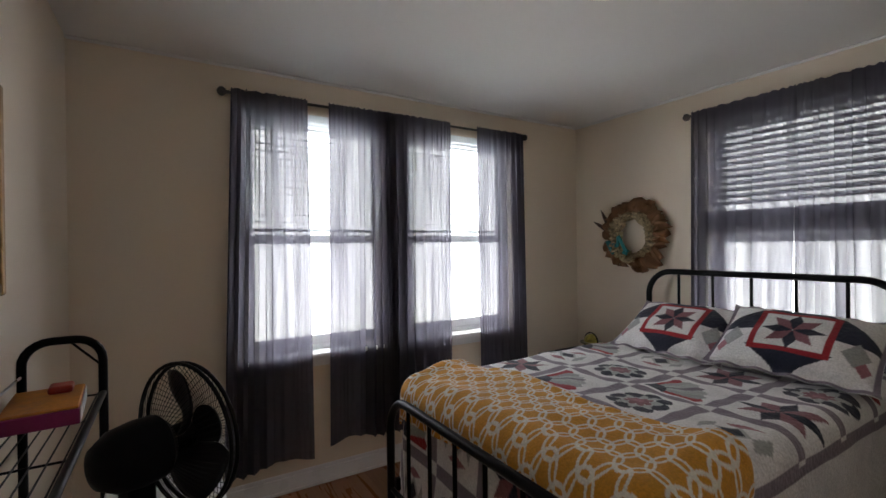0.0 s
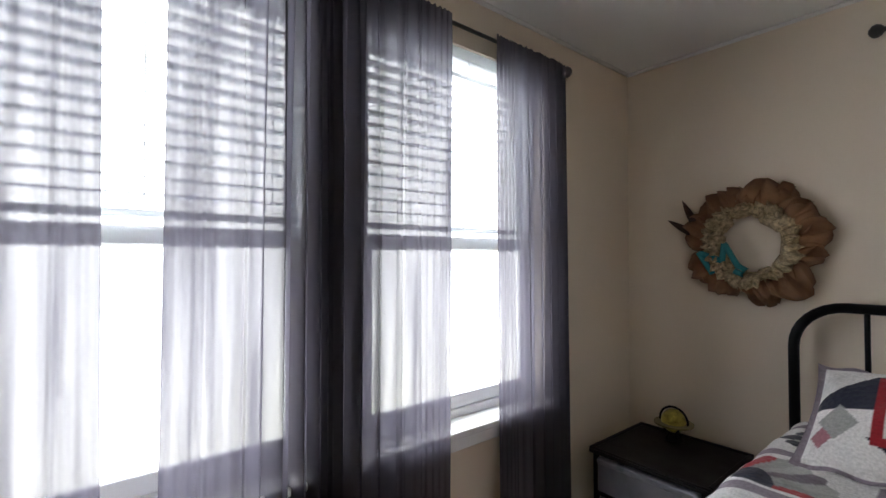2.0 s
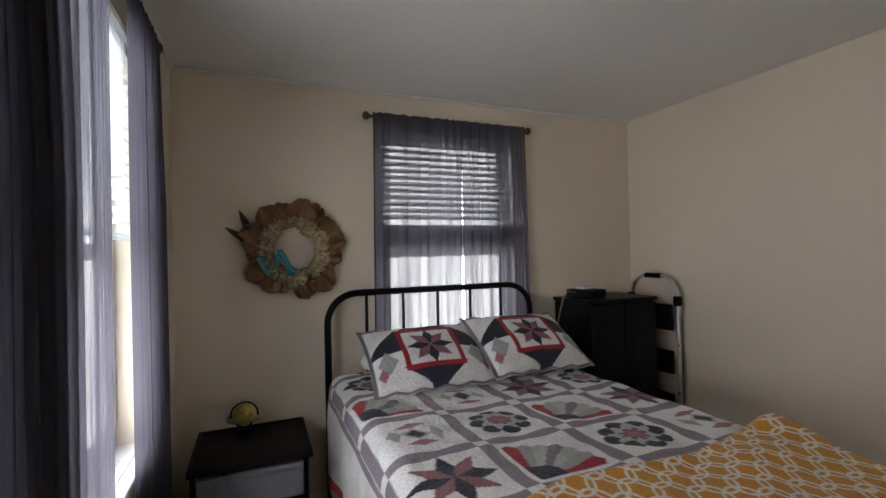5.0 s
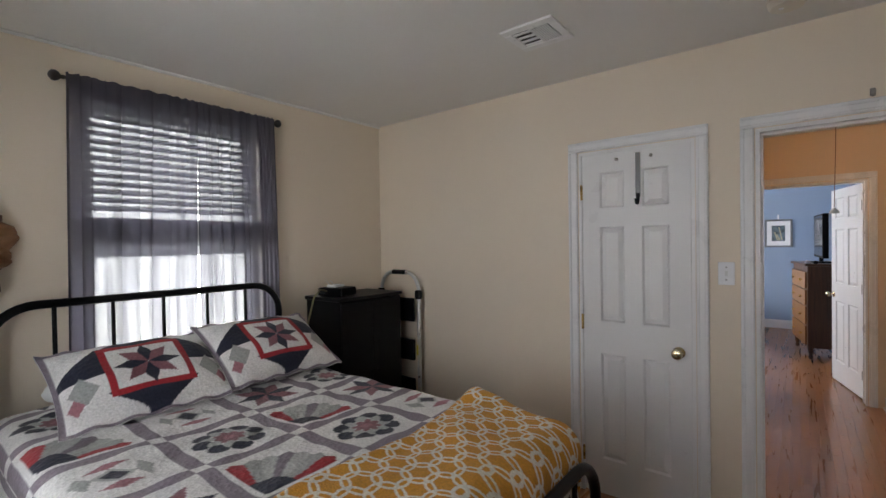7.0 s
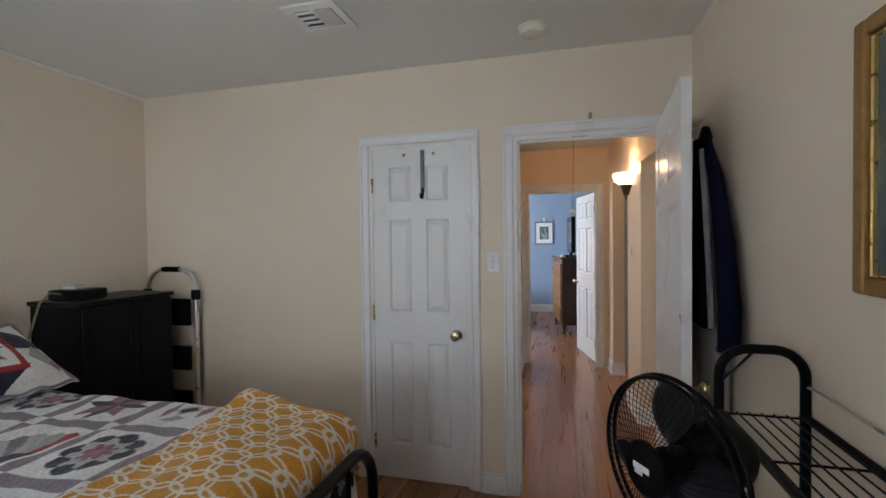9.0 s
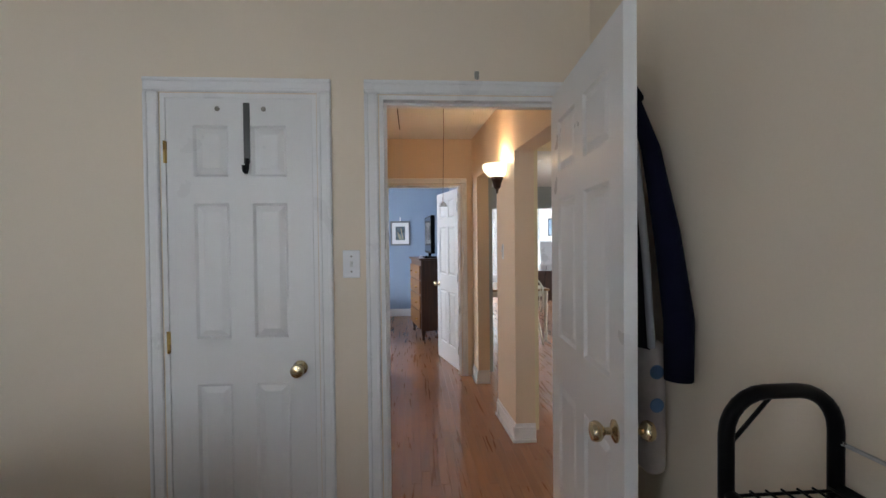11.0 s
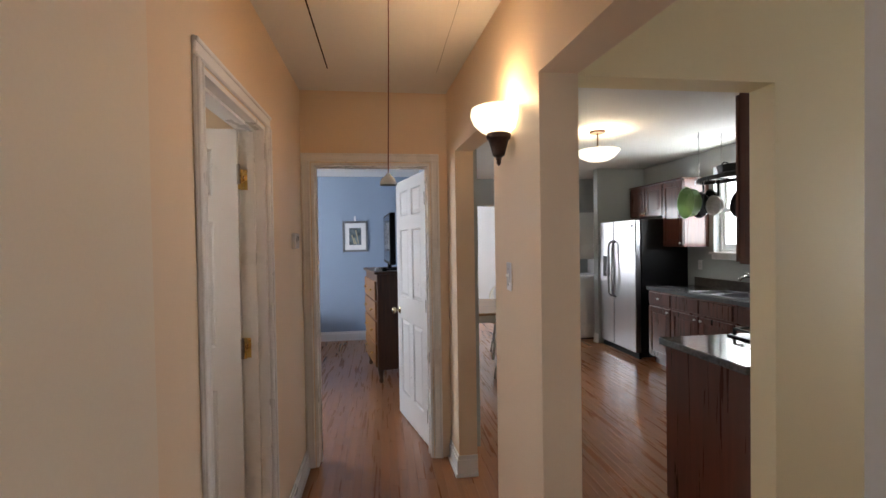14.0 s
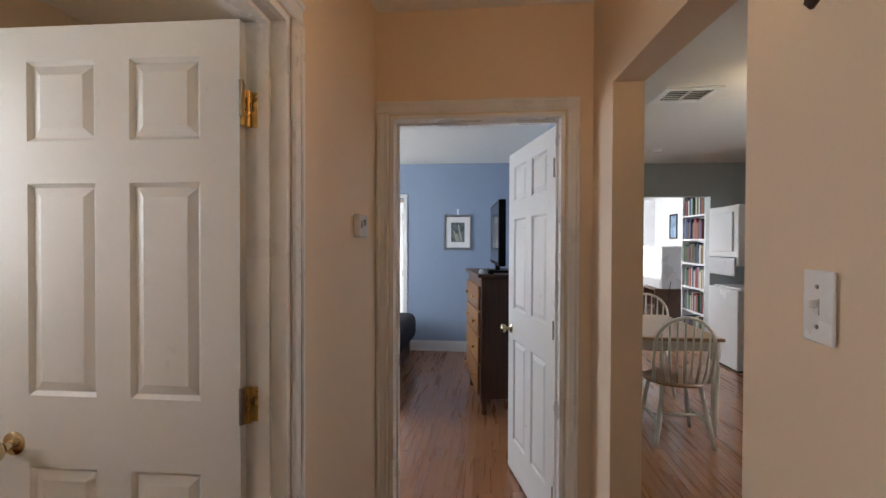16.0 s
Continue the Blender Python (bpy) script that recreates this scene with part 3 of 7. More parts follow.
# over-door hook on the closet
hk = thing("over_door_hook", pose(0.998, BY0 - 0.001, 1.735), "long dark metal over-door hook on the closet door", "hook")
part("strap", box(B(), -0.013, 0.001, 0.03, 0.013, 0.004, 0.28, 0.001), surf("dark_steel_strap", (0.10, 0.10, 0.10), 0.3, 0.9), hk)
part("hook_end", tube(B(), [(0, 0.003, 0.05), (0, 0.006, 0.01), (0, 0.018, -0.008), (0, 0.036, -0.004), (0, 0.042, 0.018)], 0.009, 8), M_BLACKP, hk, "black rubber-dipped end", True)
for _x in (0.93, 1.115):
    tagged(new("door_stud", mesh_of("door_stud", lathe(B(), [(0.010, 0), (0.010, 0.004), (0.005, 0.009)], 12, m=pose(_x, BY0 - 0.002, 1.99, -90)), M_HINGE, 40)), "small steel stud at the top of the closet door", "stud", "studs on the closet door")
_b = tagged(new("wall_hook", mesh_of("wall_hook", box(box(B(), 0.032, BY0, 2.125, 0.050, BY0 + 0.012, 2.155, 0.002), 0.036, BY0 + 0.012, 2.118, 0.046, BY0 + 0.03, 2.128, 0.002), M_HINGE)), "small metal bracket over the doorway", "bracket")


def wall_switch(m, label):
    ob = thing("light_switch", m, label, "light switch")
    part("cover_plate", box(B(), -0.036, 0.0005, -0.058, 0.036, 0.006, 0.058, 0.003, 2), M_PLATE, ob)
    part("toggle", box(box(B(), -0.006, 0.006, -0.013, 0.006, 0.008, 0.013), -0.004, 0.008, -0.002, 0.004, 0.017, 0.010, 0.0015), surf("switch_toggle", (0.7, 0.7, 0.68), 0.3), ob)
    for z in (-0.032, 0.032):
        part("screw", lathe(B(), [(0.004, 0), (0.003, 0.002)], 8, m=pose(0, 0.006, z, -90)), M_HINGE, ob)
    return ob


wall_switch(pose(0.578, BY0, 1.345), "white toggle switch on the cream wall")
wall_switch(pose(hx(-1.39), -1.39, 1.350, 0, 0, -90 - 3.1), "white toggle switch below the hall sconce")

# baseboards
base_run("baseboard_north", "x", BY1, -1, BX0, BX1)
base_run("baseboard_east", "y", BX1, -1, BY0, BY1 - 0.017)
base_run("baseboard_south", "x", BY0, 1, CL[1] + 0.063, BX1 - 0.017)
base_run("baseboard_south_pier", "x", BY0, 1, DO[1] + 0.063, CL[0] - 0.063)
base_run("baseboard_west", "y", BX0, 1, BY0 + 0.01, BY1 - 0.017)
# a pale bead along the ceiling's edge
for _n, _a in (("trim_cornice_east", (BX1 - 0.022, BY0, H - 0.016, BX1 - 0.0005, BY1, H - 0.0005)), ("trim_cornice_north", (BX0, BY1 - 0.022, H - 0.016, BX1 - 0.023, BY1 - 0.0005, H - 0.0005))):
    structure(_n, box(B(), *_a, 0.006), M_CEIL, "thin white bead along the ceiling edge", "trim")

# ---- windows ----


def sash_window(name, m, w, z0, z1, label, mid=1.525, depth=0.15):
    """Local x along the wall, y outwards from the room face."""
    ob = thing(name, m, label, "window", kind="structure")
    d0, d1 = 0.075, 0.14
    f = 0.035
    bm = B()
    for a in ((0, d0, z0, f, d1, z1), (w - f, d0, z0, w, d1, z1), (f, d0, z1 - f, w - f, d1, z1), (f, d0, z0, w - f, d1, z0 + f)):
        box(bm, *a, 0.004)
    part("window_frame", bm, M_VINYL, ob)
    for n, lo, hi, y in (("lower_sash", z0 + f, mid + 0.028, 0.085), ("upper_sash", mid - 0.028, z1 - f, 0.112)):
        s = 0.038
        bm = B()
        for a in ((f, y, lo, f + s, y + 0.026, hi), (w - f - s, y, lo, w - f, y + 0.026, hi), (f + s, y, lo, w - f - s, y + 0.026, lo + (0.055 if n == "lower_sash" else 0.05)), (f + s, y, hi - 0.05, w - f - s, y + 0.026, hi)):
            box(bm, *a, 0.003)
        so = part(n, bm, M_VINYL, ob)
        p = part("pane", box(B(), f + s, y + 0.011, lo + 0.05, w - f - s, y + 0.015, hi - 0.045), M_GLASS, so)
        p.visible_shadow = False
    bm = box(B(), -0.03, -0.045, z0 - 0.028, w + 0.03, -0.0005, z0, 0.006, 2)
    box(bm, 0.0005, -0.001, z0 - 0.018, w - 0.0005, d0, z0 + 0.002)
    box(bm, -0.02, -0.016, z0 - 0.085, w + 0.02, -0.0005, z0 - 0.029, 0.004)
    part("window_sill", bm, M_TRIM, ob)
    return ob


sash_window("window_1", pose(N1[0], BY1, 0), N1[1] - N1[0], *NZ, "white double-hung sash window behind grey voile")
sash_window("window_2", pose(N2[0], BY1, 0), N2[1] - N2[0], *NZ, "white double-hung sash window with bright light")
sash_window("window_3", pose(BX1, EW[1], 0, 0, 0, -90), EW[1] - EW[0], *EZ, "white sash window behind the headboard", 1.50)

M_SLAT = surf("white_slat", (0.72, 0.73, 0.74), 0.45, var=0.04)
# thin slats let part of the daylight through
_n = M_SLAT.node_tree
_t, _x = _n.nodes.new("ShaderNodeBsdfTranslucent"), _n.nodes.new("ShaderNodeMixShader")
_t.inputs["Color"].default_value = (0.85, 0.88, 0.9, 1)
_x.inputs[0].default_value = 0.5
_n.links.new(_n.nodes["Principled BSDF"].outputs[0], _x.inputs[1])
_n.links.new(_t.outputs[0], _x.inputs[2])
_n.links.new(_x.outputs[0], _n.nodes["Material Output"].inputs["Surface"])


# white slats of the bed window, with their dimness put into the colour
M_SLAT_DIM = surf("shaded_white_slat", (0.40, 0.40, 0.41), 0.45, var=0.04)


def blind(m, w, top, bottom, tilt, label, stack=0, y=0.035, mat=None):
    M_SL = mat or M_SLAT
    ob = thing("venetian_blind", m, label, "window blind")
    part("head_rail", box(B(), 0.006, y - 0.026, top - 0.045, w - 0.006, y + 0.03, top, 0.003), M_SL, ob)
    bm = B()
    c, s = math.cos(radians(tilt)), math.sin(radians(tilt))
    hw = 0.025
    pts = [(-hw, -0.0), (-hw * 0.4, 0.0025), (hw * 0.4, 0.0025), (hw, 0.0)]
    ring = [(a * c - b * s, a * s + b * c) for a, b in pts] + [(a * c - (b - 0.0025) * s, a * s + (b - 0.0025) * c) for a, b in pts[::-1]]
    a = [bm.verts.new((0.010, yy, zz)) for yy, zz in ring]
    b = [bm.verts.new((w - 0.010, yy, zz)) for yy, zz in ring]
    for i in range(len(ring)):
        bm.faces.new((a[i], a[(i + 1) % len(ring)], b[(i + 1) % len(ring)], b[i]))
    bm.faces.new(a[::-1])
    bm.faces.new(b)
    slat = mesh_of("slat", bm, M_SL)
    z = top - 0.075
    while z > bottom + 0.02 + 0.006 * stack:
        part("slat", slat, None, ob).location = (0, y, z)
        z -= 0.0425
    if stack:
        part("slat_stack", box(B(), 0.010, y - 0.025, bottom, w - 0.010, y + 0.025, bottom + 0.006 * stack, 0.002), M_SL, ob)
    part("bottom_rail", box(B(), 0.010, y - 0.024, bottom - 0.02, w - 0.010, y + 0.024, bottom - 0.001, 0.004), M_SL, ob)
    for x in (0.14, w / 2, w - 0.14):
        part("ladder_cord", tube(B(), [(x, y - 0.027, top - 0.04), (x, y - 0.027, bottom)], 0.0018, 5), M_SL, ob)
    part("pull_cord", tube(B(), [(0.17, y - 0.034, top - 0.05), (0.172, y - 0.034, bottom - 0.06)], 0.003, 5), M_PLATE, ob)
    return ob


blind(pose(N1[0] + 0.004, BY1, 0), N1[1] - N1[0] - 0.008, 2.298, 1.588, 2, "white slatted blind drawn half up, slats open")
blind(pose(N2[0] + 0.004, BY1, 0), N2[1] - N2[0] - 0.008, 2.298, 1.588, 2, "white slatted blind drawn half up, slats open")
# bed window blind takes the darkened slat colour that stands in for shade
blind(pose(BX1, EW[1] - 0.004, 0, 0, 0, -90), EW[1] - EW[0] - 0.008, 2.318, 1.548, 40, "white slatted blind lowered halfway, slats tilted, greyed for shade", 22, mat=M_SLAT_DIM)

# ---- curtains and rods ----


def rod(name, m, w, label):
    """Local x along the rod, y towards the wall at distance 0.045."""
    ob = thing(name, m, label, "curtain rod")
    part("bar", tube(B(), [(0, 0, 0), (w, 0, 0)], 0.008, 10), M_ROD, ob, "", True)
    for x, s in ((0, -1), (w, 1)):
        part("finial", lathe(B(), [(0.009, 0), (0.011, 0.008), (0.008, 0.014), (0.020, 0.024), (0.026, 0.036), (0.024, 0.050), (0.012, 0.060), (0.003, 0.063)], 16, m=pose(x, 0, 0, 0, 90 * s)), M_ROD, ob, "rounded knob end", True)
        part("bracket", box(box(B(), x - s * 0.03 - 0.006, -0.006, -0.012, x - s * 0.03 + 0.006, 0.043, -0.004), x - s * 0.03 - 0.012, 0.040, -0.03, x - s * 0.03 + 0.012, 0.0445, 0.012), M_ROD, ob)
    return ob


def curtain(m, w0, w1, shift, top, hem, folds, seed, label, group, amp=0.030, back=0.0, bias=1.0, pleat=1.05):
    """A pleated voile panel hung from its rod pocket: w0 wide at the rod, w1 at the hem."""
    rg = np.random.RandomState(seed)
    ph, k2, k3 = rg.uniform(0, 6.28), rg.uniform(0.6, 1.4), rg.uniform(0, 6.28)

    def pos(u, v):
        spread = np.clip((v - 0.02) / 0.3, 0, 1)
        w = w0 + (w1 - w0) * v
        f = 2 * np.pi * folds
        ub = np.where(bias > 0, np.power(np.clip(u, 1e-4, 1), abs(bias)), 1 - np.power(np.clip(1 - u, 1e-4, 1), abs(bias)))
        dens = np.clip(np.gradient(ub, axis=0) / np.maximum(np.gradient(u, axis=0), 1e-6), 0.25, 2.2)
        warp = 0.35 * np.sin(2 * np.pi * (u * 1.3) + ph) + 0.12 * np.sin(5.0 * u + k3)
        lean = 0.25 * np.sin(2.2 * v * k2 + 9 * u + ph)
        s = f * (ub + 0.06 * warp) + lean
        fine = 0.0045 * np.sin(f * 3.1 * u + k3) * (1 - 0.5 * v)
        x = shift * v + u * w + (1 - 0.3 * spread) * pleat * w / (folds * 2 * np.pi) * np.sin(2 * s + 0.6) / np.maximum(dens, 0.6) * np.clip(dens, 0, 1) * (0.5 + 0.6 * np.abs(np.sin(3.1 * u + ph)))
        y = amp * (0.45 + 0.55 * spread) * np.sin(s) * (0.7 + 0.3 * np.sin(4 * u + k3)) * np.clip(dens, 0.2, 1.15) + fine + back * v
        z = top - (top - hem - 0.02 * np.sin(7 * u + ph)) * v
        # gathered pocket round the rod
        z = z + 0.004 * np.sin(f * 4 * u) * (v < 0.03)
        y = np.where(v < 0.025, y * 0.4, y)
        return np.stack([x, y, z], -1)
    ob = sheet("curtain", int(folds * 40), 60, pos, None, M_VOILE)
    ob.matrix_world = m
    return tagged(ob, label, "curtain", group)


RY = BY1 - 0.05
rod("curtain_rod", pose(0.26, RY, 2.342), 2.13, "dark metal curtain rod across both sash windows")
rod("curtain_rod", pose(BX1 - 0.05, 2.247, 2.34, 0, 0, -90), 1.075, "dark metal curtain rod over the bed window")
_cg = "grey voile curtains on the paired windows"
curtain(pose(0.265, RY - 0.012, 0), 0.425, 0.50, -0.06, 2.365, 0.20, 5.5, 3, "sheer charcoal grey voile curtain panel", _cg, bias=-1.9)
curtain(pose(0.822, RY - 0.012, 0), 0.428, 0.448, -0.02, 2.365, 0.25, 5, 8, "sheer charcoal grey voile curtain panel", _cg, bias=2.3)
curtain(pose(1.19, RY - 0.020, 0), 0.515, 0.50, 0.0, 2.365, 0.22, 6, 5, "sheer charcoal grey voile curtain panel", _cg, bias=-2.1)
curtain(pose(1.945, RY - 0.012, 0), 0.45, 0.46, 0.02, 2.365, 0.22, 5.5, 11, "sheer charcoal grey voile curtain panel", _cg, bias=2.0)
_cg = "grey voile curtains behind the bed"
curtain(pose(BX1 - 0.062, 2.250, 0, 0, 0, -90), 0.60, 0.58, -0.02, 2.363, 0.45, 4, 21, "sheer charcoal grey voile curtain panel", _cg, bias=-1.7, pleat=0.6)
curtain(pose(BX1 - 0.062, 1.660, 0, 0, 0, -90), 0.50, 0.52, 0.0, 2.363, 0.45, 5, 27, "sheer charcoal grey voile curtain panel", _cg, bias=-1.7, pleat=0.7)

# ---- bed ----
BC = 1.866                         # middle of the bed across y
TOPZ = 0.80
bed = thing("bed", pose(0, BC, 0), "black tubular metal bed frame with rounded ends", "bed frame")


def end_frame(x, top, spindles, name, low, hw=0.68):
    r = 0.17
    pts = [(x, -hw, 0)] + [(x, -hw + r + a, top - r + b) for a, b in ((r * math.cos(t), r * math.sin(t)) for t in (radians(180 - 90 * i / 8) for i in range(9)))]
    pts += [(x, hw - r + a, top - r + b) for a, b in ((r * math.cos(t), r * math.sin(t)) for t in (radians(90 - 90 * i / 8) for i in range(9)))] + [(x, hw, 0)]
    e = part(name, tube(B(), pts, 0.020, 12), M_BLACKM, bed, "", 60)
    part("cross_rail", tube(B(), [(x, -hw, low), (x, hw, low)], 0.012, 10), M_BLACKM, e, "", 60)
    for i in range(spindles):
        y = -hw + 2 * hw * (i + 1) / (spindles + 1)
        part("spindle", tube(B(), [(x, y, low), (x, y, top - 0.004)], 0.0095, 8), M_BLACKM, e, "", 60)
    return e


end_frame(2.975, 1.272, 5, "headboard", 0.55)
end_frame(0.885, 0.735, 6, "footboard", 0.28)
for s in (-1, 1):
    part("side_rail", box(B(), 0.90, s * 0.66 - 0.012, 0.27, 2.97, s * 0.66 + 0.012, 0.33, 0.003), M_BLACKM, bed)
mattress = tagged(new("mattress", mesh_of("mattress", box(B(), 0.97, BC - 0.655, 0.332, 2.92, BC + 0.655, TOPZ - 0.03, 0.05, 3), surf("mattress_ticking", (0.7, 0.7, 0.68), 0.9), 50)), "thick mattress and box base under a quilt", "mattress")

C_W, C_N, C_R, C_G, C_M, C_P = (np.array(c) for c in ((0.79, 0.78, 0.77), (0.022, 0.025, 0.045), (0.36, 0.022, 0.03), (0.36, 0.37, 0.36), (0.20, 0.17, 0.20), (0.26, 0.11, 0.13)))


def paint(c, mask, col):
    c[mask] = col


def star(c, a, b, r, c1, c2, ground=None):
    """An eight-pointed star of eight diamonds in two cloths."""
    rad, th = np.hypot(a, b), np.arctan2(b, a)
    sec = np.floor((th + np.pi / 8) / (np.pi / 4)).astype(int)
    d = np.abs(th - sec * np.pi / 4)
    # each diamond runs from the middle to a point at r, widest halfway
    along, across = rad * np.cos(d), rad * np.sin(d)
    inside = across < np.minimum(along, r - along) * 0.43
    paint(c, inside & (sec % 2 == 0), c1)
    paint(c, inside & (sec % 2 != 0), c2)


def block(c, a, b, kind, s):
    """One quilt block; a and b from -s to s."""
    rad, th = np.hypot(a, b), np.arctan2(b, a)
    if kind == 0:
        star(c, a, b, s * 1.0, C_N, C_P)
    elif kind == 1:
        r2, t2 = np.hypot(a + 0.86 * s, b - 0.86 * s), np.arctan2(b - 0.86 * s, a + 0.86 * s) + np.pi / 4
        hw = radians(46)
        k = np.floor((t2 + hw) / (2 * hw / 7)).astype(int)
        reach = s * (1.62 + 0.05 * np.cos((t2 + hw) / (2 * hw / 7) * 2 * np.pi + np.pi))
        ok = (np.abs(t2) < hw) & (r2 < reach) & (r2 > 0.58 * s)
        for i, col in enumerate((C_R, C_G, C_G * 1.25, C_M, C_G * 1.25, C_G, C_R)):
            paint(c, ok & (k == i), col)
        paint(c, (r2 < 0.62 * s) & (np.abs(t2) < radians(47)), C_N)
    elif kind == 2:
        for q in range(8):
            w = q * np.pi / 4
            ca, sa = np.cos(w), np.sin(w)
            along, across = a * ca + b * sa, -a * sa + b * ca
            paint(c, ((along - 0.64 * s) / 0.20) ** 2 + (across / 0.245) ** 2 < s * s, C_N)
            w += np.pi / 8
            ca, sa = np.cos(w), np.sin(w)
            along, across = a * ca + b * sa, -a * sa + b * ca
            paint(c, ((along - 0.46 * s) / 0.17) ** 2 + (across / 0.15) ** 2 < s * s, C_G * 1.2)
        f = np.cos(8 * th) * 0.05
        paint(c, rad < s * (0.33 + f), C_P)
        paint(c, rad < s * 0.14, C_P * 1.35)
    else:
        d = np.abs(a) + np.abs(b)
        paint(c, (np.abs(a) + 2.6 * np.abs(np.abs(b) - 0.55 * s) < 0.42 * s), C_G)
        paint(c, (np.abs(b) + 2.6 * np.abs(np.abs(a) - 0.55 * s) < 0.42 * s), C_P * 1.4)
        paint(c, d < 0.40 * s, C_G * 1.3)
        paint(c, d < 0.28 * s, C_N)


QP = 0.3555


def quilt_colour(x, y):
    """Patchwork laid out on the bed: x from the foot, y across."""
    c = np.empty(x.shape + (3,))
    c[:] = C_W
    gx, gy = (x - 1.59) / QP, (2.379 - y) / QP
    i, j = np.round(gx).astype(int), np.round(gy).astype(int)
    a, b = (gx - i) * QP, -(gy - j) * QP
    kinds = np.array([[0, 1, 2, 3], [3, 2, 1, 0], [1, 3, 0, 2], [2, 0, 3, 1]])
    kk = kinds[i % 4, j % 4]
    s = QP / 2 - 0.026
    for k in range(4):
        m = (kk == k)
        sub = c[m]
        block(sub, a[m], b[m], k, s)
        c[m] = sub
    edge_a, edge_b = np.abs(a) > s, np.abs(b) > s
    paint(c, edge_a ^ edge_b, C_M * 1.25)
    paint(c, edge_a & edge_b, C_W)
    side = np.abs(y - BC)
    paint(c, side > 0.755, C_W * 0.98)
    paint(c, (side > 0.72) & (side < 0.755), C_M * 1.2)
    paint(c, side > 1.10, C_M)
    paint(c, (side > 1.06) & (side < 1.10), C_R)
    paint(c, x < 0.45, C_M)
    return c


def drape(x, y, lift=0.0, puff=0.006):
    """Where cloth laid flat at x, y comes to rest over the mattress."""
    ex, hw, r = 0.965, 0.66, 0.06
    ox = np.maximum(0, ex + r - x)
    oy = np.maximum(0, np.abs(y - BC) - (hw - r))
    sy = np.sign(y - BC)
    o = np.hypot(ox, oy) + 1e-9
    ang = np.minimum(o / r, np.pi / 2)
    out, down = r * np.sin(ang), r * (1 - np.cos(ang)) + np.maximum(0, o - r * np.pi / 2)
    out = out + lift * np.sin(ang) + 0.03 * np.clip(o / 0.5, 0, 1)
    px = np.where(ox > 0, ex + r - out * ox / o, x)
    py = np.where(oy > 0, BC + sy * ((hw - r) + out * oy / o), y)
    wob = 0.016 * np.sin(3.1 * x + 1.0) * np.sin(2.7 * y) + puff * np.sin(17 * x + 3 * y) * np.sin(15 * y - 2 * x) + 0.5 * puff * np.sin(41 * x) * np.sin(38 * y)
    ripple = 0.018 * np.sin(14 * x + 9 * y) * np.clip((o - 0.1) / 0.4, 0, 1)
    py = py + sy * ripple * (oy > 0)
    px = px - ripple * (ox > 0) * (oy == 0) * 0.5
    z = TOPZ + lift * np.cos(ang) + wob * (1 - np.clip(o / 0.2, 0, 1)) - down
    return np.stack([px, py, z], -1)


def q_xy(u, v):
    return 0.42 + u * 2.50, BC - 1.13 + v * 2.26


quilt = sheet("quilt", 440, 400, lambda u, v: drape(*q_xy(u, v), 0.022), lambda u, v: quilt_colour(*q_xy(u, v)), M_QUILT, thick=0.014)
tagged(quilt, "patchwork quilt of navy, red and mauve blocks on white", "quilt")

C_Y, C_L = np.array((0.63, 0.29, 0.03)), np.array((0.78, 0.74, 0.64))


def t_xy(u, v):
    x0 = 0.86 + 0.03 * np.sin(5 * v)
    x1 = 1.33 + 0.05 * np.sin(3.2 * v + 0.6) + 0.03 * np.sin(11 * v)
    return x0 + u * (x1 - x0), BC - 0.82 + v * 1.58


def throw_colour(u, v):
    # printed lattice of interlocked rounded links
    p, q = u * 0.47 / 0.088 + 0.05 * np.sin(9 * v), v * 1.58 / 0.068
    c = np.empty(u.shape + (3,))
    c[:] = C_Y
    for row in (0, 1):
        shift = 0.5 * row
        a, b = (p + shift) % 1 - 0.5, (q / 2 + shift) % 1 - 0.5
        for da in (-1, 0, 1):
            for db in (-1, 0, 1):
                ring = np.hypot((a - da) / 0.62, (b - db) / 0.37)
                paint(c, np.abs(ring - 1) < 0.082, C_L)
    return c


def throw_pos(u, v):
    x, y = t_xy(u, v)
    p = drape(x, y, 0.045, 0.004)
    fold = 0.012 * np.exp(-((u - 0.97) / 0.05) ** 2) + 0.010 * np.sin(9 * u + 5 * v) * np.sin(6 * v) * (0.3 + u)
    bunch = 0.05 * np.exp(-((v - 0.10) / 0.07) ** 2 - ((u - 0.95) / 0.3) ** 2) + 0.04 * np.exp(-((v - 0.93) / 0.05) ** 2 - ((u - 0.8) / 0.3) ** 2)
    p[..., 2] += (fold + bunch) * np.clip((p[..., 2] - 0.6) / 0.2, 0, 1) + 0.004
    return p


throw = sheet("throw_blanket", 200, 560, throw_pos, throw_colour, M_THROW, thick=0.010)
tagged(throw, "mustard yellow throw with white trellis print on the bed", "blanket")


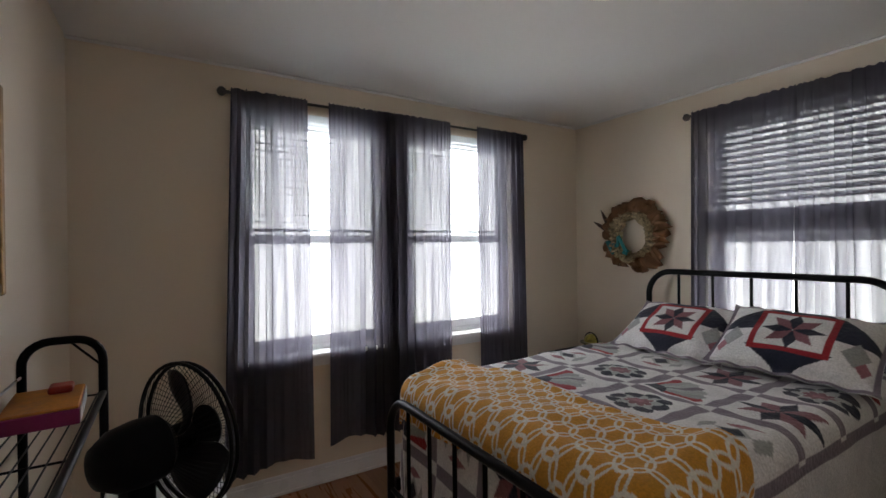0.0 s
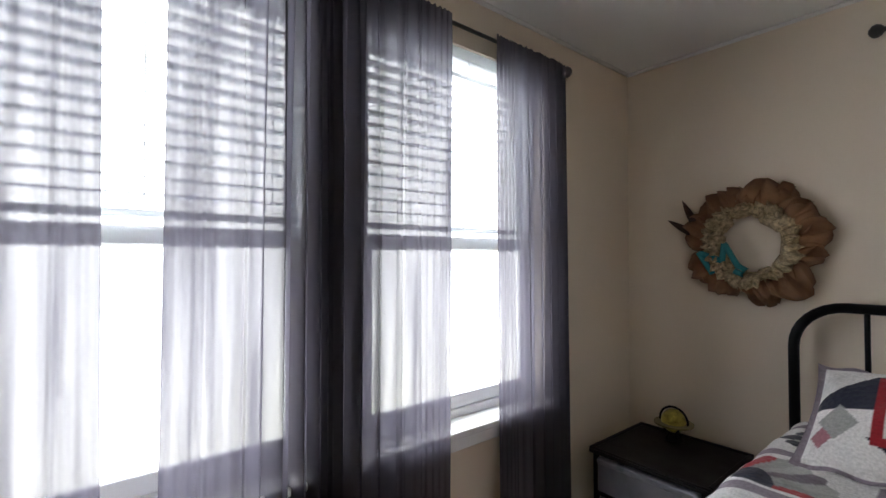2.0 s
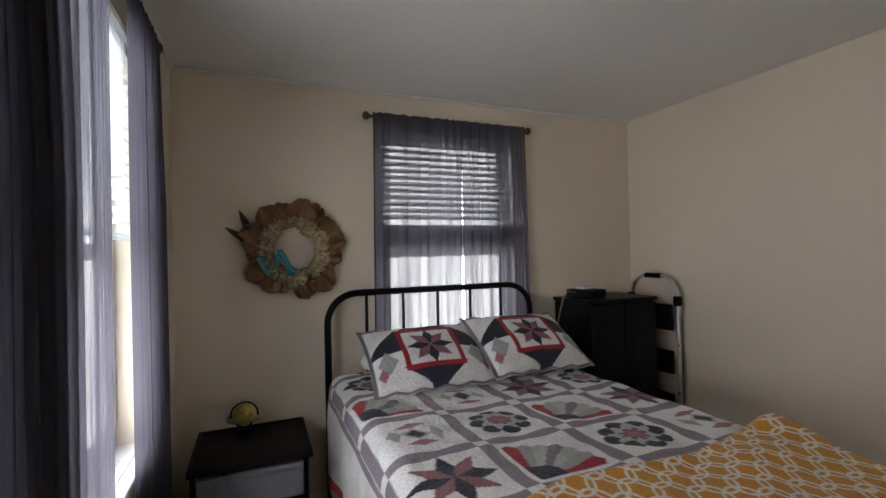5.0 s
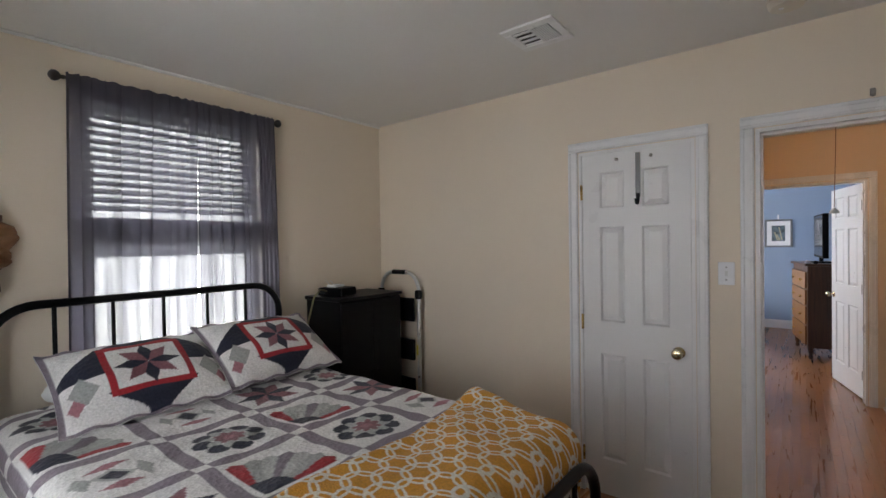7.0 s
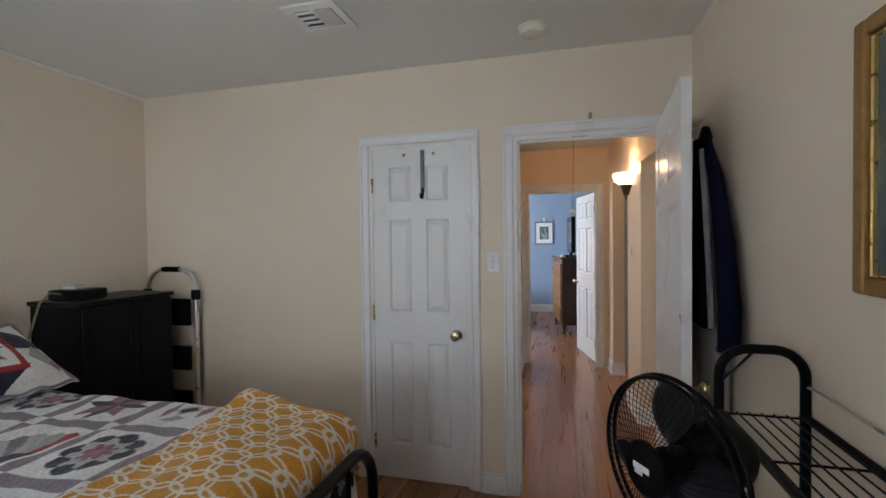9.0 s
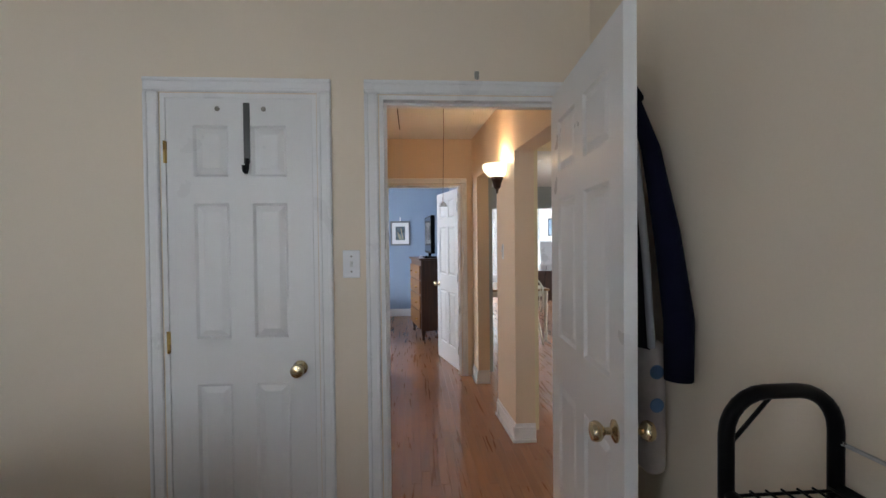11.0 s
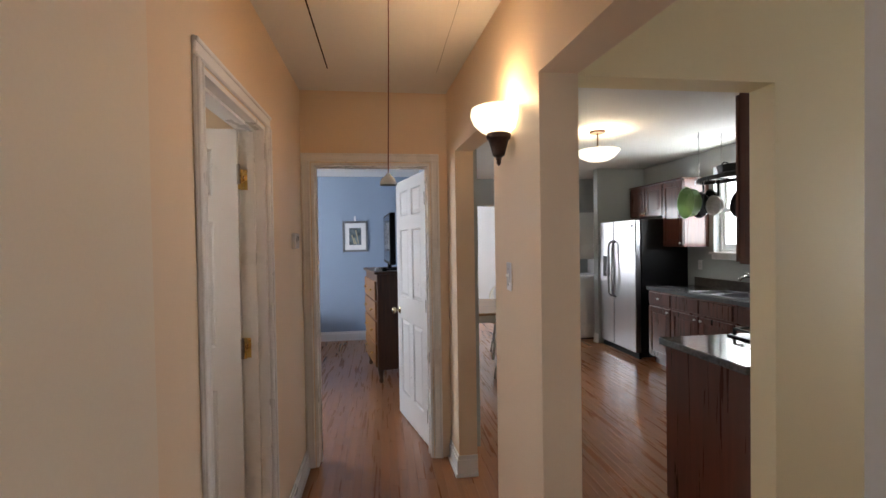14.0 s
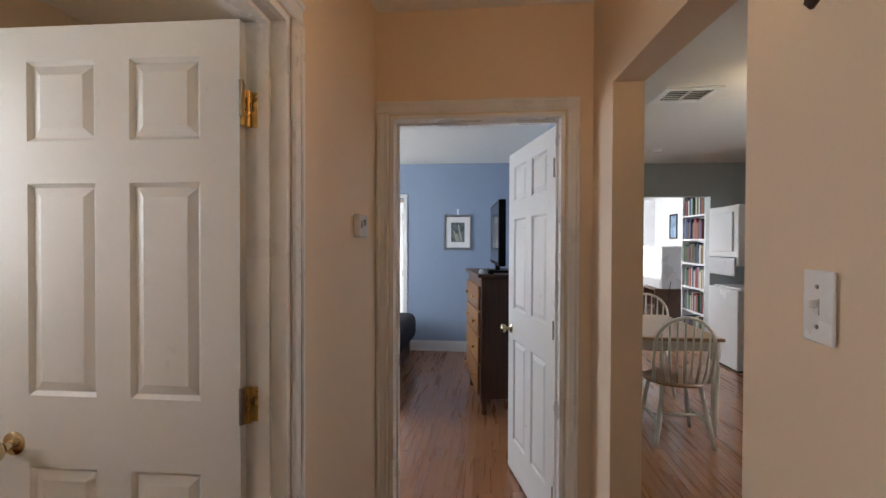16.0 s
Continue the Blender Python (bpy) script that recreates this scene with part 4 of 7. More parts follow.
def sham_colour(u, v):
    a, b = (u - 0.5) * 0.70, (v - 0.5) * 0.52
    c = np.empty(u.shape + (3,))
    c[:] = C_W
    # corner kites in navy and grey, then the red-framed star
    paint(c, (np.abs(a) < 0.33) & (np.abs(b) < 0.25 - 0.75 * np.maximum(0, np.abs(a) - 0.02)) & (np.abs(b) > 0.13), C_N)
    paint(c, (np.abs(b) < 0.16 - 0.9 * np.maximum(0, np.abs(a) - 0.17)) & (np.abs(a) > 0.15) & (b > -0.02), C_N)
    paint(c, np.abs(np.abs(a) - 0.25) + np.abs(b + 0.08) * 0.7 < 0.055, C_G)
    paint(c, np.abs(np.abs(a) - 0.285) + np.abs(b + 0.15) * 0.7 < 0.03, C_P * 1.5)
    paint(c, (np.abs(a) < 0.165) & (np.abs(b) < 0.152), C_R)
    paint(c, (np.abs(a) < 0.138) & (np.abs(b) < 0.125), C_W)
    star(c, a, b, 0.135, C_N, C_P)
    paint(c, (np.abs(a) > 0.325) | (np.abs(b) > 0.24), C_M * 1.3)
    return c


def pillow(m, label):
    w, h = 0.68, 0.47

    def pos(sign):
        def f(u, v):
            a, b = 2 * u - 1, 2 * v - 1
            full = np.maximum(0, (1 - np.abs(a / 0.93) ** 2.6)) ** 0.55 * np.maximum(0, (1 - np.abs(b / 0.9) ** 2.6)) ** 0.55
            pinch = 1 - 0.06 * (1 - b ** 2) * np.abs(a) ** 6 - 0.0 * a
            z = sign * (0.085 * full + 0.004) + 0.006 * np.sin(9 * a + 2) * np.sin(7 * b) * full + 0.008 * np.sin(16 * a) * (np.abs(b) > 0.9)
            return np.stack([a * w / 2 * pinch, b * h / 2 * (1 - 0.05 * np.abs(a) ** 0 * (1 - a ** 2) * np.abs(b) ** 6), z], -1)
        return f
    ob = thing("pillow", m, label, "pillow", "patchwork pillows")
    sheet("sham_front", 150, 110, pos(1), sham_colour, M_QUILT, ob)
    sheet("sham_back", 40, 30, pos(-1), lambda u, v: np.broadcast_to(C_W, u.shape + (3,)), M_QUILT, ob)
    return ob


# local x across the bed (towards south), local y up the slope towards the headboard
pillow(pose(2.580, 2.088, 0.950, 0, 0, -90) @ pose(0, 0, 0, 32, 0, 0), "patchwork pillow with a navy and rose star in a red frame")
pillow(pose(2.560, 1.488, 0.972, 0, 0, -90) @ pose(0, 0, 0, 33, 2, 4), "patchwork pillow with a red-framed star, leaning forward")
for _y, _l in ((2.12, "white pillow hidden behind the patchwork one"), (1.53, "white pillow tucked behind the patchwork one")):
    tagged(new("sleeping_pillow", mesh_of("sleeping_pillow", ball(B(), (2.755, _y, 0.915), 0.29, 20, (0.45, 1.0, 0.30)), surf("white_cotton", (0.75, 0.75, 0.74), 0.9), True)), _l, "pillow")

# ---- bedroom: smaller things ----
M_SMOKE = surf("frosted_drawer_plastic", (0.20, 0.21, 0.24), 0.35, var=0.25, scale=7, fine=25, bump=0.02)
M_BROWNBLK = surf("dark_laminate", (0.008, 0.006, 0.006), 0.5, var=0.2, scale=5, bump=0.0, spec=0.2)
M_BURLAP = surf("burlap", (0.25, 0.132, 0.068), 0.95, var=0.3, scale=14, fine=300, bump=0.5, dist=0.002)
M_CHEV = surf("chevron_ribbon", (0.42, 0.33, 0.20), 0.9, var=0.9, scale=55, fine=260, bump=0.3)
M_TEAL = surf("teal_painted_wood", (0.02, 0.24, 0.27), 0.55, var=0.15, scale=12)
M_FEATHER = surf("brown_feather", (0.08, 0.05, 0.035), 0.8, var=0.3, scale=30)
M_GOLD = surf("aged_gilt_wood", (0.33, 0.19, 0.06), 0.42, 0.55, var=0.3, scale=14, fine=60, bump=0.25)
M_GOLDL = surf("bright_gilt_fillet", (0.62, 0.44, 0.16), 0.32, 0.7, var=0.2, scale=30)
M_MAT = surf("slate_blue_mat", (0.085, 0.105, 0.125), 0.5, var=0.06)
M_PRINT = surf("ochre_print", (0.40, 0.33, 0.14), 0.6, var=0.35, scale=9, fine=40)
M_PRINT2 = surf("cream_print", (0.58, 0.50, 0.30), 0.6, var=0.2, scale=12)
M_NAVY = surf("navy_wool", (0.006, 0.007, 0.020), 0.95, var=0.2, scale=10, fine=220, bump=0.3, spec=0.08)
M_BLACKC = surf("black_wool", (0.008, 0.008, 0.010), 0.95, var=0.2, scale=10, fine=220, bump=0.3, spec=0.08)
M_GREYC = surf("grey_lining", (0.30, 0.30, 0.32), 0.9, var=0.1)
M_BAG = surf("pale_paper_bag", (0.40, 0.36, 0.34), 0.7, var=0.1)

# nightstand of plastic drawers
ns = thing("drawer_unit", pose(2.735, 2.95, 0), "black plastic drawer unit with frosted drawers in the corner", "drawer unit")
bm = B()
for x, y in ((-0.23, -0.24), (0.21, -0.24), (-0.23, 0.22), (0.21, 0.22)):
    box(bm, x, y, 0, x + 0.022, y + 0.022, 0.575, 0.004)
for z in (0.02, 0.205, 0.39):
    box(bm, -0.225, -0.235, z, 0.228, -0.222, z + 0.018)
    box(bm, -0.225, 0.222, z, 0.228, 0.235, z + 0.018)
    box(bm, 0.214, -0.22, z, 0.228, 0.22, z + 0.018)
    box(bm, -0.228, -0.22, z, -0.216, 0.22, z + 0.014)
part("frame", bm, M_BLACKP, ns)
top = part("top", box(B(), -0.245, -0.26, 0.575, 0.24, 0.255, 0.592, 0.006, 2), M_BROWNBLK, ns)
for a in ((-0.245, -0.26, -0.225, 0.255), (0.22, -0.26, 0.24, 0.255), (-0.225, -0.26, 0.22, -0.240), (-0.225, 0.235, 0.22, 0.255)):
    part("rim", box(B(), a[0], a[1], 0.5925, a[2], a[3], 0.603, 0.004), M_BROWNBLK, top)
for z in (0.04, 0.225, 0.41):
    bm = box(B(), -0.236, -0.218, z, 0.20, 0.218, z + 0.150, 0.008, 2)
    d = part("drawer", bm, M_SMOKE, ns, "frosted plastic drawer")
    part("drawer_lip", box(B(), -0.246, -0.214, z + 0.128, -0.2365, 0.214, z + 0.150, 0.003), M_SMOKE, d)

# small desk globe
gl = thing("desk_globe", pose(2.86, 2.985, 0.603), "small gold globe on a dark stand", "globe")
part("base", lathe(B(), [(0.042, 0), (0.044, 0.006), (0.030, 0.012), (0.010, 0.02)], 20), M_BLACKP, gl, "", 40)
for k in range(4):
    a = math.pi / 4 + k * math.pi / 2
    part("leg", tube(B(), [(0.035 * math.cos(a), 0.035 * math.sin(a), 0.008), (0.02 * math.cos(a), 0.02 * math.sin(a), 0.035), (0.068 * math.cos(a), 0.068 * math.sin(a), 0.078)], 0.005, 8), M_BLACKP, gl, "", 60)
part("horizon_ring", lathe(B(), [(0.066, 0.076), (0.086, 0.076), (0.087, 0.080), (0.086, 0.084), (0.066, 0.084)], 28), surf("olive_brass", (0.22, 0.19, 0.08), 0.4, 0.6, var=0.2), gl, "dull brass ring", 40)
part("sphere", ball(B(), (0, 0, 0.092), 0.055, 20), surf("gold_map", (0.42, 0.36, 0.07), 0.35, 0.3, var=0.6, scale=45, fine=120), gl, "gold map sphere", True)
part("meridian", tube(B(), [(0, 0.064 * math.cos(radians(a)), 0.092 + 0.064 * math.sin(radians(a))) for a in range(-20, 201, 10)], 0.005, 8), M_BLACKP, gl, "", True)

# burlap wreath
wr = thing("wreath", pose(BX1, 2.712, 1.528, 0, 0, 90), "ruffled burlap wreath with chevron ribbon and feathers", "wreath")
rg = random.Random(4)


def ruffle(bm, a, r, size, lean, depth):
    """A pinched loop of ribbon that stands out from the ring."""
    c, s = math.cos(a), math.sin(a)
    n, k = 14, 6
    g = []
    ph = rg.uniform(0, 6)
    for i in range(n + 1):
        u = i / n * 2 - 1
        row = []
        for j in range(k + 1):
            v = j / k
            wid = size * (0.35 + 0.65 * math.sin(math.pi * min(1, v * 0.75 + 0.1)))
            rr = r + size * 1.15 * v * (1 - 0.18 * u * u)
            t = u * wid * 0.62
            out = depth * (0.35 + 0.9 * math.sin(math.pi * v)) + (0.028 * math.sin(6.5 * u + ph) + 0.012 * math.sin(13 * u + 2 * ph)) * v
            row.append(bm.verts.new((rr * c - t * s + lean * v * -s, 0.012 + out, rr * s + t * c + lean * v * c)))
        g.append(row)
    for i in range(n):
        for j in range(k):
            bm.faces.new((g[i][j], g[i + 1][j], g[i + 1][j + 1], g[i][j + 1]))


bm = tube(B(), [(0.165 * math.cos(2 * math.pi * k / 40), 0.03, 0.165 * math.sin(2 * math.pi * k / 40)) for k in range(40)], 0.022, 10, True)
part("ring", bm, M_BURLAP, wr, "", True)
for i in range(25):
    bm = B()
    a = 2 * math.pi * i / 25 + rg.uniform(-0.08, 0.08)
    ruffle(bm, a, 0.150, rg.uniform(0.085, 0.14), rg.uniform(-0.05, 0.05), rg.uniform(0.015, 0.075))
    part("burlap_ruffle", bm, M_BURLAP, wr, "", True).modifiers.new("t", "SOLIDIFY").thickness = 0.003
for i in range(38):
    bm = B()
    a = 2 * math.pi * i / 38 + rg.uniform(-0.1, 0.1)
    ruffle(bm, a, 0.112 + rg.uniform(-0.012, 0.03), rg.uniform(0.05, 0.09), rg.uniform(-0.035, 0.035), rg.uniform(0.045, 0.095))
    part("ribbon_loop", bm, M_CHEV, wr, "chevron ribbon loop", True).modifiers.new("t", "SOLIDIFY").thickness = 0.002
for tip, wd in (((0.285, 0.225), 0.020), ((0.355, 0.13), 0.018), ((0.25, 0.18), 0.014)):
    bm = B()
    a0, b0 = Vector((0.205, 0.03, 0.03)), Vector((tip[0], 0.07, tip[1]))
    d = (b0 - a0).normalized()
    sd = d.cross(Vector((0, 1, 0))).normalized()
    ll, rr = [], []
    for k in range(9):
        u = k / 8
        w = wd * math.sin(math.pi * min(1, 0.08 + u * 0.9)) ** 0.8
        p = a0.lerp(b0, u)
        ll.append(bm.verts.new(p + sd * w + Vector((0, 0.003, 0))))
        rr.append(bm.verts.new(p - sd * w))
    for k in range(8):
        bm.faces.new((ll[k], ll[k + 1], rr[k + 1], rr[k]))
    tube(bm, [a0 + Vector((0, 0.004, 0)), b0 + Vector((0, 0.004, 0))], 0.002, 5)
    part("feather", bm, M_FEATHER, wr, "dark brown feather")
# teal monogram: three strokes and a scroll
for pts in (((0.195, -0.035), (0.135, -0.135)), ((0.185, -0.04), (0.095, -0.075)), ((0.095, -0.075), (0.085, 0.005)), ((0.085, 0.005), (0.03, -0.10)), ((0.035, -0.095), (0.00, -0.115), (0.015, -0.135), (0.045, -0.12))):
    part("monogram_stroke", tube(B(), [(x, 0.115, z) for x, z in pts], 0.0135, 8), M_TEAL, wr, "teal painted wooden letter stroke", 50)

# tall black cabinet with a set-top box
cb = thing("tall_cabinet", pose(2.865, 0.63, 0), "tall glossy black cabinet beside the bed", "cabinet")
bm = B()
box(bm, -0.175, -0.285, 0.04, 0.19, -0.267, 1.135)
box(bm, -0.175, 0.267, 0.04, 0.19, 0.285, 1.135)
box(bm, 0.178, -0.267, 0.04, 0.19, 0.267, 1.135)
box(bm, -0.170, -0.267, 0.04, 0.178, 0.267, 0.058)
box(bm, -0.16, -0.27, 0, 0.18, 0.27, 0.04)
part("body", bm, M_BLACKP, cb)
part("top", box(B(), -0.195, -0.300, 1.1355, 0.195, 0.300, 1.16, 0.004), M_BLACKM, cb)
for y0, y1 in ((-0.283, -0.002), (0.002, 0.283)):
    d = part("door", box(B(), -0.193, y0, 0.06, -0.176, y1, 1.128, 0.003), M_BLACKM, cb)
    part("door_panel", box(B(), -0.1965, y0 + 0.05, 0.13, -0.1935, y1 - 0.05, 1.06, 0.0012), M_BLACKM, d)
    part("handle", lathe(B(), [(0.007, 0), (0.006, 0.012), (0.012, 0.018), (0.010, 0.026)], 12, m=pose(-0.1935, y1 - 0.025 if y0 < -0.1 else y0 + 0.025, 0.62, 0, -90)), M_BLACKP, d)
st = thing("set_top_box", pose(2.86, 0.80, 1.16, 0, 0, 12), "black set-top box with a pale device on it", "electronics")
part("case", box(B(), -0.11, -0.085, 0.006, 0.10, 0.085, 0.062, 0.010, 2), M_BLACKP, st)
part("feet", box(B(), -0.10, -0.07, 0, 0.09, 0.07, 0.006), M_BLACKP, st)
part("white_device", box(B(), -0.03, -0.05, 0.062, 0.05, 0.05, 0.080, 0.006, 2), M_PLATE, st, "small white adapter")
part("cable", tube(B(), [(0.02, 0.08, 0.04), (0.02, 0.15, 0.055), (0.02, 0.21, 0.01), (0.03, 0.27, -0.18), (0.04, 0.31, -0.42)], 0.006, 8), surf("yellowed_cable", (0.25, 0.22, 0.10), 0.6), st, "drooping cable", True)
for x, y in ((-0.02, 0.045), (0.02, 0.045)):
    part("antenna", tube(B(), [(x, y, 0.076), (x + 0.01, y + 0.035, 0.115)], 0.0025, 6), M_PLATE, st)

# folded step ladder
ld = thing("step_ladder", pose(2.80, 0.235, 0), "folded aluminium step ladder with black treads", "step ladder")
pts = [(-0.205, 0, 0.02), (-0.205, -0.01, 1.14)] + [(-0.205 + 0.13 - 0.13 * math.cos(radians(a)), -0.012, 1.14 + 0.155 * math.sin(radians(a))) for a in range(15, 91, 15)]
pts += [(0.205 - 0.13 + 0.13 * math.cos(radians(a)), -0.012, 1.14 + 0.155 * math.sin(radians(a))) for a in range(90, 14, -15)] + [(0.205, -0.01, 1.14), (0.205, 0, 0.02)]
part("front_frame", tube(B(), pts, 0.014, 10), M_ALU, ld, "", 60)
for s in (-1, 1):
    part("rear_leg", tube(B(), [(s * 0.185, -0.035, 0.02), (s * 0.185, -0.04, 1.0)], 0.011, 10), M_ALU, ld, "", 60)
    part("knuckle", box(B(), s * 0.205 - 0.022, -0.030, 1.09, s * 0.205 + 0.022, 0.018, 1.16, 0.010, 2), M_BLACKP, ld)
    part("foot", lathe(B(), [(0.019, 0), (0.018, 0.03), (0.015, 0.035)], 12, (s * 0.205, 0, 0)), M_BLACKP, ld)
part("grip", tube(B(), [(-0.07, -0.012, 1.2955), (0.07, -0.012, 1.2955)], 0.0185, 12), M_BLACKP, ld, "black foam grip", 60)
for z0, z1 in ((0.92, 1.10), (0.62, 0.78), (0.32, 0.48)):
    part("tread", box(B(), -0.188, 0.016, z0, 0.188, 0.042, z1, 0.006, 2), M_BLACKP, ld, "black plastic tread")
part("warning_label", box(B(), -0.214, 0.0142, 0.66, -0.196, 0.0148, 0.74), surf("yellow_label", (0.6, 0.5, 0.08), 0.5), ld, "small yellow sticker")

# ceiling vent, smoke alarm, ceiling light
vt = thing("ceiling_vent", pose(1.262, 0.850, H) @ Matrix.Diagonal((0.97, 0.97, 1, 1)), "white ceiling air vent with slotted grille", "air vent")
bm = B()
for a in ((-0.135, -0.135, 0.135, -0.085), (-0.135, 0.085, 0.135, 0.135), (-0.135, -0.085, -0.095, 0.085), (0.095, -0.085, 0.135, 0.085), (-0.006, -0.085, 0.006, 0.085)):
    box(bm, a[0], a[1], -0.012, a[2], a[3], -0.0005, 0.003)
part("frame", bm, M_TRIM, vt)
# flat plate coloured dark for the shade inside the duct
part("backing", box(B(), -0.095, -0.085, -0.003, 0.095, 0.085, -0.001), surf("vent_shade", (0.05, 0.05, 0.05), 0.8), vt, "dark plate behind the slats for the duct's shade")
for i in range(8):
    x = -0.088 + i * 0.011
    part("slat", box(B(), x, -0.085, -0.010, x + 0.007, 0.085, -0.004), M_TRIM, vt)
for i in range(4):
    y = -0.08 + i * 0.045
    part("slat", box(B(), 0.006, y, -0.010, 0.095, y + 0.014, -0.004), M_TRIM, vt)
sm = thing("smoke_alarm", pose(0.325, 0.47, H), "round white smoke alarm on the ceiling", "smoke alarm")
part("body", lathe(B(), [(0.030, -0.042), (0.058, -0.038), (0.066, -0.026), (0.068, -0.012), (0.072, -0.010), (0.072, -0.0005)], 28), surf("ivory_plastic", (0.72, 0.68, 0.58), 0.4), sm, "", 40)
part("test_button", lathe(B(), [(0.006, -0.046), (0.010, -0.043)], 12, (0.02, 0.01, 0)), M_PLATE, sm)
cl = thing("ceiling_light", pose(1.40, 1.64, H), "flush white glass ceiling light, faintly warm", "ceiling light")
part("pan", lathe(B(), [(0.15, -0.02), (0.155, -0.0005)], 28), M_TRIM, cl)
part("shade", lathe(B(), [(0.02, -0.085), (0.08, -0.075), (0.125, -0.05), (0.145, -0.021)], 28), glow("warm_opal_dim", (1.0, 0.82, 0.6), 0.35), cl, "", True)

# framed print on the west wall
pc = thing("framed_picture", pose(BX0, 1.88, 1.637, 0, 0, -90), "large print with slate mat in a gilt frame", "picture")
W2, H2 = 0.345, 0.292
for n, a in (("frame_side", (-W2, -H2, -W2 + 0.038, H2)), ("frame_side", (W2 - 0.038, -H2, W2, H2)), ("frame_rail", (-W2 + 0.0385, -H2, W2 - 0.0385, -H2 + 0.038)), ("frame_rail", (-W2 + 0.0385, H2 - 0.038, W2 - 0.0385, H2))):
    part(n, box(B(), a[0], 0.0005, a[1], a[2], 0.032, a[3], 0.009, 3), M_GOLD, pc, "carved aged gilt moulding")
for a in ((-W2 + 0.039, -H2 + 0.039, -W2 + 0.047, H2 - 0.039), (W2 - 0.047, -H2 + 0.039, W2 - 0.039, H2 - 0.039), (-W2 + 0.048, -H2 + 0.039, W2 - 0.048, -H2 + 0.047), (-W2 + 0.048, H2 - 0.047, W2 - 0.048, H2 - 0.039)):
    part("fillet", box(B(), a[0], 0.0005, a[1], a[2], 0.020, a[3], 0.003), M_GOLDL, pc)
part("mat", box(B(), -W2 + 0.048, 0.0005, -H2 + 0.048, W2 - 0.048, 0.010, H2 - 0.048), M_MAT, pc)
part("print_border", box(B(), -0.205, 0.0105, -0.185, 0.205, 0.0125, 0.185), M_PRINT2, pc)
part("print", box(B(), -0.195, 0.0130, -0.175, 0.195, 0.0145, 0.175), M_PRINT, pc)
for x, z, r in ((0.0, 0.02, 0.11), (-0.13, -0.10, 0.05), (0.13, -0.10, 0.05), (-0.14, 0.12, 0.035), (0.14, 0.12, 0.035)):
    part("medallion", lathe(B(), [(r, 0), (r * 0.97, 0.0012)], 30, m=pose(x, 0.0147, z, -90) @ Matrix.Diagonal((1, 1.2, 1, 1))), M_PRINT2, pc)
g = part("glazing", box(B(), -W2 + 0.048, 0.0175, -H2 + 0.048, W2 - 0.048, 0.0185, H2 - 0.048), M_GLASS, pc)
g.visible_shadow = False

# coat and bag behind the door
ct = thing("coat", pose(-0.365, 0.66, 0), "dark navy coat hanging behind the open door", "coat")


def coat_side(bm, y0, y1, z0, z1, x, d, seed, taper):
    r = np.random.RandomState(seed).uniform(0, 6, 3)
    n, k = 14, 18
    for s in (0,):
        g = []
        for i in range(n + 1):
            u = i / n
            a = 2 * math.pi * u
            row = []
            for j in range(k + 1):
                v = j / k
                w = (y1 - y0) / 2 * (taper + (1 - taper) * (1 - (1 - v) ** 2))
                cy = y0 + (y1 - y0) * (0.5 if taper > 0.5 else 0.35 + 0.15 * v)
                row.append(bm.verts.new((x + d * math.sin(a) * (0.7 + 0.3 * math.sin(5 * a + r[0])), cy + w * math.cos(a) * (1 + 0.08 * math.sin(7 * a + r[1] + 3 * v)), z1 + (z0 - z1) * v)))
            g.append(row)
        for i in range(n):
            for j in range(k):
                bm.faces.new((g[i][j], g[i + 1][j], g[i + 1][j + 1], g[i][j + 1]))
    return bm


part("coat_body", coat_side(B(), -0.06, 0.17, 1.12, 1.87, 0.015, 0.024, 2, 0.15), M_BLACKC, ct, "", True)
part("sleeve", tube(B(), [(0.0, 0.06, 1.86), (-0.012, 0.13, 1.70), (-0.02, 0.20, 1.45), (-0.02, 0.255, 1.22), (-0.015, 0.262, 1.06)], [0.018, 0.026, 0.034, 0.038, 0.036], 12), M_NAVY, ct, "navy sleeve", True)
part("lining_edge", tube(B(), [(0.02, 0.075, 1.82), (0.022, 0.125, 1.60), (0.022, 0.165, 1.38), (0.02, 0.19, 1.13)], 0.011, 8), M_GREYC, ct, "pale grey lining edge", True)
part("collar", tube(B(), [(0.0, 0.0, 1.86), (0.0, 0.05, 1.90), (0.0, 0.08, 1.86)], 0.018, 8), M_BLACKC, ct, "", True)
dh = thing("coat_hook", pose(-0.325, 0.66, 1.90), "white double coat hook behind the door", "hook")
part("plate", box(B(), 0.003, -0.012, -0.04, 0.010, 0.012, 0.05, 0.003), M_PLATE, dh)
part("upper_hook", tube(B(), [(0.006, 0, 0.02), (-0.02, 0.01, 0.02), (-0.045, 0.02, 0.05)], 0.005, 8), M_PLATE, dh)
part("lower_hook", tube(B(), [(0.006, 0, -0.02), (-0.015, 0.0, -0.03), (-0.03, 0.0, -0.01)], 0.005, 8), M_PLATE, dh)
bg = thing("hanging_bag", pose(-0.40, 0.66, 0), "pale bag with blue spots hanging behind the door", "bag")
part("pouch", box(B(), -0.04, -0.12, 0.72, 0.03, 0.12, 1.13, 0.03, 3), M_BAG, bg, "", 60)
for z in (0.94, 1.04):
    part("blue_spot", lathe(B(), [(0.022, 0), (0.020, 0.002)], 16, m=pose(0.0, 0.1205, z, -90)), surf("blue_ink", (0.08, 0.16, 0.30), 0.6), bg)
part("strap", tube(B(), [(0, -0.08, 1.12), (0.02, 0, 1.30), (0, 0.08, 1.12)], 0.006, 6), M_BAG, bg)

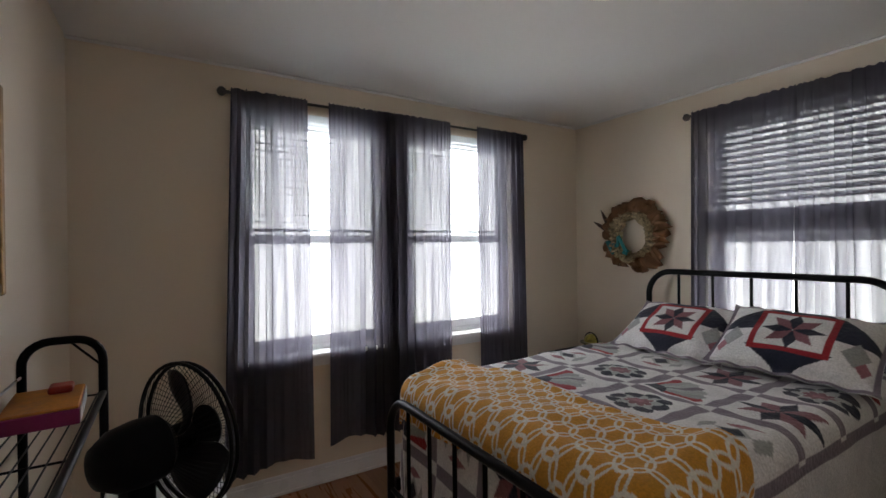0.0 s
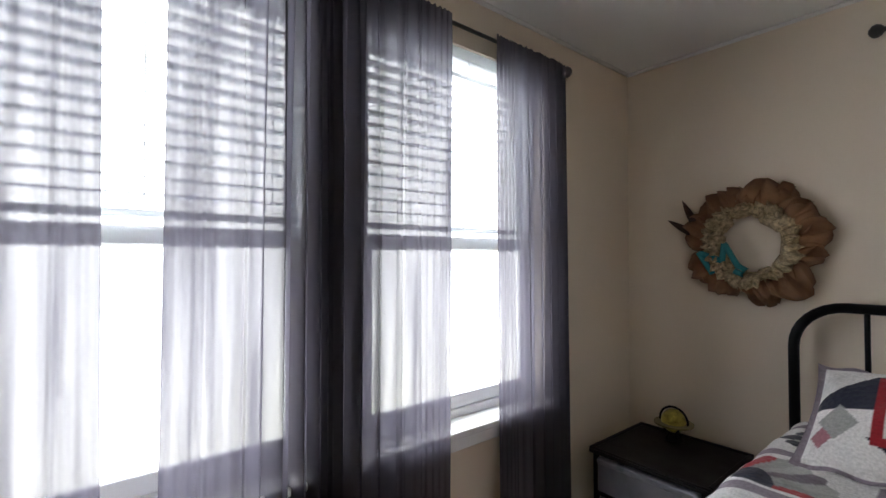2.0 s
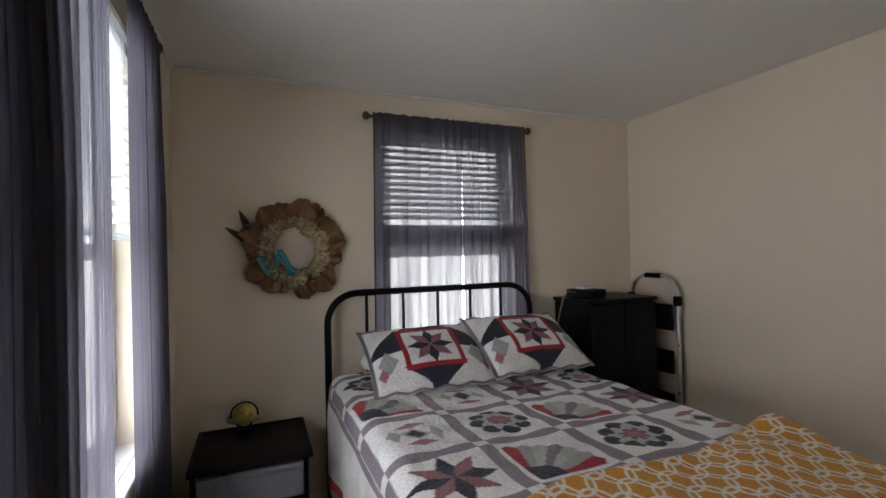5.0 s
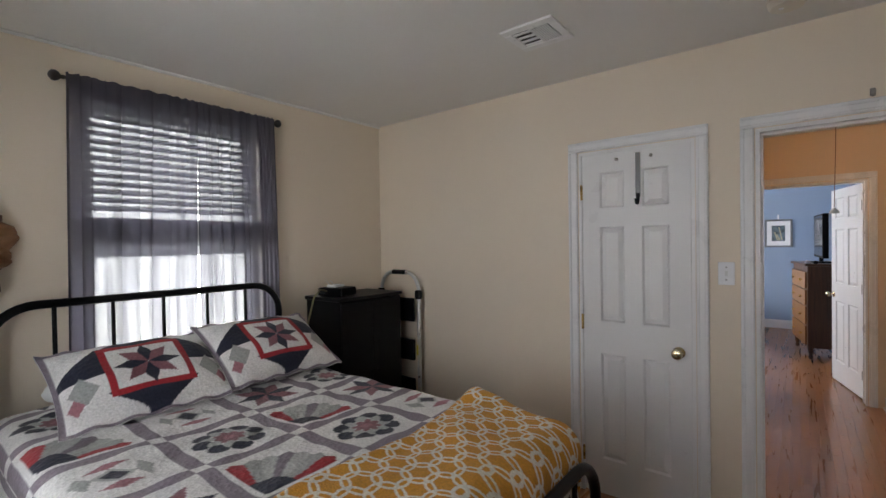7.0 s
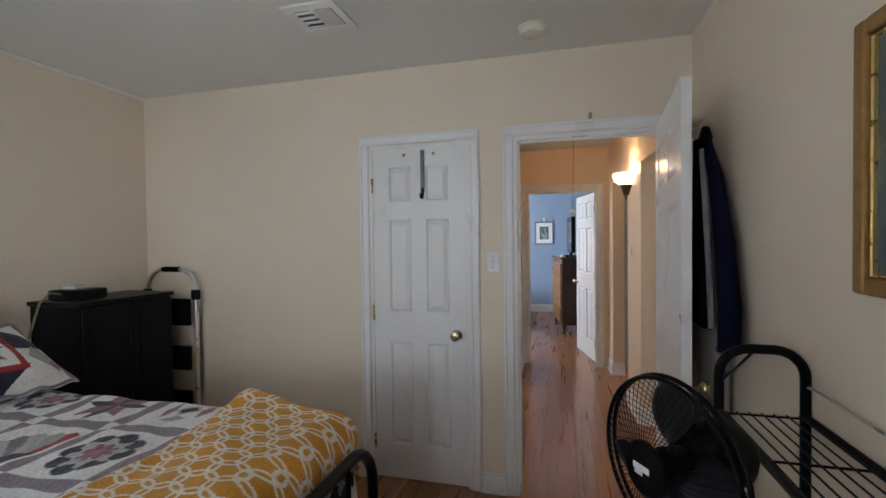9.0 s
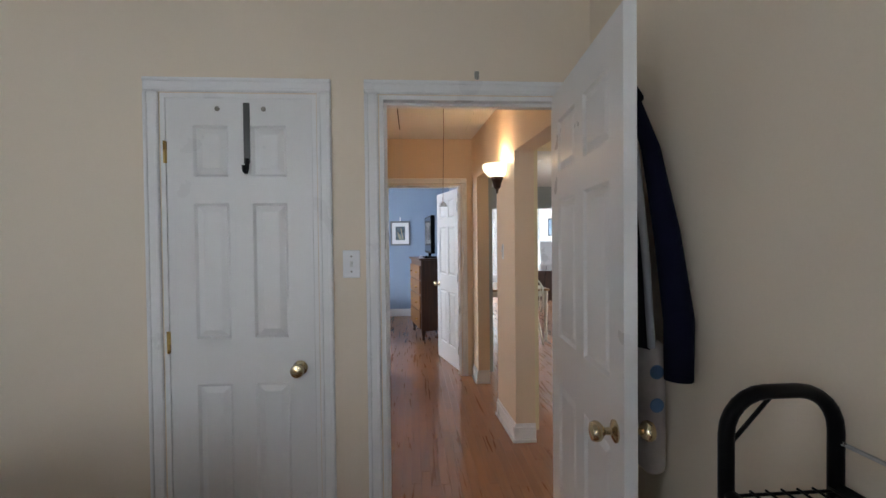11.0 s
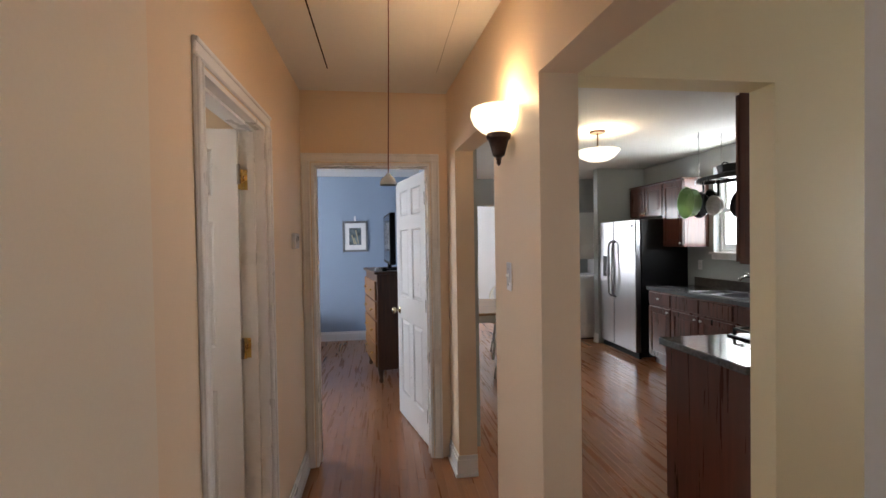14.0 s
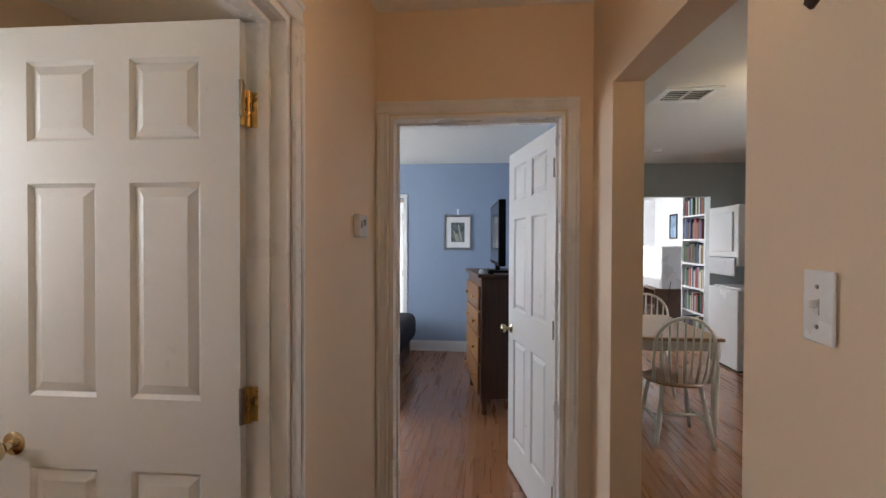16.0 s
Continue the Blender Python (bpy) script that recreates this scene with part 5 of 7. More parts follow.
# shelf rack of black tube and wire
rk = thing("shelf_rack", pose(-0.34, 1.875, 0), "black tube and wire shelf rack along the wall", "shelf rack")
for y, top in ((-0.575, 1.16), (0.575, 1.17)):
    r = 0.075
    hw = 0.105
    pts = [(-hw, y, 0)] + [(-hw + r - r * math.cos(radians(a)), y, top - r + r * math.sin(radians(a))) for a in range(0, 91, 15)]
    pts += [(hw - r + r * math.cos(radians(a)), y, top - r + r * math.sin(radians(a))) for a in range(90, -1, -15)] + [(hw, y, 0)]
    e = part("end_frame", tube(B(), pts, 0.0135, 12), M_BLACKM, rk, "", 60)
    part("brace", tube(B(), [(hw, y, top - 0.10), (0.02, y, top - 0.008)], 0.004, 6), M_BLACKM, e)
for z in (0.98, 0.52, 0.12):
    for x in (-0.105, 0.105):
        part("long_rail", tube(B(), [(x, -0.575, z), (x, 0.575, z)], 0.0105, 10), M_BLACKM, rk, "", 60)
    for i in range(7):
        x = -0.09 + i * 0.03
        part("shelf_wire", tube(B(), [(x, -0.575, z), (x, 0.575, z)], 0.0024, 6), M_BLACKM, rk)
    for y in (-0.57, -0.285, 0, 0.285, 0.57):
        part("cross_wire", tube(B(), [(-0.105, y, z - 0.004), (0.105, y, z - 0.004)], 0.003, 6), M_BLACKM, rk)
part("guard_rail", tube(B(), [(-0.105, -0.575, 1.065), (-0.105, 0.575, 1.065)], 0.004, 8), M_ALU, rk, "thin bright guard rail", 60)
bx = thing("craft_box", pose(-0.345, 2.22, 0.991, 0, 0, 4), "flat magenta and orange toy box on the rack", "box")
part("tray", box(B(), -0.085, -0.13, 0, 0.085, 0.13, 0.042, 0.003), surf("magenta_card", (0.30, 0.03, 0.13), 0.5, var=0.15), bx)
part("lid", box(B(), -0.083, -0.128, 0.0423, 0.083, 0.128, 0.050, 0.003), surf("orange_card", (0.55, 0.22, 0.03), 0.5, var=0.35, scale=12), bx, "orange printed lid")
part("end_card", box(B(), 0.0853, -0.128, 0.002, 0.0868, 0.128, 0.044), M_PLATE, bx, "white end")
part("red_toy", box(B(), 0.0, 0.03, 0.0503, 0.06, 0.10, 0.072, 0.008, 2), surf("red_plastic", (0.40, 0.04, 0.03), 0.4), bx, "red plastic piece")

# pedestal fan
tt = thing("side_table", pose(-0.055, 1.83, 0), "narrow plain white side table under the fan", "table")
part("tabletop", box(B(), -0.155, -0.43, 0.715, 0.155, 0.43, 0.74, 0.006, 2), M_TRIM, tt)
for _x in (-0.13, 0.13):
    for _y in (-0.40, 0.40):
        part("leg", box(B(), _x - 0.018, _y - 0.018, 0, _x + 0.018, _y + 0.018, 0.7145, 0.003), M_TRIM, tt)
for _y in (-0.40, 0.40):
    part("apron", box(B(), -0.111, _y - 0.009, 0.65, 0.111, _y + 0.009, 0.7145), M_TRIM, tt)
fn = thing("table_fan", pose(-0.062, 1.725, 0.180, 0, 0, -58) @ Matrix.Diagonal((0.875, 0.875, 0.875, 1)), "black table fan with wire cage on a white table", "fan")
# local +y is where the fan blows
part("base", lathe(B(), [(0.125, 0.6405), (0.13, 0.648), (0.12, 0.657), (0.05, 0.672), (0.026, 0.69)], 32, (0, -0.03, 0)), M_BLACKP, fn, "", 40)
part("pole", tube(B(), [(0, -0.05, 0.665), (0, -0.05, 0.86)], 0.020, 12), M_BLACKP, fn, "", 60)
FC = Vector((0, 0.04, 0.965))
part("neck", box(B(), -0.03, -0.085, 0.83, 0.03, -0.02, 0.93, 0.01, 2), M_BLACKP, fn)
part("motor_housing", lathe(B(), [(0.02, 0.0), (0.05, 0.012), (0.075, 0.05), (0.082, 0.10), (0.08, 0.15), (0.06, 0.17)], 24, m=pose(0, -0.155, 0.965, -90)), M_BLACKP, fn, "black ribbed motor housing", 40)
for n, y, rr in (("front_rim", 0.085, 0.192), ("rear_rim", 0.065, 0.195)):
    part(n, tube(B(), [(rr * math.cos(2 * math.pi * k / 48), y, FC.z + rr * math.sin(2 * math.pi * k / 48)) for k in range(48)], 0.0055, 8, True), M_BLACKP, fn, "", True)
wf, wr2 = [], []
for k in range(64):
    a = 2 * math.pi * k / 64
    c, s = math.cos(a), math.sin(a)
    wf.append([(q * c, 0.085 + 0.055 * (1 - (q / 0.192) ** 2.2), FC.z + q * s) for q in (0.192, 0.175, 0.14, 0.10, 0.062)])
    wr2.append([(q * c, 0.065 - 0.075 * (1 - (q / 0.195) ** 2.2), FC.z + q * s) for q in (0.195, 0.175, 0.14, 0.10, 0.07)])
for nm, sets in (("front_cage", wf), ("rear_cage", wr2)):
    bm = B()
    for w in sets:
        tube(bm, w, 0.0009, 4)
    tagged(part(nm, bm, M_BLACKP, fn, "fine black cage wires"), kind="stuff")
part("badge", lathe(B(), [(0.062, 0), (0.060, 0.006), (0.045, 0.012)], 28, m=pose(0, 0.134, FC.z, -90)), M_BLACKP, fn, "round black badge", 40)
part("badge_mark", box(box(B(), -0.024, 0.1465, FC.z - 0.004, 0.024, 0.1475, FC.z + 0.010), -0.004, 0.1465, FC.z - 0.014, 0.020, 0.1475, FC.z - 0.005), M_PLATE, fn, "small white mark")
part("hub", lathe(B(), [(0.035, 0.0), (0.038, 0.05), (0.02, 0.06)], 20, m=pose(0, 0.03, FC.z, -90)), M_BLACKP, fn)
for k in range(3):
    bm = B()
    g = []
    for i in range(9):
        u = i / 8
        row = []
        for j in range(8):
            v = j / 7 * 2 - 1
            r = 0.035 + 0.145 * u
            w = 0.74 + 0.62 * math.sin(math.pi * (0.15 + 0.75 * u)) * (1 - 0.5 * max(0, u - 0.8) * 4)
            ang = 2 * math.pi * k / 3 + 1.1 + 0.5 * w * v * (1.25 - 0.35 * u) + 0.5 * u
            row.append(bm.verts.new((r * math.cos(ang), 0.055 + 0.028 * v * (1 - 0.3 * u), FC.z + r * math.sin(ang))))
        g.append(row)
    for i in range(8):
        for j in range(7):
            bm.faces.new((g[i][j], g[i + 1][j], g[i + 1][j + 1], g[i][j + 1]))
    part("blade", bm, surf("dark_blade", (0.010, 0.010, 0.013), 0.38, var=0.1, spec=0.25) if k == 0 else bpy.data.materials["dark_blade"], fn, "", True).modifiers.new("t", "SOLIDIFY").thickness = 0.003

# ---- hall ----
casing("trim_hall_end", "x", HY1, 1, *HD, DH, "white moulded trim round the blue room's doorway")
jamb("jamb_hall_end", "x", HY1 - 0.15, HY1, *HD, DH, HY1 - 0.10)
casing("trim_hall_side", "y", HX1, -1, *LD, DH, "white moulded trim round the hall's side door")
jamb("jamb_hall_side", "y", HX1, 0.78, *LD, DH, 0.70)
six_panel_door("door_3", pose(0.768, LD[0] + 0.046, 0.012, 0, 0, 1.0), 0.69, "white six-panel side door, open into the room", M_NICKEL, h=2.0, flip=1)
for z in (0.25, 1.03, 1.79):
    hg = thing("butt_hinge", pose(0.738, LD[0] + 0.0185, z), "large worn brass butt hinge on the jamb", "hinge", "brass hinges on the side door")
    part("jamb_plate", box(B(), -0.030, 0.0005, -0.045, 0.012, 0.003, 0.045, 0.001), M_BRASS, hg)
    part("door_plate", box(B(), 0.018, 0.012, -0.045, 0.029, 0.027, 0.045, 0.001), M_BRASS, hg)
    part("knuckle", lathe(B(), [(0.008, -0.046), (0.008, 0.046)], 10, (0.018, 0.010, 0)), M_BRASS, hg, "", 40)
six_panel_door("door_4", pose(HD[0] + 0.022, HY1 - 0.155, 0.012, 0, 0, -76.0), 0.755, "white six-panel door, half open into the blue room", M_NICKEL, h=2.0, flip=1)
base_run("baseboard_hall_east", "y", HX1, -1, LD[1] + 0.063, 0.03, h=0.13)
base_run("baseboard_hall_east_end", "y", HX1, -1, HY1 + 0.02, LD[0] - 0.063, h=0.13)
for nm, y0, y1 in (("baseboard_stub", -1.585, -1.07), ("baseboard_post", HY1 + 0.02, -2.40)):
    bm = B()
    for lo, hi, t in ((0, 0.105, 0.016), (0.105, 0.13, 0.009), (0, 0.02, 0.026)):
        prism(bm, [(hx(y0) + 0.0005, y0 - t * (y0 < -2.5) * 0), (hx(y0) + t, y0), (hx(y1) + t, y1 + t), (hx(y1) + 0.0005, y1 + t)], lo, hi)
        box(bm, hx(y1, True) - 0.0005, y1 + 0.0005, lo, hx(y1) + 0.0004, y1 + t, hi)
    structure(nm, bm, M_TRIM, "white painted baseboard round the wall end", "baseboard")

sc = thing("wall_sconce", pose(hx(-1.34), -1.34, 1.932, 0, 0, -90), "lit alabaster bowl sconce with bronze mount", "wall lamp")
M_BRONZE = surf("oiled_bronze", (0.055, 0.030, 0.022), 0.4, 0.7, var=0.3, scale=25)
# local +y points into the hall
part("cup", lathe(B(), [(0.010, -0.105), (0.024, -0.095), (0.030, -0.07), (0.040, -0.035), (0.047, -0.030), (0.050, -0.015), (0.046, -0.008)], 24, (0, 0.056, 0.0)), M_BRONZE, sc, "", 40)
part("finial", lathe(B(), [(0.003, -0.135), (0.010, -0.125), (0.008, -0.115), (0.013, -0.110), (0.007, -0.102)], 14, (0, 0.056, 0)), M_BRONZE, sc, "", True)
bm = B()
prof = [(0.044, -0.012), (0.076, 0.003), (0.104, 0.030), (0.118, 0.062), (0.115, 0.085), (0.109, 0.083), (0.111, 0.060), (0.097, 0.032), (0.068, 0.008), (0.030, -0.004)]
rings = [[bm.verts.new((r * math.cos(2 * math.pi * k / 32), max(0.002 + r * 0.01, 0.054 + r * 0.95 * math.sin(2 * math.pi * k / 32)), z)) for k in range(32)] for r, z in prof]
for a, b in zip(rings, rings[1:]):
    for k in range(32):
        bm.faces.new((a[k], a[(k + 1) % 32], b[(k + 1) % 32], b[k]))
part("bowl", bm, glow("lit_alabaster", (1.0, 0.80, 0.52), 2.2), sc, "glowing alabaster glass bowl", True)

th = thing("thermostat", pose(HX1, -2.36, 1.515, 0, 0, 90), "small white wall thermostat in the hall", "thermostat")
part("case", box(B(), -0.055, 0.0005, -0.045, 0.055, 0.026, 0.045, 0.006, 2), M_PLATE, th)
part("display", box(B(), -0.03, 0.0262, 0.0, 0.012, 0.0275, 0.028), surf("lcd_grey", (0.30, 0.33, 0.29), 0.3), th, "grey display")
part("button", box(B(), 0.025, 0.0262, -0.01, 0.042, 0.029, 0.02, 0.001), M_HINGE, th)

# attic hatch with its pull cord
ah = thing("attic_hatch", pose(0, 0, H), "painted attic hatch with a pull cord in the ceiling", "ceiling hatch", kind="structure")
# solid strips coloured dark for the shade in the gap round the hatch
M_GAP = surf("hatch_gap_shade", (0.03, 0.02, 0.015), 0.9)
part("panel", box(B(), -0.20, -2.25, -0.014, 0.425, -0.90, -0.003, 0.002), M_CEIL, ah)
part("gap_east", box(B(), 0.4255, -2.26, -0.006, 0.434, -0.89, -0.0005), M_GAP, ah)
part("gap_west", box(B(), -0.2035, -2.26, -0.006, -0.2005, -0.89, -0.0005), M_GAP, ah)
part("gap_end", box(B(), -0.2035, -0.8995, -0.006, 0.440, -0.885, -0.0005), M_GAP, ah)
part("cord", tube(B(), [(0.10, -0.972, -0.014), (0.104, -0.970, -0.40), (0.112, -0.970, -0.80)], 0.002, 6), surf("red_brown_cord", (0.16, 0.05, 0.03), 0.8), ah, "thin reddish pull cord")
part("cord_bell", lathe(B(), [(0.026, -0.838), (0.0255, -0.830), (0.020, -0.818), (0.010, -0.811), (0.004, -0.802)], 18, (0.112, -0.970, 0)), surf("clear_bell", (0.75, 0.76, 0.76), 0.15), ah, "clear plastic pull bell", 50)

# ---- blue room ----
base_run("baseboard_blue", "x", -6.60, 1, -0.40, 1.22, h=0.14)
casing("trim_blue_closet", "x", -6.60, 1, 1.29, 2.05, 2.05, "white trim round the blue room's far doorway")
six_panel_door("door_5", pose(1.31, -6.70, 0.012, 0, 0, -60), 0.70, "cream six-panel door beyond the blue room", M_NICKEL, h=2.0)
M_OAK = wood("golden_oak", (0.11, 0.046, 0.016), (0.29, 0.14, 0.052), 0.4, 1.2, 2)
M_DARKOAK = wood("dark_oak", (0.035, 0.015, 0.008), (0.11, 0.048, 0.022), 0.35, 1.2, 2)
dr = thing("chest_of_drawers", pose(0.03, -4.83, 0, 0, 0, 9.5), "tall antique oak chest of drawers on short legs", "chest of drawers")
bm = box(B(), -0.26, -0.43, 0.14, 0.245, 0.43, 1.16, 0.006)
part("carcass", bm, M_DARKOAK, dr)
part("top", box(B(), -0.28, -0.455, 1.1605, 0.275, 0.455, 1.19, 0.008, 2), M_DARKOAK, dr)
for x, y in ((-0.22, -0.39), (0.21, -0.39), (-0.22, 0.39), (0.21, 0.39)):
    part("leg", lathe(B(), [(0.018, 0.0), (0.026, 0.02), (0.018, 0.05), (0.030, 0.11), (0.034, 0.14)], 12, (x, y, 0)), M_DARKOAK, dr, "", 40)
z = 0.17
for hgt in (0.26, 0.24, 0.21, 0.22):
    d = part("drawer", box(B(), 0.2455, -0.40, z, 0.268, 0.40, z + hgt - 0.015, 0.006, 2), M_OAK, dr, "golden oak drawer front")
    for y in (-0.22, 0.22):
        part("pull", lathe(B(), [(0.008, 0), (0.007, 0.012), (0.017, 0.02), (0.013, 0.030)], 12, m=pose(0.268, y, z + hgt / 2 - 0.008, 0, 90)), M_BRASS, d)
    z += hgt
tv = thing("television", pose(0.06, -4.72, 1.19, 0, 0, -86), "flat black television on the chest of drawers", "television")
part("stand_foot", box(B(), -0.14, -0.09, 0, 0.14, 0.09, 0.018, 0.006, 2), M_BLACKP, tv)
part("neck", box(B(), -0.04, -0.02, 0.018, 0.04, 0.02, 0.07), M_BLACKP, tv)
part("bezel", box(B(), -0.43, -0.03, 0.07, 0.43, 0.03, 0.62, 0.01, 2), M_BLACKP, tv)
part("screen", box(B(), -0.405, 0.0302, 0.10, 0.405, 0.0312, 0.60), surf("dark_screen", (0.012, 0.013, 0.016), 0.12, var=0.05), tv)
for x, y, l in ((0.20, -4.45, "small pale ornament on the chest"), (0.12, -4.42, "small dark ornament on the chest")):
    tagged(new("ornament", mesh_of("ornament", lathe(B(), [(0.02, 0), (0.028, 0.01), (0.022, 0.03), (0.01, 0.04)], 14, (x, y, 1.19)), M_PLATE if x > 0.15 else M_BLACKP, 50)), l, "ornament")
fp = thing("framed_photo", pose(0.55, -6.60, 1.595), "framed picture with white mat on the blue wall", "picture")
for n, a in (("frame_side", (-0.19, -0.235, -0.160, 0.235)), ("frame_side", (0.160, -0.235, 0.19, 0.235)), ("frame_rail", (-0.1595, -0.235, 0.1595, -0.205)), ("frame_rail", (-0.1595, 0.205, 0.1595, 0.235))):
    part(n, box(B(), a[0], 0.0005, a[1], a[2], 0.022, a[3], 0.004), surf("silver_grey_frame", (0.22, 0.23, 0.24), 0.4, 0.3) if "silver_grey_frame" not in bpy.data.materials else bpy.data.materials["silver_grey_frame"], fp)
part("mat", box(B(), -0.1595, 0.0005, -0.2045, 0.1595, 0.008, 0.2045), M_PLATE, fp, "white mat")
part("image", box(B(), -0.09, 0.0085, -0.13, 0.09, 0.0105, 0.13), surf("muted_image", (0.12, 0.16, 0.18), 0.5, var=0.9, scale=14), fp, "muted blue and green picture")
for q in (((-0.05, -0.11), (-0.01, 0.10)), ((0.01, -0.12), (0.05, 0.02)), ((-0.02, -0.12), (0.02, -0.02))):
    part("figure_stroke", tube(B(), [(q[0][0], 0.0115, q[0][1]), (q[1][0], 0.0115, q[1][1])], 0.010, 6), surf("pale_stroke", (0.45, 0.42, 0.30), 0.6) if "pale_stroke" not in bpy.data.materials else bpy.data.materials["pale_stroke"], fp)
part("hanger", box(B(), -0.012, 0.0005, 0.236, 0.012, 0.006, 0.31), M_PLATE, fp, "white hanging tab")


def outlet(m, label):
    ob = thing("power_outlet", m, label, "outlet")
    part("cover_plate", box(B(), -0.035, 0.0005, -0.057, 0.035, 0.006, 0.057, 0.003), M_PLATE, ob)
    for z in (-0.02, 0.02):
        part("socket", lathe(B(), [(0.015, 0), (0.014, 0.0015)], 14, m=pose(0, 0.0062, z, -90)), bpy.data.materials["switch_toggle"], ob)


outlet(pose(0.30, -6.60, 0.48), "white outlet low on the blue wall")
bb = thing("bed", pose(1.86, -5.35, 0), "bed with dark cover in the blue room", "bed")
part("base", box(B(), -0.72, -0.95, 0.0, 0.8, 0.95, 0.30, 0.02), M_DARKOAK, bb)
part("cover", box(B(), -0.80, -1.0, 0.22, 0.85, 1.0, 0.56, 0.10, 4), surf("dark_cover", (0.025, 0.024, 0.03), 0.9, var=0.3, scale=6, fine=80, bump=0.4), bb, "dark quilted cover", 60)

# ---- kitchen ----
M_CHERRY = wood("dark_cherry", (0.034, 0.008, 0.005), (0.115, 0.031, 0.017), 0.28, 1.0, 2, 1.0, 0.2)
M_CTOP = surf("dark_speckled_laminate", (0.10, 0.105, 0.115), 0.14, var=0.5, scale=60, fine=200, bump=0.0, rough_var=0.03)
M_STEEL = surf("stainless_steel", (0.31, 0.31, 0.32), 0.3, 1.0, var=0.015, scale=3, fine=120, bump=0.01, rough_var=0.015)
M_KNOBK = surf("brushed_nickel", (0.55, 0.53, 0.50), 0.3, 1.0)
M_IRON = surf("cast_iron", (0.012, 0.012, 0.012), 0.6, var=0.2, scale=30)
M_WHITEAPP = surf("white_appliance_enamel", (0.78, 0.79, 0.80), 0.22, var=0.02)


def cab_door(parent, face, y0, y1, z0, z1, knob_at=None, name="door", axis="x", out=1):
    """A raised-panel cabinet front standing on the plane axis = face."""
    t = 0.019

    def slab(bm, a0, a1, l, h, d0, d1, bev=0.002):
        f0, f1 = sorted((face + out * d0, face + out * d1))
        box(bm, f0, a0, l, f1, a1, h, bev) if axis == "x" else box(bm, a0, f0, l, a1, f1, h, bev)
    s = 0.052

    def piece(n, a0, a1, l, h, d0, d1, parent, bev=0.002):
        bm = B()
        slab(bm, a0, a1, l, h, d0, d1, bev)
        return part(n, bm, M_CHERRY, parent)
    if z1 - z0 > 0.2:
        d = piece(name, y0 + s - 0.004, y1 - s + 0.004, z0 + s - 0.004, z1 - s + 0.004, 0.0005, 0.008, parent)
        piece("stile", y0, y0 + s, z0, z1, 0.0007, t, d)
        piece("stile", y1 - s, y1, z0, z1, 0.0007, t, d)
        piece("rail", y0 + s, y1 - s, z0, z0 + s, 0.0007, t - 0.0005, d)
        piece("rail", y0 + s, y1 - s, z1 - s, z1, 0.0007, t - 0.0005, d)
        piece("raised_panel", y0 + s + 0.02, y1 - s - 0.02, z0 + s + 0.02, z1 - s - 0.02, 0.0075, 0.016, d, 0.006)
    else:
        d = piece(name, y0, y1, z0, z1, 0.0005, t, parent, 0.005)
    if knob_at:
        y, z = knob_at
        m = pose(face + out * t, y, z, 0, 90 * out) if axis == "x" else pose(y, face + out * t, z, -90 * out)
        part("knob", lathe(B(), [(0.006, 0), (0.005, 0.010), (0.014, 0.016), (0.013, 0.022), (0.006, 0.025)], 12, m=m), M_KNOBK, d, "round nickel knob", 40)
    return d


KX = -3.65          # kitchen's west wall
CF = -3.05          # front of the base cabinets


def base_unit(y0, y1, doors, drawers, label):
    ob = thing("base_cabinet", pose(0, 0, 0), label, "cabinet", "kitchen base cabinets")
    bm = box(B(), KX + 0.003, y0 + 0.001, 0.095, CF, y1 - 0.001, 0.879)
    box(bm, KX + 0.003, y0 + 0.001, 0.0, CF - 0.07, y1 - 0.001, 0.095)
    part("carcass", bm, M_CHERRY, ob)
    w = (y1 - y0) / doors
    for i in range(doors):
        a, b = y0 + i * w + 0.012, y0 + (i + 1) * w - 0.012
        cab_door(ob, CF, a, b, 0.115, 0.69 if drawers else 0.86, (b - 0.03 if i % 2 == 0 else a + 0.03, 0.655))
        if drawers:
            cab_door(ob, CF, a, b, 0.715, 0.86, ((a + b) / 2, 0.79) if drawers == 2 else None, "drawer")
    return ob


base_unit(-4.62, -4.20, 1, 2, "dark cherry base cabinet beside the refrigerator")
base_unit(-4.20, -3.30, 2, 1, "dark cherry sink cabinet with two doors")
base_unit(-3.30, -2.70, 1, 2, "dark cherry base cabinet by the sink")
base_unit(-2.70, -2.05, 1, 2, "dark cherry corner base cabinet")
SK = (-3.98, -3.42)
ctp = thing("countertop", pose(0, 0, 0), "dark speckled countertop along the window wall", "countertop")
bm = B()
for a in ((KX + 0.003, -4.635, CF + 0.03, SK[0] - 0.02), (KX + 0.003, SK[1] + 0.02, CF + 0.03, -2.04), (KX + 0.003, SK[0] - 0.02, -3.53, SK[1] + 0.02), (-3.13, SK[0] - 0.02, CF + 0.03, SK[1] + 0.02)):
    box(bm, a[0], a[1], 0.88, a[2], a[3], 0.92)
part("slab", bm, M_CTOP, ctp)
part("backsplash", box(B(), KX + 0.0035, -4.60, 0.9205, KX + 0.022, -2.04, 1.02, 0.003), surf("brown_granite_splash", (0.11, 0.095, 0.085), 0.4, var=0.5, scale=50, fine=160), ctp, "low brown speckled backsplash")
snk = thing("kitchen_sink", pose(0, 0, 0), "double bowl stainless steel sink", "sink")
bm = B()
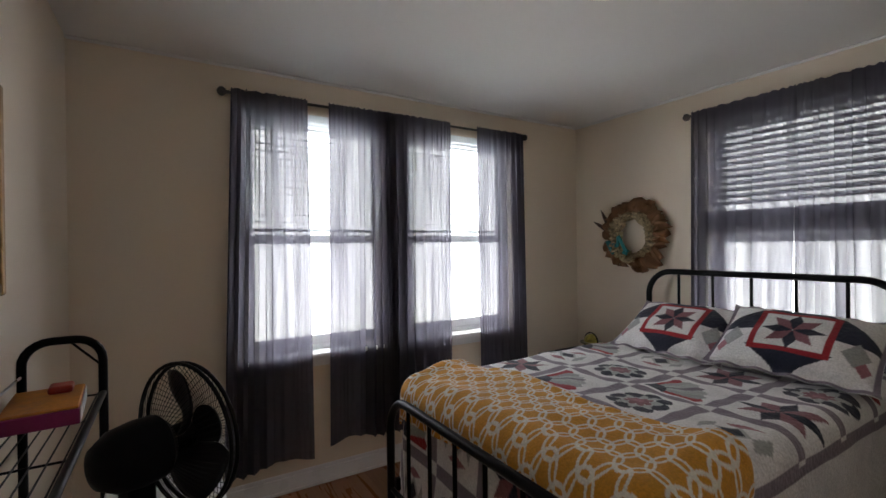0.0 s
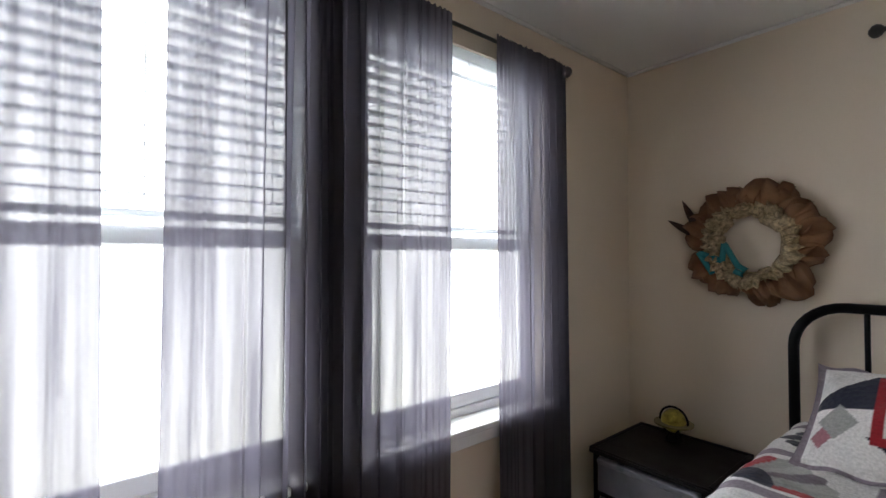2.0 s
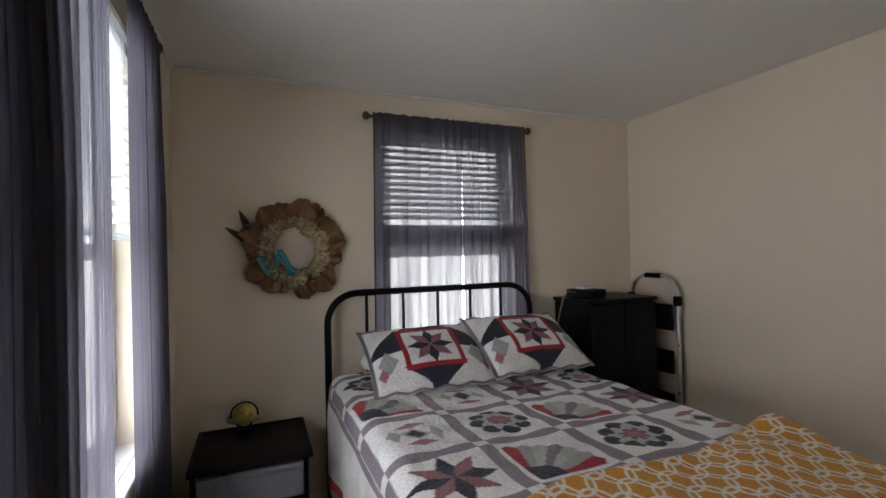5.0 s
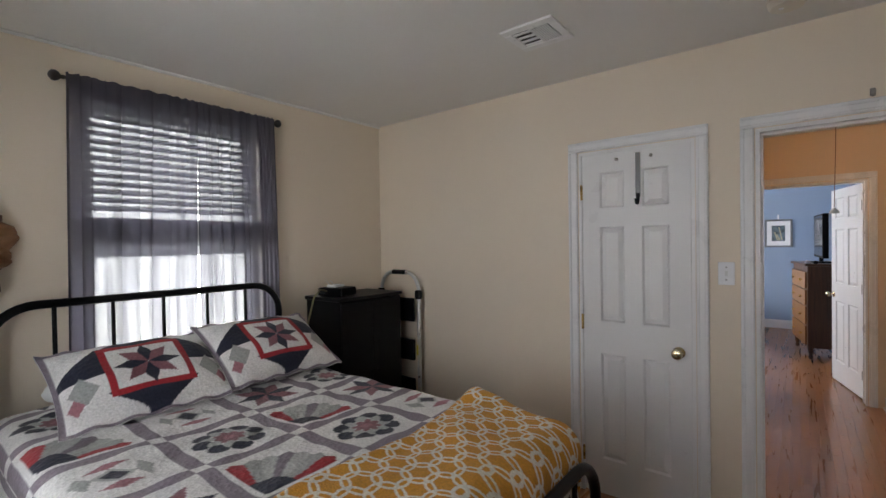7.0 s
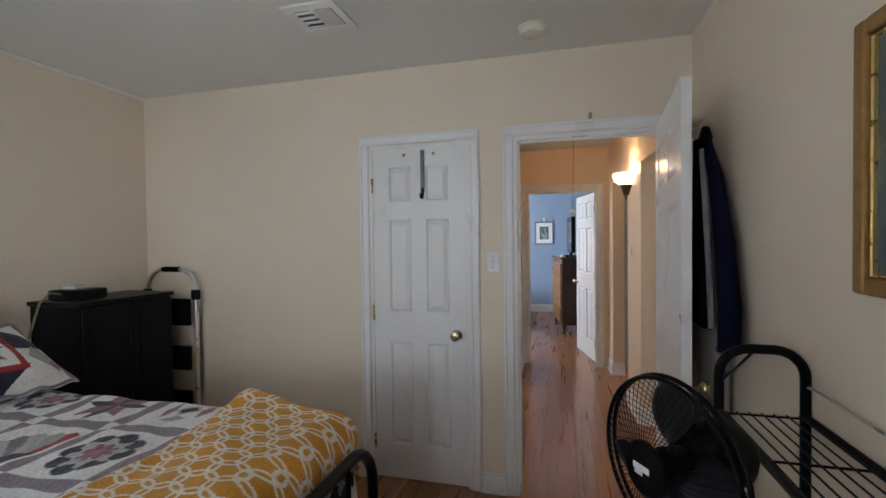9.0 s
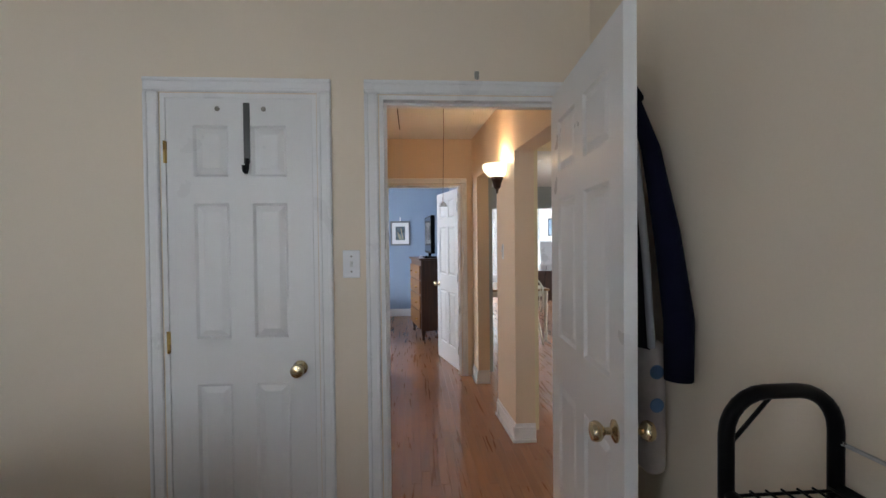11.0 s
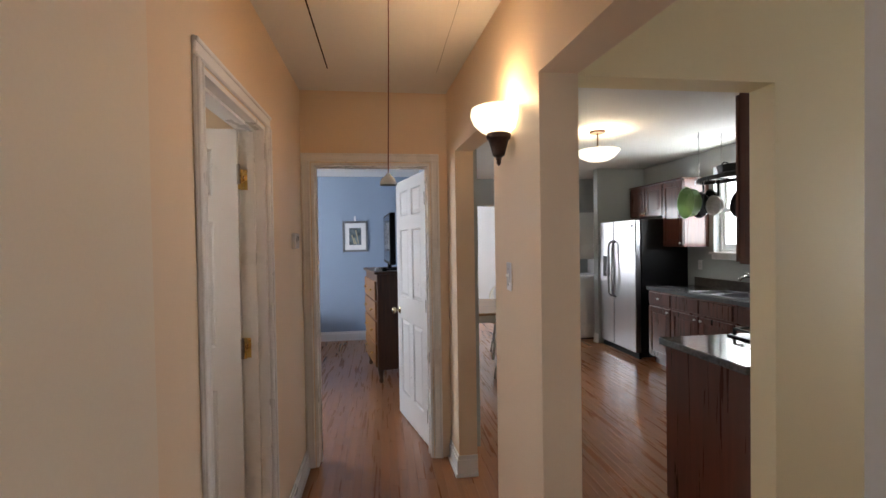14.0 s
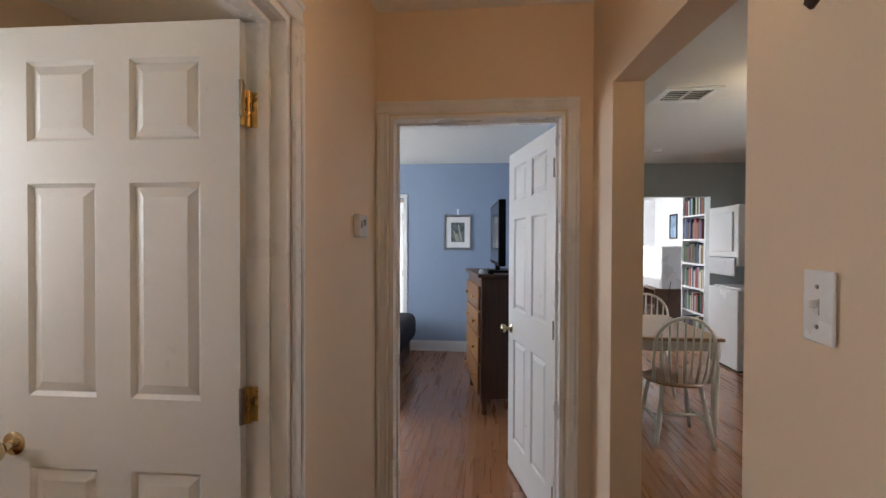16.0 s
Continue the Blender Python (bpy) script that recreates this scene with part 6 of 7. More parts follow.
for y0, y1 in ((SK[0], -3.715), (-3.685, SK[1])):
    for a in ((-3.53, y0, 0.74, -3.13, y1, 0.745), (-3.53, y0, 0.745, -3.525, y1, 0.922), (-3.135, y0, 0.745, -3.13, y1, 0.922), (-3.525, y0, 0.745, -3.135, y0 + 0.005, 0.922), (-3.525, y1 - 0.005, 0.745, -3.135, y1, 0.922)):
        box(bm, *a)
part("bowls", bm, M_STEEL, snk)
bm = B()
for a in ((-3.55, SK[0] - 0.02, -3.53, SK[1] + 0.02), (-3.13, SK[0] - 0.02, -3.11, SK[1] + 0.02), (-3.53, SK[0] - 0.02, -3.13, SK[0]), (-3.53, SK[1], -3.13, SK[1] + 0.02), (-3.53, -3.715, -3.13, -3.685)):
    box(bm, a[0], a[1], 0.9205, a[2], a[3], 0.926, 0.002)
part("rim", bm, M_STEEL, snk)
fc = thing("kitchen_faucet", pose(-3.585, -3.62, 0.92), "chrome single-lever kitchen faucet", "faucet")
M_CHROME = surf("chrome", (0.75, 0.76, 0.77), 0.08, 1.0, var=0.02)
part("body", lathe(B(), [(0.028, 0), (0.026, 0.01), (0.022, 0.015), (0.022, 0.13), (0.018, 0.145)], 18), M_CHROME, fc, "", 40)
part("spout", tube(B(), [(0, 0, 0.11), (0.05, 0, 0.165), (0.13, 0.0, 0.185), (0.19, 0.0, 0.165), (0.20, 0, 0.14)], 0.012, 10), M_CHROME, fc, "", True)
part("lever", tube(B(), [(0, 0, 0.145), (0.02, -0.02, 0.185), (0.10, -0.05, 0.21)], 0.008, 8), M_CHROME, fc, "", True)
sd = thing("soap_dispenser", pose(-3.585, -3.40, 0.92), "small chrome soap dispenser by the sink", "soap dispenser")
part("pump", lathe(B(), [(0.018, 0), (0.016, 0.02), (0.008, 0.03), (0.008, 0.06)], 12), M_CHROME, sd, "", 40)
part("nozzle", tube(B(), [(0, 0, 0.058), (0.05, 0, 0.055)], 0.006, 8), M_CHROME, sd)


def upper_unit(y0, y1, z0, z1, doors, label):
    ob = thing("wall_cabinet", pose(0, 0, 0), label, "cabinet", "kitchen wall cabinets")
    part("carcass", box(B(), KX + 0.003, y0 + 0.001, z0, -3.335, y1 - 0.001, z1), M_CHERRY, ob)
    w = (y1 - y0) / doors
    for i in range(doors):
        a, b = y0 + i * w + 0.01, y0 + (i + 1) * w - 0.01
        cab_door(ob, -3.335, a, b, z0 + 0.01, z1 - 0.02, (b - 0.03 if i % 2 == 0 else a + 0.03, z0 + 0.045))
    part("crown", box(B(), KX + 0.003, y0, z1 + 0.0005, -3.31, y1, z1 + 0.02, 0.004), M_CHERRY, ob)
    return ob


upper_unit(-5.50, -4.76, 1.78, 2.18, 2, "dark cherry wall cabinet over the refrigerator")
upper_unit(-4.76, -4.37, 1.39, 2.18, 1, "dark cherry wall cabinet beside the window")
nu = thing("wall_cabinet", pose(0, 0, 0), "dark cherry wall cabinet beside the opening", "cabinet", "kitchen wall cabinets")
part("carcass", box(B(), -2.35, -1.665, 1.36, -1.675, -1.383, 2.24, 0.002), M_CHERRY, nu)
for a, b in ((-2.34, -2.01), (-2.0, -1.67)):
    cab_door(nu, -1.665, a, b, 1.37, 2.22, None, "door", "y", -1)
# counter run under it, with the cooktop
pn = thing("counter_cabinet", pose(0, 0, 0), "dark cherry counter cabinet with a plain end panel", "cabinet")
bm = box(B(), -2.95, -1.985, 0.095, -1.50, -1.383, 0.879)
box(bm, -2.95, -1.915, 0.0, -1.50, -1.383, 0.095)
part("carcass", bm, M_CHERRY, pn)
part("end_panel", box(B(), -1.4995, -1.99, 0.0, -1.482, -1.383, 0.879, 0.002), M_CHERRY, pn)
for a, b in ((-2.94, -2.46), (-2.45, -1.98), (-1.97, -1.51)):
    cab_door(pn, -1.985, a, b, 0.115, 0.86, (b - 0.03, 0.80), "door", "y", -1)
tagged(new("worktop", mesh_of("worktop", box(B(), -2.97, -2.02, 0.88, -1.455, -1.383, 0.92, 0.008, 2), M_CTOP)), "polished dark countertop reflecting the window", "countertop")
ck = thing("gas_cooktop", pose(-2.23, -1.72, 0.92), "black gas cooktop with cast iron grates", "cooktop")
part("plate", box(B(), -0.38, -0.25, 0.0005, 0.38, 0.25, 0.012, 0.005), M_BLACKM, ck)
for x0 in (-0.355, 0.005):
    bm = B()
    for y in (-0.22, 0.22):
        box(bm, x0, y - 0.006, 0.040, x0 + 0.35, y + 0.006, 0.054, 0.002)
    for x in (x0, x0 + 0.115, x0 + 0.23, x0 + 0.345):
        box(bm, x - 0.006, -0.22, 0.041, x + 0.006, 0.22, 0.0535, 0.002)
    for x, y in ((x0, -0.22), (x0 + 0.345, -0.22), (x0, 0.22), (x0 + 0.345, 0.22)):
        box(bm, x - 0.007, y - 0.007, 0.0122, x + 0.007, y + 0.007, 0.045)
    part("grate", bm, M_IRON, ck)
for x in (-0.18, 0.18):
    for y in (-0.11, 0.11):
        part("burner", lathe(B(), [(0.045, 0.0122), (0.045, 0.022), (0.03, 0.032), (0.01, 0.034)], 18, (x, y, 0)), M_IRON, ck, "", 40)

# refrigerator
fr = thing("refrigerator", pose(-3.29, -5.195, 0), "side-by-side stainless refrigerator with black sides", "refrigerator")
part("case", box(B(), -0.36, -0.455, 0.02, 0.27, 0.455, 1.74, 0.008, 2), M_BLACKM, fr, "glossy black case")
part("kick_plate", box(B(), 0.2705, -0.45, 0.0, 0.30, 0.45, 0.075), M_BLACKP, fr)
for y0, y1 in ((-0.452, -0.075), (-0.067, 0.452)):
    d = part("door", box(B(), 0.272, y0, 0.08, 0.345, y1, 1.735, 0.012, 3), M_STEEL, fr, "stainless steel door")
    yy = y1 - 0.045 if y0 < -0.2 else y0 + 0.045
    part("handle", tube(B(), [(0.345, yy, 0.72), (0.39, yy, 0.76), (0.405, yy, 1.05), (0.39, yy, 1.42), (0.345, yy, 1.47)], 0.014, 10), M_STEEL, d, "long curved bar handle", True)
part("dispenser", box(B(), 0.3455, -0.36, 0.98, 0.3475, -0.18, 1.26, 0.0005), M_BLACKP, fr, "black water dispenser")
part("nameplate", box(B(), 0.3455, 0.36, 1.64, 0.3465, 0.40, 1.67), M_BLACKP, fr)

kwin = sash_window("window_4", pose(KX, KW[0], 0, 0, 0, 90), KW[1] - KW[0], 1.33, 2.30, "bright white kitchen window over the sink", 1.80)
outlet(pose(KX, -4.52, 1.17, 0, 0, -90), "ivory outlet above the counter")

# pot rack
pr = thing("pot_rack", pose(-3.02, -3.22, 2.04), "oval black hanging pot rack on chains", "pot rack")
ov = [(0.20 * math.cos(2 * math.pi * k / 40), 0.46 * math.sin(2 * math.pi * k / 40)) for k in range(40)]
bm = B()
for (x0, y0), (x1, y1) in zip(ov, ov[1:] + ov[:1]):
    q = [bm.verts.new(c) for c in ((x0, y0, -0.018), (x1, y1, -0.018), (x1, y1, 0.018), (x0, y0, 0.018))]
    p = [bm.verts.new(c) for c in ((x0 * 0.965, y0 * 0.985, -0.018), (x1 * 0.965, y1 * 0.985, -0.018), (x1 * 0.965, y1 * 0.985, 0.018), (x0 * 0.965, y0 * 0.985, 0.018))]
    bm.faces.new(q)
    bm.faces.new(p[::-1])
    bm.faces.new((q[3], q[2], p[2], p[3]))
    bm.faces.new((q[0], p[0], p[1], q[1]))
part("hoop", bm, M_BLACKM, pr)
for y in (-0.28, -0.14, 0, 0.14, 0.28):
    xw = 0.195 * math.sqrt(1 - (y / 0.46) ** 2)
    part("cross_bar", box(B(), -xw, y - 0.006, -0.004, xw, y + 0.006, 0.004), M_BLACKM, pr)
for x, y in ((0.12, -0.34), (0.12, 0.34), (-0.12, -0.34), (-0.12, 0.34)):
    bm = B()
    z = 0.02
    k = 0
    while z < H - 2.04 - 0.05:
        c = [(0.006 * math.cos(t), 0, z + 0.016 + 0.016 * math.sin(t)) if k % 2 else (0, 0.006 * math.cos(t), z + 0.016 + 0.016 * math.sin(t)) for t in (2 * math.pi * i / 8 for i in range(8))]
        tube(bm, [(x + a, y + b, d) for a, b, d in c], 0.0018, 4, True)
        z += 0.026
        k += 1
    tagged(part("chain", bm, M_STEEL, pr), kind="stuff")
    part("ceiling_hook", tube(B(), [(x, y, H - 2.04), (x, y, H - 2.04 - 0.03), (x + 0.012, y, H - 2.04 - 0.045), (x, y, H - 2.04 - 0.055)], 0.004, 6), M_STEEL, pr)


def hung_pan(y, x, r, deep, colour, label, tilt, handle=0.16, name="frying_pan", rot=0):
    """A pan hung by its handle; local z up, opening along +x."""
    ob = thing(name, pose(-3.02 + x, -3.22 + y, 2.03, 0, 0, rot), label, "pan")
    cz = -handle - r - 0.03
    m = pose(0, 0, cz, tilt, 90, 0)
    part("bowl", lathe(B(), [(r * 0.72, 0), (r * 0.86, deep * 0.2), (r, deep), (r * 1.03, deep), (r * 0.97, deep * 0.97), (r * 0.82, deep * 0.25), (r * 0.6, 0.006)], 26, m=m), colour, ob, "", 40)
    if handle > 0.05:
        part("handle", box(B(), 0.0, -0.011, cz + r, 0.012, 0.011, -0.02, 0.003), M_BLACKP, ob)
    part("hook", tube(B(), [(0.006, 0, -0.03), (0.006, 0, 0.0), (-0.004, 0, 0.022), (-0.012, 0, 0.012)], 0.0025, 6), M_STEEL, ob)
    return ob


M_GREENP = surf("green_enamel", (0.27, 0.46, 0.22), 0.25, var=0.1)
M_CREAMP = surf("speckled_enamel", (0.42, 0.42, 0.41), 0.35, var=0.15, scale=40)
hung_pan(-0.36, 0.14, 0.150, 0.10, M_GREENP, "green enamel colander hanging from the rack", 8, 0.015, "colander")
hung_pan(-0.40, 0.02, 0.125, 0.05, M_BLACKM, "black frying pan hanging behind the colander", 0, 0.06)
hung_pan(-0.24, 0.02, 0.115, 0.06, M_BLACKM, "small black pan hanging from the rack", 10, 0.05)
hung_pan(-0.03, 0.16, 0.088, 0.06, M_CREAMP, "small grey enamel saucepan with black handle", 0, 0.13, "saucepan")
hung_pan(0.15, 0.10, 0.105, 0.035, M_BLACKM, "black skillet hanging from the rack", 12, 0.12)
hung_pan(0.38, 0.06, 0.10, 0.04, M_BLACKM, "dark pan hanging at the rack's end", 70, 0.15)
hung_pan(0.30, -0.06, 0.07, 0.05, M_STEEL, "small steel pot hanging from the rack", 0, 0.14, "saucepan")
gr = thing("box_grater", pose(-2.90, -3.0, 2.02), "steel box grater hanging from the rack", "grater")
bm = B()
a = [bm.verts.new((x * 0.055, y * 0.04, -0.22)) for x, y in ((-1, -1), (1, -1), (1, 1), (-1, 1))]
b = [bm.verts.new((x * 0.04, y * 0.028, -0.03)) for x, y in ((-1, -1), (1, -1), (1, 1), (-1, 1))]
for i in range(4):
    bm.faces.new((a[i], a[(i + 1) % 4], b[(i + 1) % 4], b[i]))
bm.faces.new(b)
part("body", bm, surf("brassy_steel", (0.60, 0.45, 0.20), 0.3, 0.9, var=0.3, scale=60), gr)
part("handle", tube(B(), [(-0.03, 0, -0.03), (-0.03, 0, 0.0), (0.03, 0, 0.0), (0.03, 0, -0.03)], 0.006, 8), M_BLACKP, gr)
tray = thing("round_roaster", pose(-3.02, -3.18, 2.06), "round black roasting pan on top of the rack", "pan")
part("pan", lathe(B(), [(0.15, 0.0), (0.17, 0.01), (0.185, 0.075), (0.192, 0.075), (0.176, 0.012), (0.14, 0.006)], 28), M_BLACKM, tray, "", 40)
for s in (-1, 1):
    part("handle", tube(B(), [(0.05 * math.cos(radians(q)), s * (0.185 + 0.0 * q), 0.07 + 0.06 * math.sin(radians(q))) for q in range(0, 181, 20)], 0.006, 8), M_BLACKM, tray, "", True)
kl = thing("ceiling_lamp", pose(-1.885, -3.59, H), "lit alabaster bowl ceiling lamp in the kitchen", "ceiling light")
part("canopy", lathe(B(), [(0.07, -0.02), (0.075, -0.0005)], 24), M_BRONZE, kl)
part("stem", tube(B(), [(0, 0, -0.02), (0, 0, -0.29)], 0.008, 8), M_BRONZE, kl)
bm = B()
prof = [(0.010, -0.29), (0.09, -0.275), (0.15, -0.245), (0.185, -0.205), (0.20, -0.185), (0.192, -0.183), (0.175, -0.205), (0.14, -0.238), (0.08, -0.265), (0.012, -0.278)]
rings = [[bm.verts.new((r * math.cos(2 * math.pi * k / 32), r * math.sin(2 * math.pi * k / 32), z)) for k in range(32)] for r, z in prof]
for a, b in zip(rings, rings[1:]):
    for k in range(32):
        bm.faces.new((a[k], a[(k + 1) % 32], b[(k + 1) % 32], b[k]))
part("bowl", bm, glow("lit_alabaster_kitchen", (1.0, 0.86, 0.62), 2.0), kl, "glowing alabaster glass bowl", True)

# laundry stack beyond the refrigerator
ws = thing("washing_machine", pose(-2.98, -6.28, 0), "white washing machine in the laundry corner", "washing machine")
part("cabinet", box(B(), -0.34, -0.34, 0.02, 0.34, 0.34, 0.93, 0.012, 2), M_WHITEAPP, ws)
part("lid", box(B(), -0.30, -0.28, 0.9305, 0.30, 0.32, 0.95, 0.006), M_WHITEAPP, ws)
part("plinth", box(B(), -0.33, -0.33, 0, 0.33, 0.33, 0.02), M_BLACKP, ws)
dy = thing("tumble_dryer", pose(-2.98, -6.28, 1.20), "white stacked tumble dryer over the washer", "dryer")
part("cabinet", box(B(), -0.34, -0.34, 0.0, 0.34, 0.34, 0.70, 0.015, 2), M_WHITEAPP, dy)
part("support", box(B(), -0.34, -0.34, -0.25, -0.24, 0.34, -0.001), M_WHITEAPP, dy)
part("control_panel", box(B(), 0.3405, -0.30, -0.12, 0.36, 0.30, 0.10, 0.01), surf("grey_panel", (0.45, 0.46, 0.48), 0.3), dy)
part("door", box(B(), 0.3405, -0.24, 0.16, 0.358, 0.24, 0.62, 0.02, 2), M_WHITEAPP, dy)
structure("wall_laundry", box(B(), -3.65, -5.80, 0, -2.93, -5.68, H), M_GREY, "grey wall end between refrigerator and laundry")
base_run("baseboard_laundry", "y", -2.93, 1, -5.80, -5.68, h=0.13)

# ---- dining room and beyond ----
M_CREAMW = surf("cream_painted_wood", (0.80, 0.77, 0.68), 0.4, var=0.06, scale=10)
M_SEAT = wood("honey_wood", (0.22, 0.11, 0.045), (0.44, 0.27, 0.13), 0.35, 1.0, 0)
tb = thing("dining_table", pose(-1.15, -4.66, 0), "dining table with honey wood top and cream legs", "table")
part("tabletop", box(B(), -0.45, -0.56, 0.725, 0.45, 0.56, 0.752, 0.008, 2), M_SEAT, tb)
bm = B()
for a in ((-0.38, -0.49, 0.38, -0.47), (-0.38, 0.47, 0.38, 0.49), (-0.38, -0.47, -0.36, 0.47), (0.36, -0.47, 0.38, 0.47)):
    box(bm, a[0], a[1], 0.64, a[2], a[3], 0.7245)
part("apron", bm, M_CREAMW, tb)
for x in (-0.40, 0.40):
    for y in (-0.51, 0.51):
        part("leg", lathe(B(), [(0.018, 0), (0.024, 0.03), (0.018, 0.06), (0.030, 0.12), (0.024, 0.16), (0.026, 0.40), (0.036, 0.52), (0.022, 0.56), (0.034, 0.60), (0.034, 0.7245)], 14, (x, y, 0)), M_CREAMW, tb, "", 40)


def windsor(m, label):
    """Bow-back chair; local -y is the way the sitter faces."""
    ob = thing("dining_chair", m, label, "chair", "chairs round the dining table")
    part("seat", lathe(B(), [(0.18, 0.425), (0.212, 0.432), (0.222, 0.445), (0.212, 0.457), (0.12, 0.450), (0.01, 0.448)], 28, m=Matrix.Diagonal((1.0, 0.95, 1, 1))), M_SEAT, ob, "honey wood saddle seat", 40)
    for sx in (-1, 1):
        for sy in (-1, 1):
            part("leg", tube(B(), [(sx * 0.20, sy * 0.20, 0), (sx * 0.192, sy * 0.19, 0.05), (sx * 0.165, sy * 0.165, 0.20), (sx * 0.15, sy * 0.15, 0.30), (sx * 0.13, sy * 0.13, 0.435)], [0.011, 0.017, 0.020, 0.014, 0.016], 10), M_CREAMW, ob, "", True)
        part("stretcher", tube(B(), [(sx * 0.172, -0.172, 0.17), (sx * 0.172, 0, 0.17), (sx * 0.172, 0.172, 0.17)], [0.009, 0.014, 0.009], 8), M_CREAMW, ob, "", True)
    part("stretcher", tube(B(), [(-0.172, 0, 0.17), (0, 0, 0.17), (0.172, 0, 0.17)], [0.009, 0.014, 0.009], 8), M_CREAMW, ob, "", True)
    bow = [(-0.19, 0.13, 0.45), (-0.205, 0.16, 0.60)] + [(-0.205 * math.cos(radians(q)), 0.18 + 0.03 * math.sin(radians(q)), 0.72 + 0.21 * math.sin(radians(q))) for q in range(0, 181, 12)] + [(0.205, 0.16, 0.60), (0.19, 0.13, 0.45)]
    part("bow", tube(B(), bow, 0.0125, 10), M_CREAMW, ob, "", True)
    for i in range(7):
        u = (i - 3) / 3.6
        top = 0.72 + 0.21 * math.sqrt(max(0, 1 - u * u))
        part("spindle", tube(B(), [(u * 0.15, 0.165, 0.45), (u * 0.185, 0.175, 0.58), (u * 0.20, 0.20, top)], [0.007, 0.013 if i % 2 else 0.009, 0.006], 8), M_CREAMW, ob, "", True)
    return ob


ch = windsor(pose(-1.25, -4.13, 0), "cream bow-back chair with honey wood seat")
copy_thing(ch, pose(-1.45, -5.25, 0, 0, 0, 170))
copy_thing(ch, pose(-0.66, -4.75, 0, 0, 0, -85))
dv = thing("ceiling_vent", pose(-1.24, -3.97, H), "white ceiling air vent in the dining room", "air vent")
bm = B()
for a in ((-0.19, -0.17, 0.19, -0.12), (-0.19, 0.12, 0.19, 0.17), (-0.19, -0.12, -0.14, 0.12), (0.14, -0.12, 0.19, 0.12), (-0.008, -0.12, 0.008, 0.12)):
    box(bm, a[0], a[1], -0.012, a[2], a[3], -0.0005, 0.003)
part("frame", bm, M_TRIM, dv)
# same dark plate in place of the shaded duct
part("backing", box(B(), -0.14, -0.12, -0.003, 0.14, 0.12, -0.001), bpy.data.materials["vent_shade"], dv, "dark plate behind the slats for the duct's shade")
for i in range(6):
    y = -0.105 + i * 0.040
    part("slat", box(B(), -0.14, y, -0.007, 0.14, y + 0.006, -0.004), M_TRIM, dv)
da = thing("smoke_alarm", pose(-1.75, -5.9, H), "small round white smoke alarm in the dining room", "smoke alarm")
part("body", lathe(B(), [(0.03, -0.035), (0.055, -0.03), (0.06, -0.0005)], 20), M_PLATE, da, "", 40)

rgb = random.Random(11)
BOOKC = [surf("book_%s" % n, c, 0.6, var=0.1) for n, c in (("navy", (0.03, 0.05, 0.12)), ("red", (0.25, 0.03, 0.03)), ("cream", (0.55, 0.5, 0.4)), ("green", (0.04, 0.12, 0.07)), ("black", (0.02, 0.02, 0.025)), ("grey", (0.25, 0.26, 0.28)), ("brown", (0.16, 0.08, 0.04)))]


def bookcase(x, y, rz, w, h, label, shelves=6, d=0.26):
    """Local x along the shelf, +y towards the reader."""
    ob = thing("bookcase", pose(x, y, 0, 0, 0, rz), label, "bookcase")
    for sx in (-1, 1):
        part("side", box(B(), sx * w / 2 - 0.011, -d / 2, 0, sx * w / 2 + 0.011, d / 2, h), M_WHITEAPP, ob)
    part("back", box(B(), -w / 2 + 0.0115, -d / 2, 0.0, w / 2 - 0.0115, -d / 2 + 0.008, h), M_WHITEAPP, ob)
    for i in range(shelves + 1):
        z = 0.06 + (h - 0.09) * i / shelves
        part("shelf", box(B(), -w / 2 + 0.0115, -d / 2 + 0.0085, z, w / 2 - 0.0115, d / 2, z + 0.022), M_WHITEAPP, ob)
    for i in range(shelves):
        z = 0.0823 + (h - 0.09) * i / shelves
        room = (h - 0.09) / shelves - 0.03
        at = -w / 2 + 0.02
        while at < w / 2 - 0.06:
            if rgb.random() < 0.06:
                at += 0.06
                continue
            t, hh, dd = rgb.uniform(0.018, 0.045), room * rgb.uniform(0.68, 0.97), rgb.uniform(0.14, 0.2)
            if at + t > w / 2 - 0.015:
                break
            bk = new("book", mesh_of("book", box(B(), 0, 0, 0, t - 0.001, dd, hh, 0.002), rgb.choice(BOOKC)))
            bk.matrix_world = pose(x, y, 0, 0, 0, rz) @ pose(at, d / 2 - 0.02 - dd, z)
            tagged(bk, "upright book on a white bookcase shelf", "book", "books in the bookcases")
            at += t
    return ob


bookcase(-3.023, -7.67, -90, 0.74, 2.25, "tall white bookcase full of books near the opening", d=0.245)
bookcase(-3.023, -10.395, -90, 0.93, 2.33, "tall white bookcase full of books in the far corner", 7, d=0.245)
cn = thing("media_console", pose(-2.835, -8.93, 0, 0, 0, -90), "dark brown media console in the far room", "console")
M_CONS = wood("dark_walnut", (0.03, 0.014, 0.009), (0.10, 0.045, 0.025), 0.35, 1.0, 0)
for a in ((-0.55, -0.22, 0.0, -0.525, 0.22, 0.68), (0.525, -0.22, 0.0, 0.55, 0.22, 0.68), (-0.012, -0.22, 0.0, 0.012, 0.22, 0.68), (-0.525, -0.22, 0.04, -0.012, 0.22, 0.06), (0.012, -0.22, 0.04, 0.525, 0.22, 0.06), (-0.525, -0.22, 0.36, -0.012, 0.22, 0.38), (0.012, -0.22, 0.36, 0.525, 0.22, 0.38), (-0.525, -0.22, 0.06, 0.525, -0.21, 0.68)):
    part("panel", box(B(), *a), M_CONS, cn)
part("top", box(B(), -0.57, -0.23, 0.6805, 0.57, 0.23, 0.71, 0.004), M_CONS, cn)
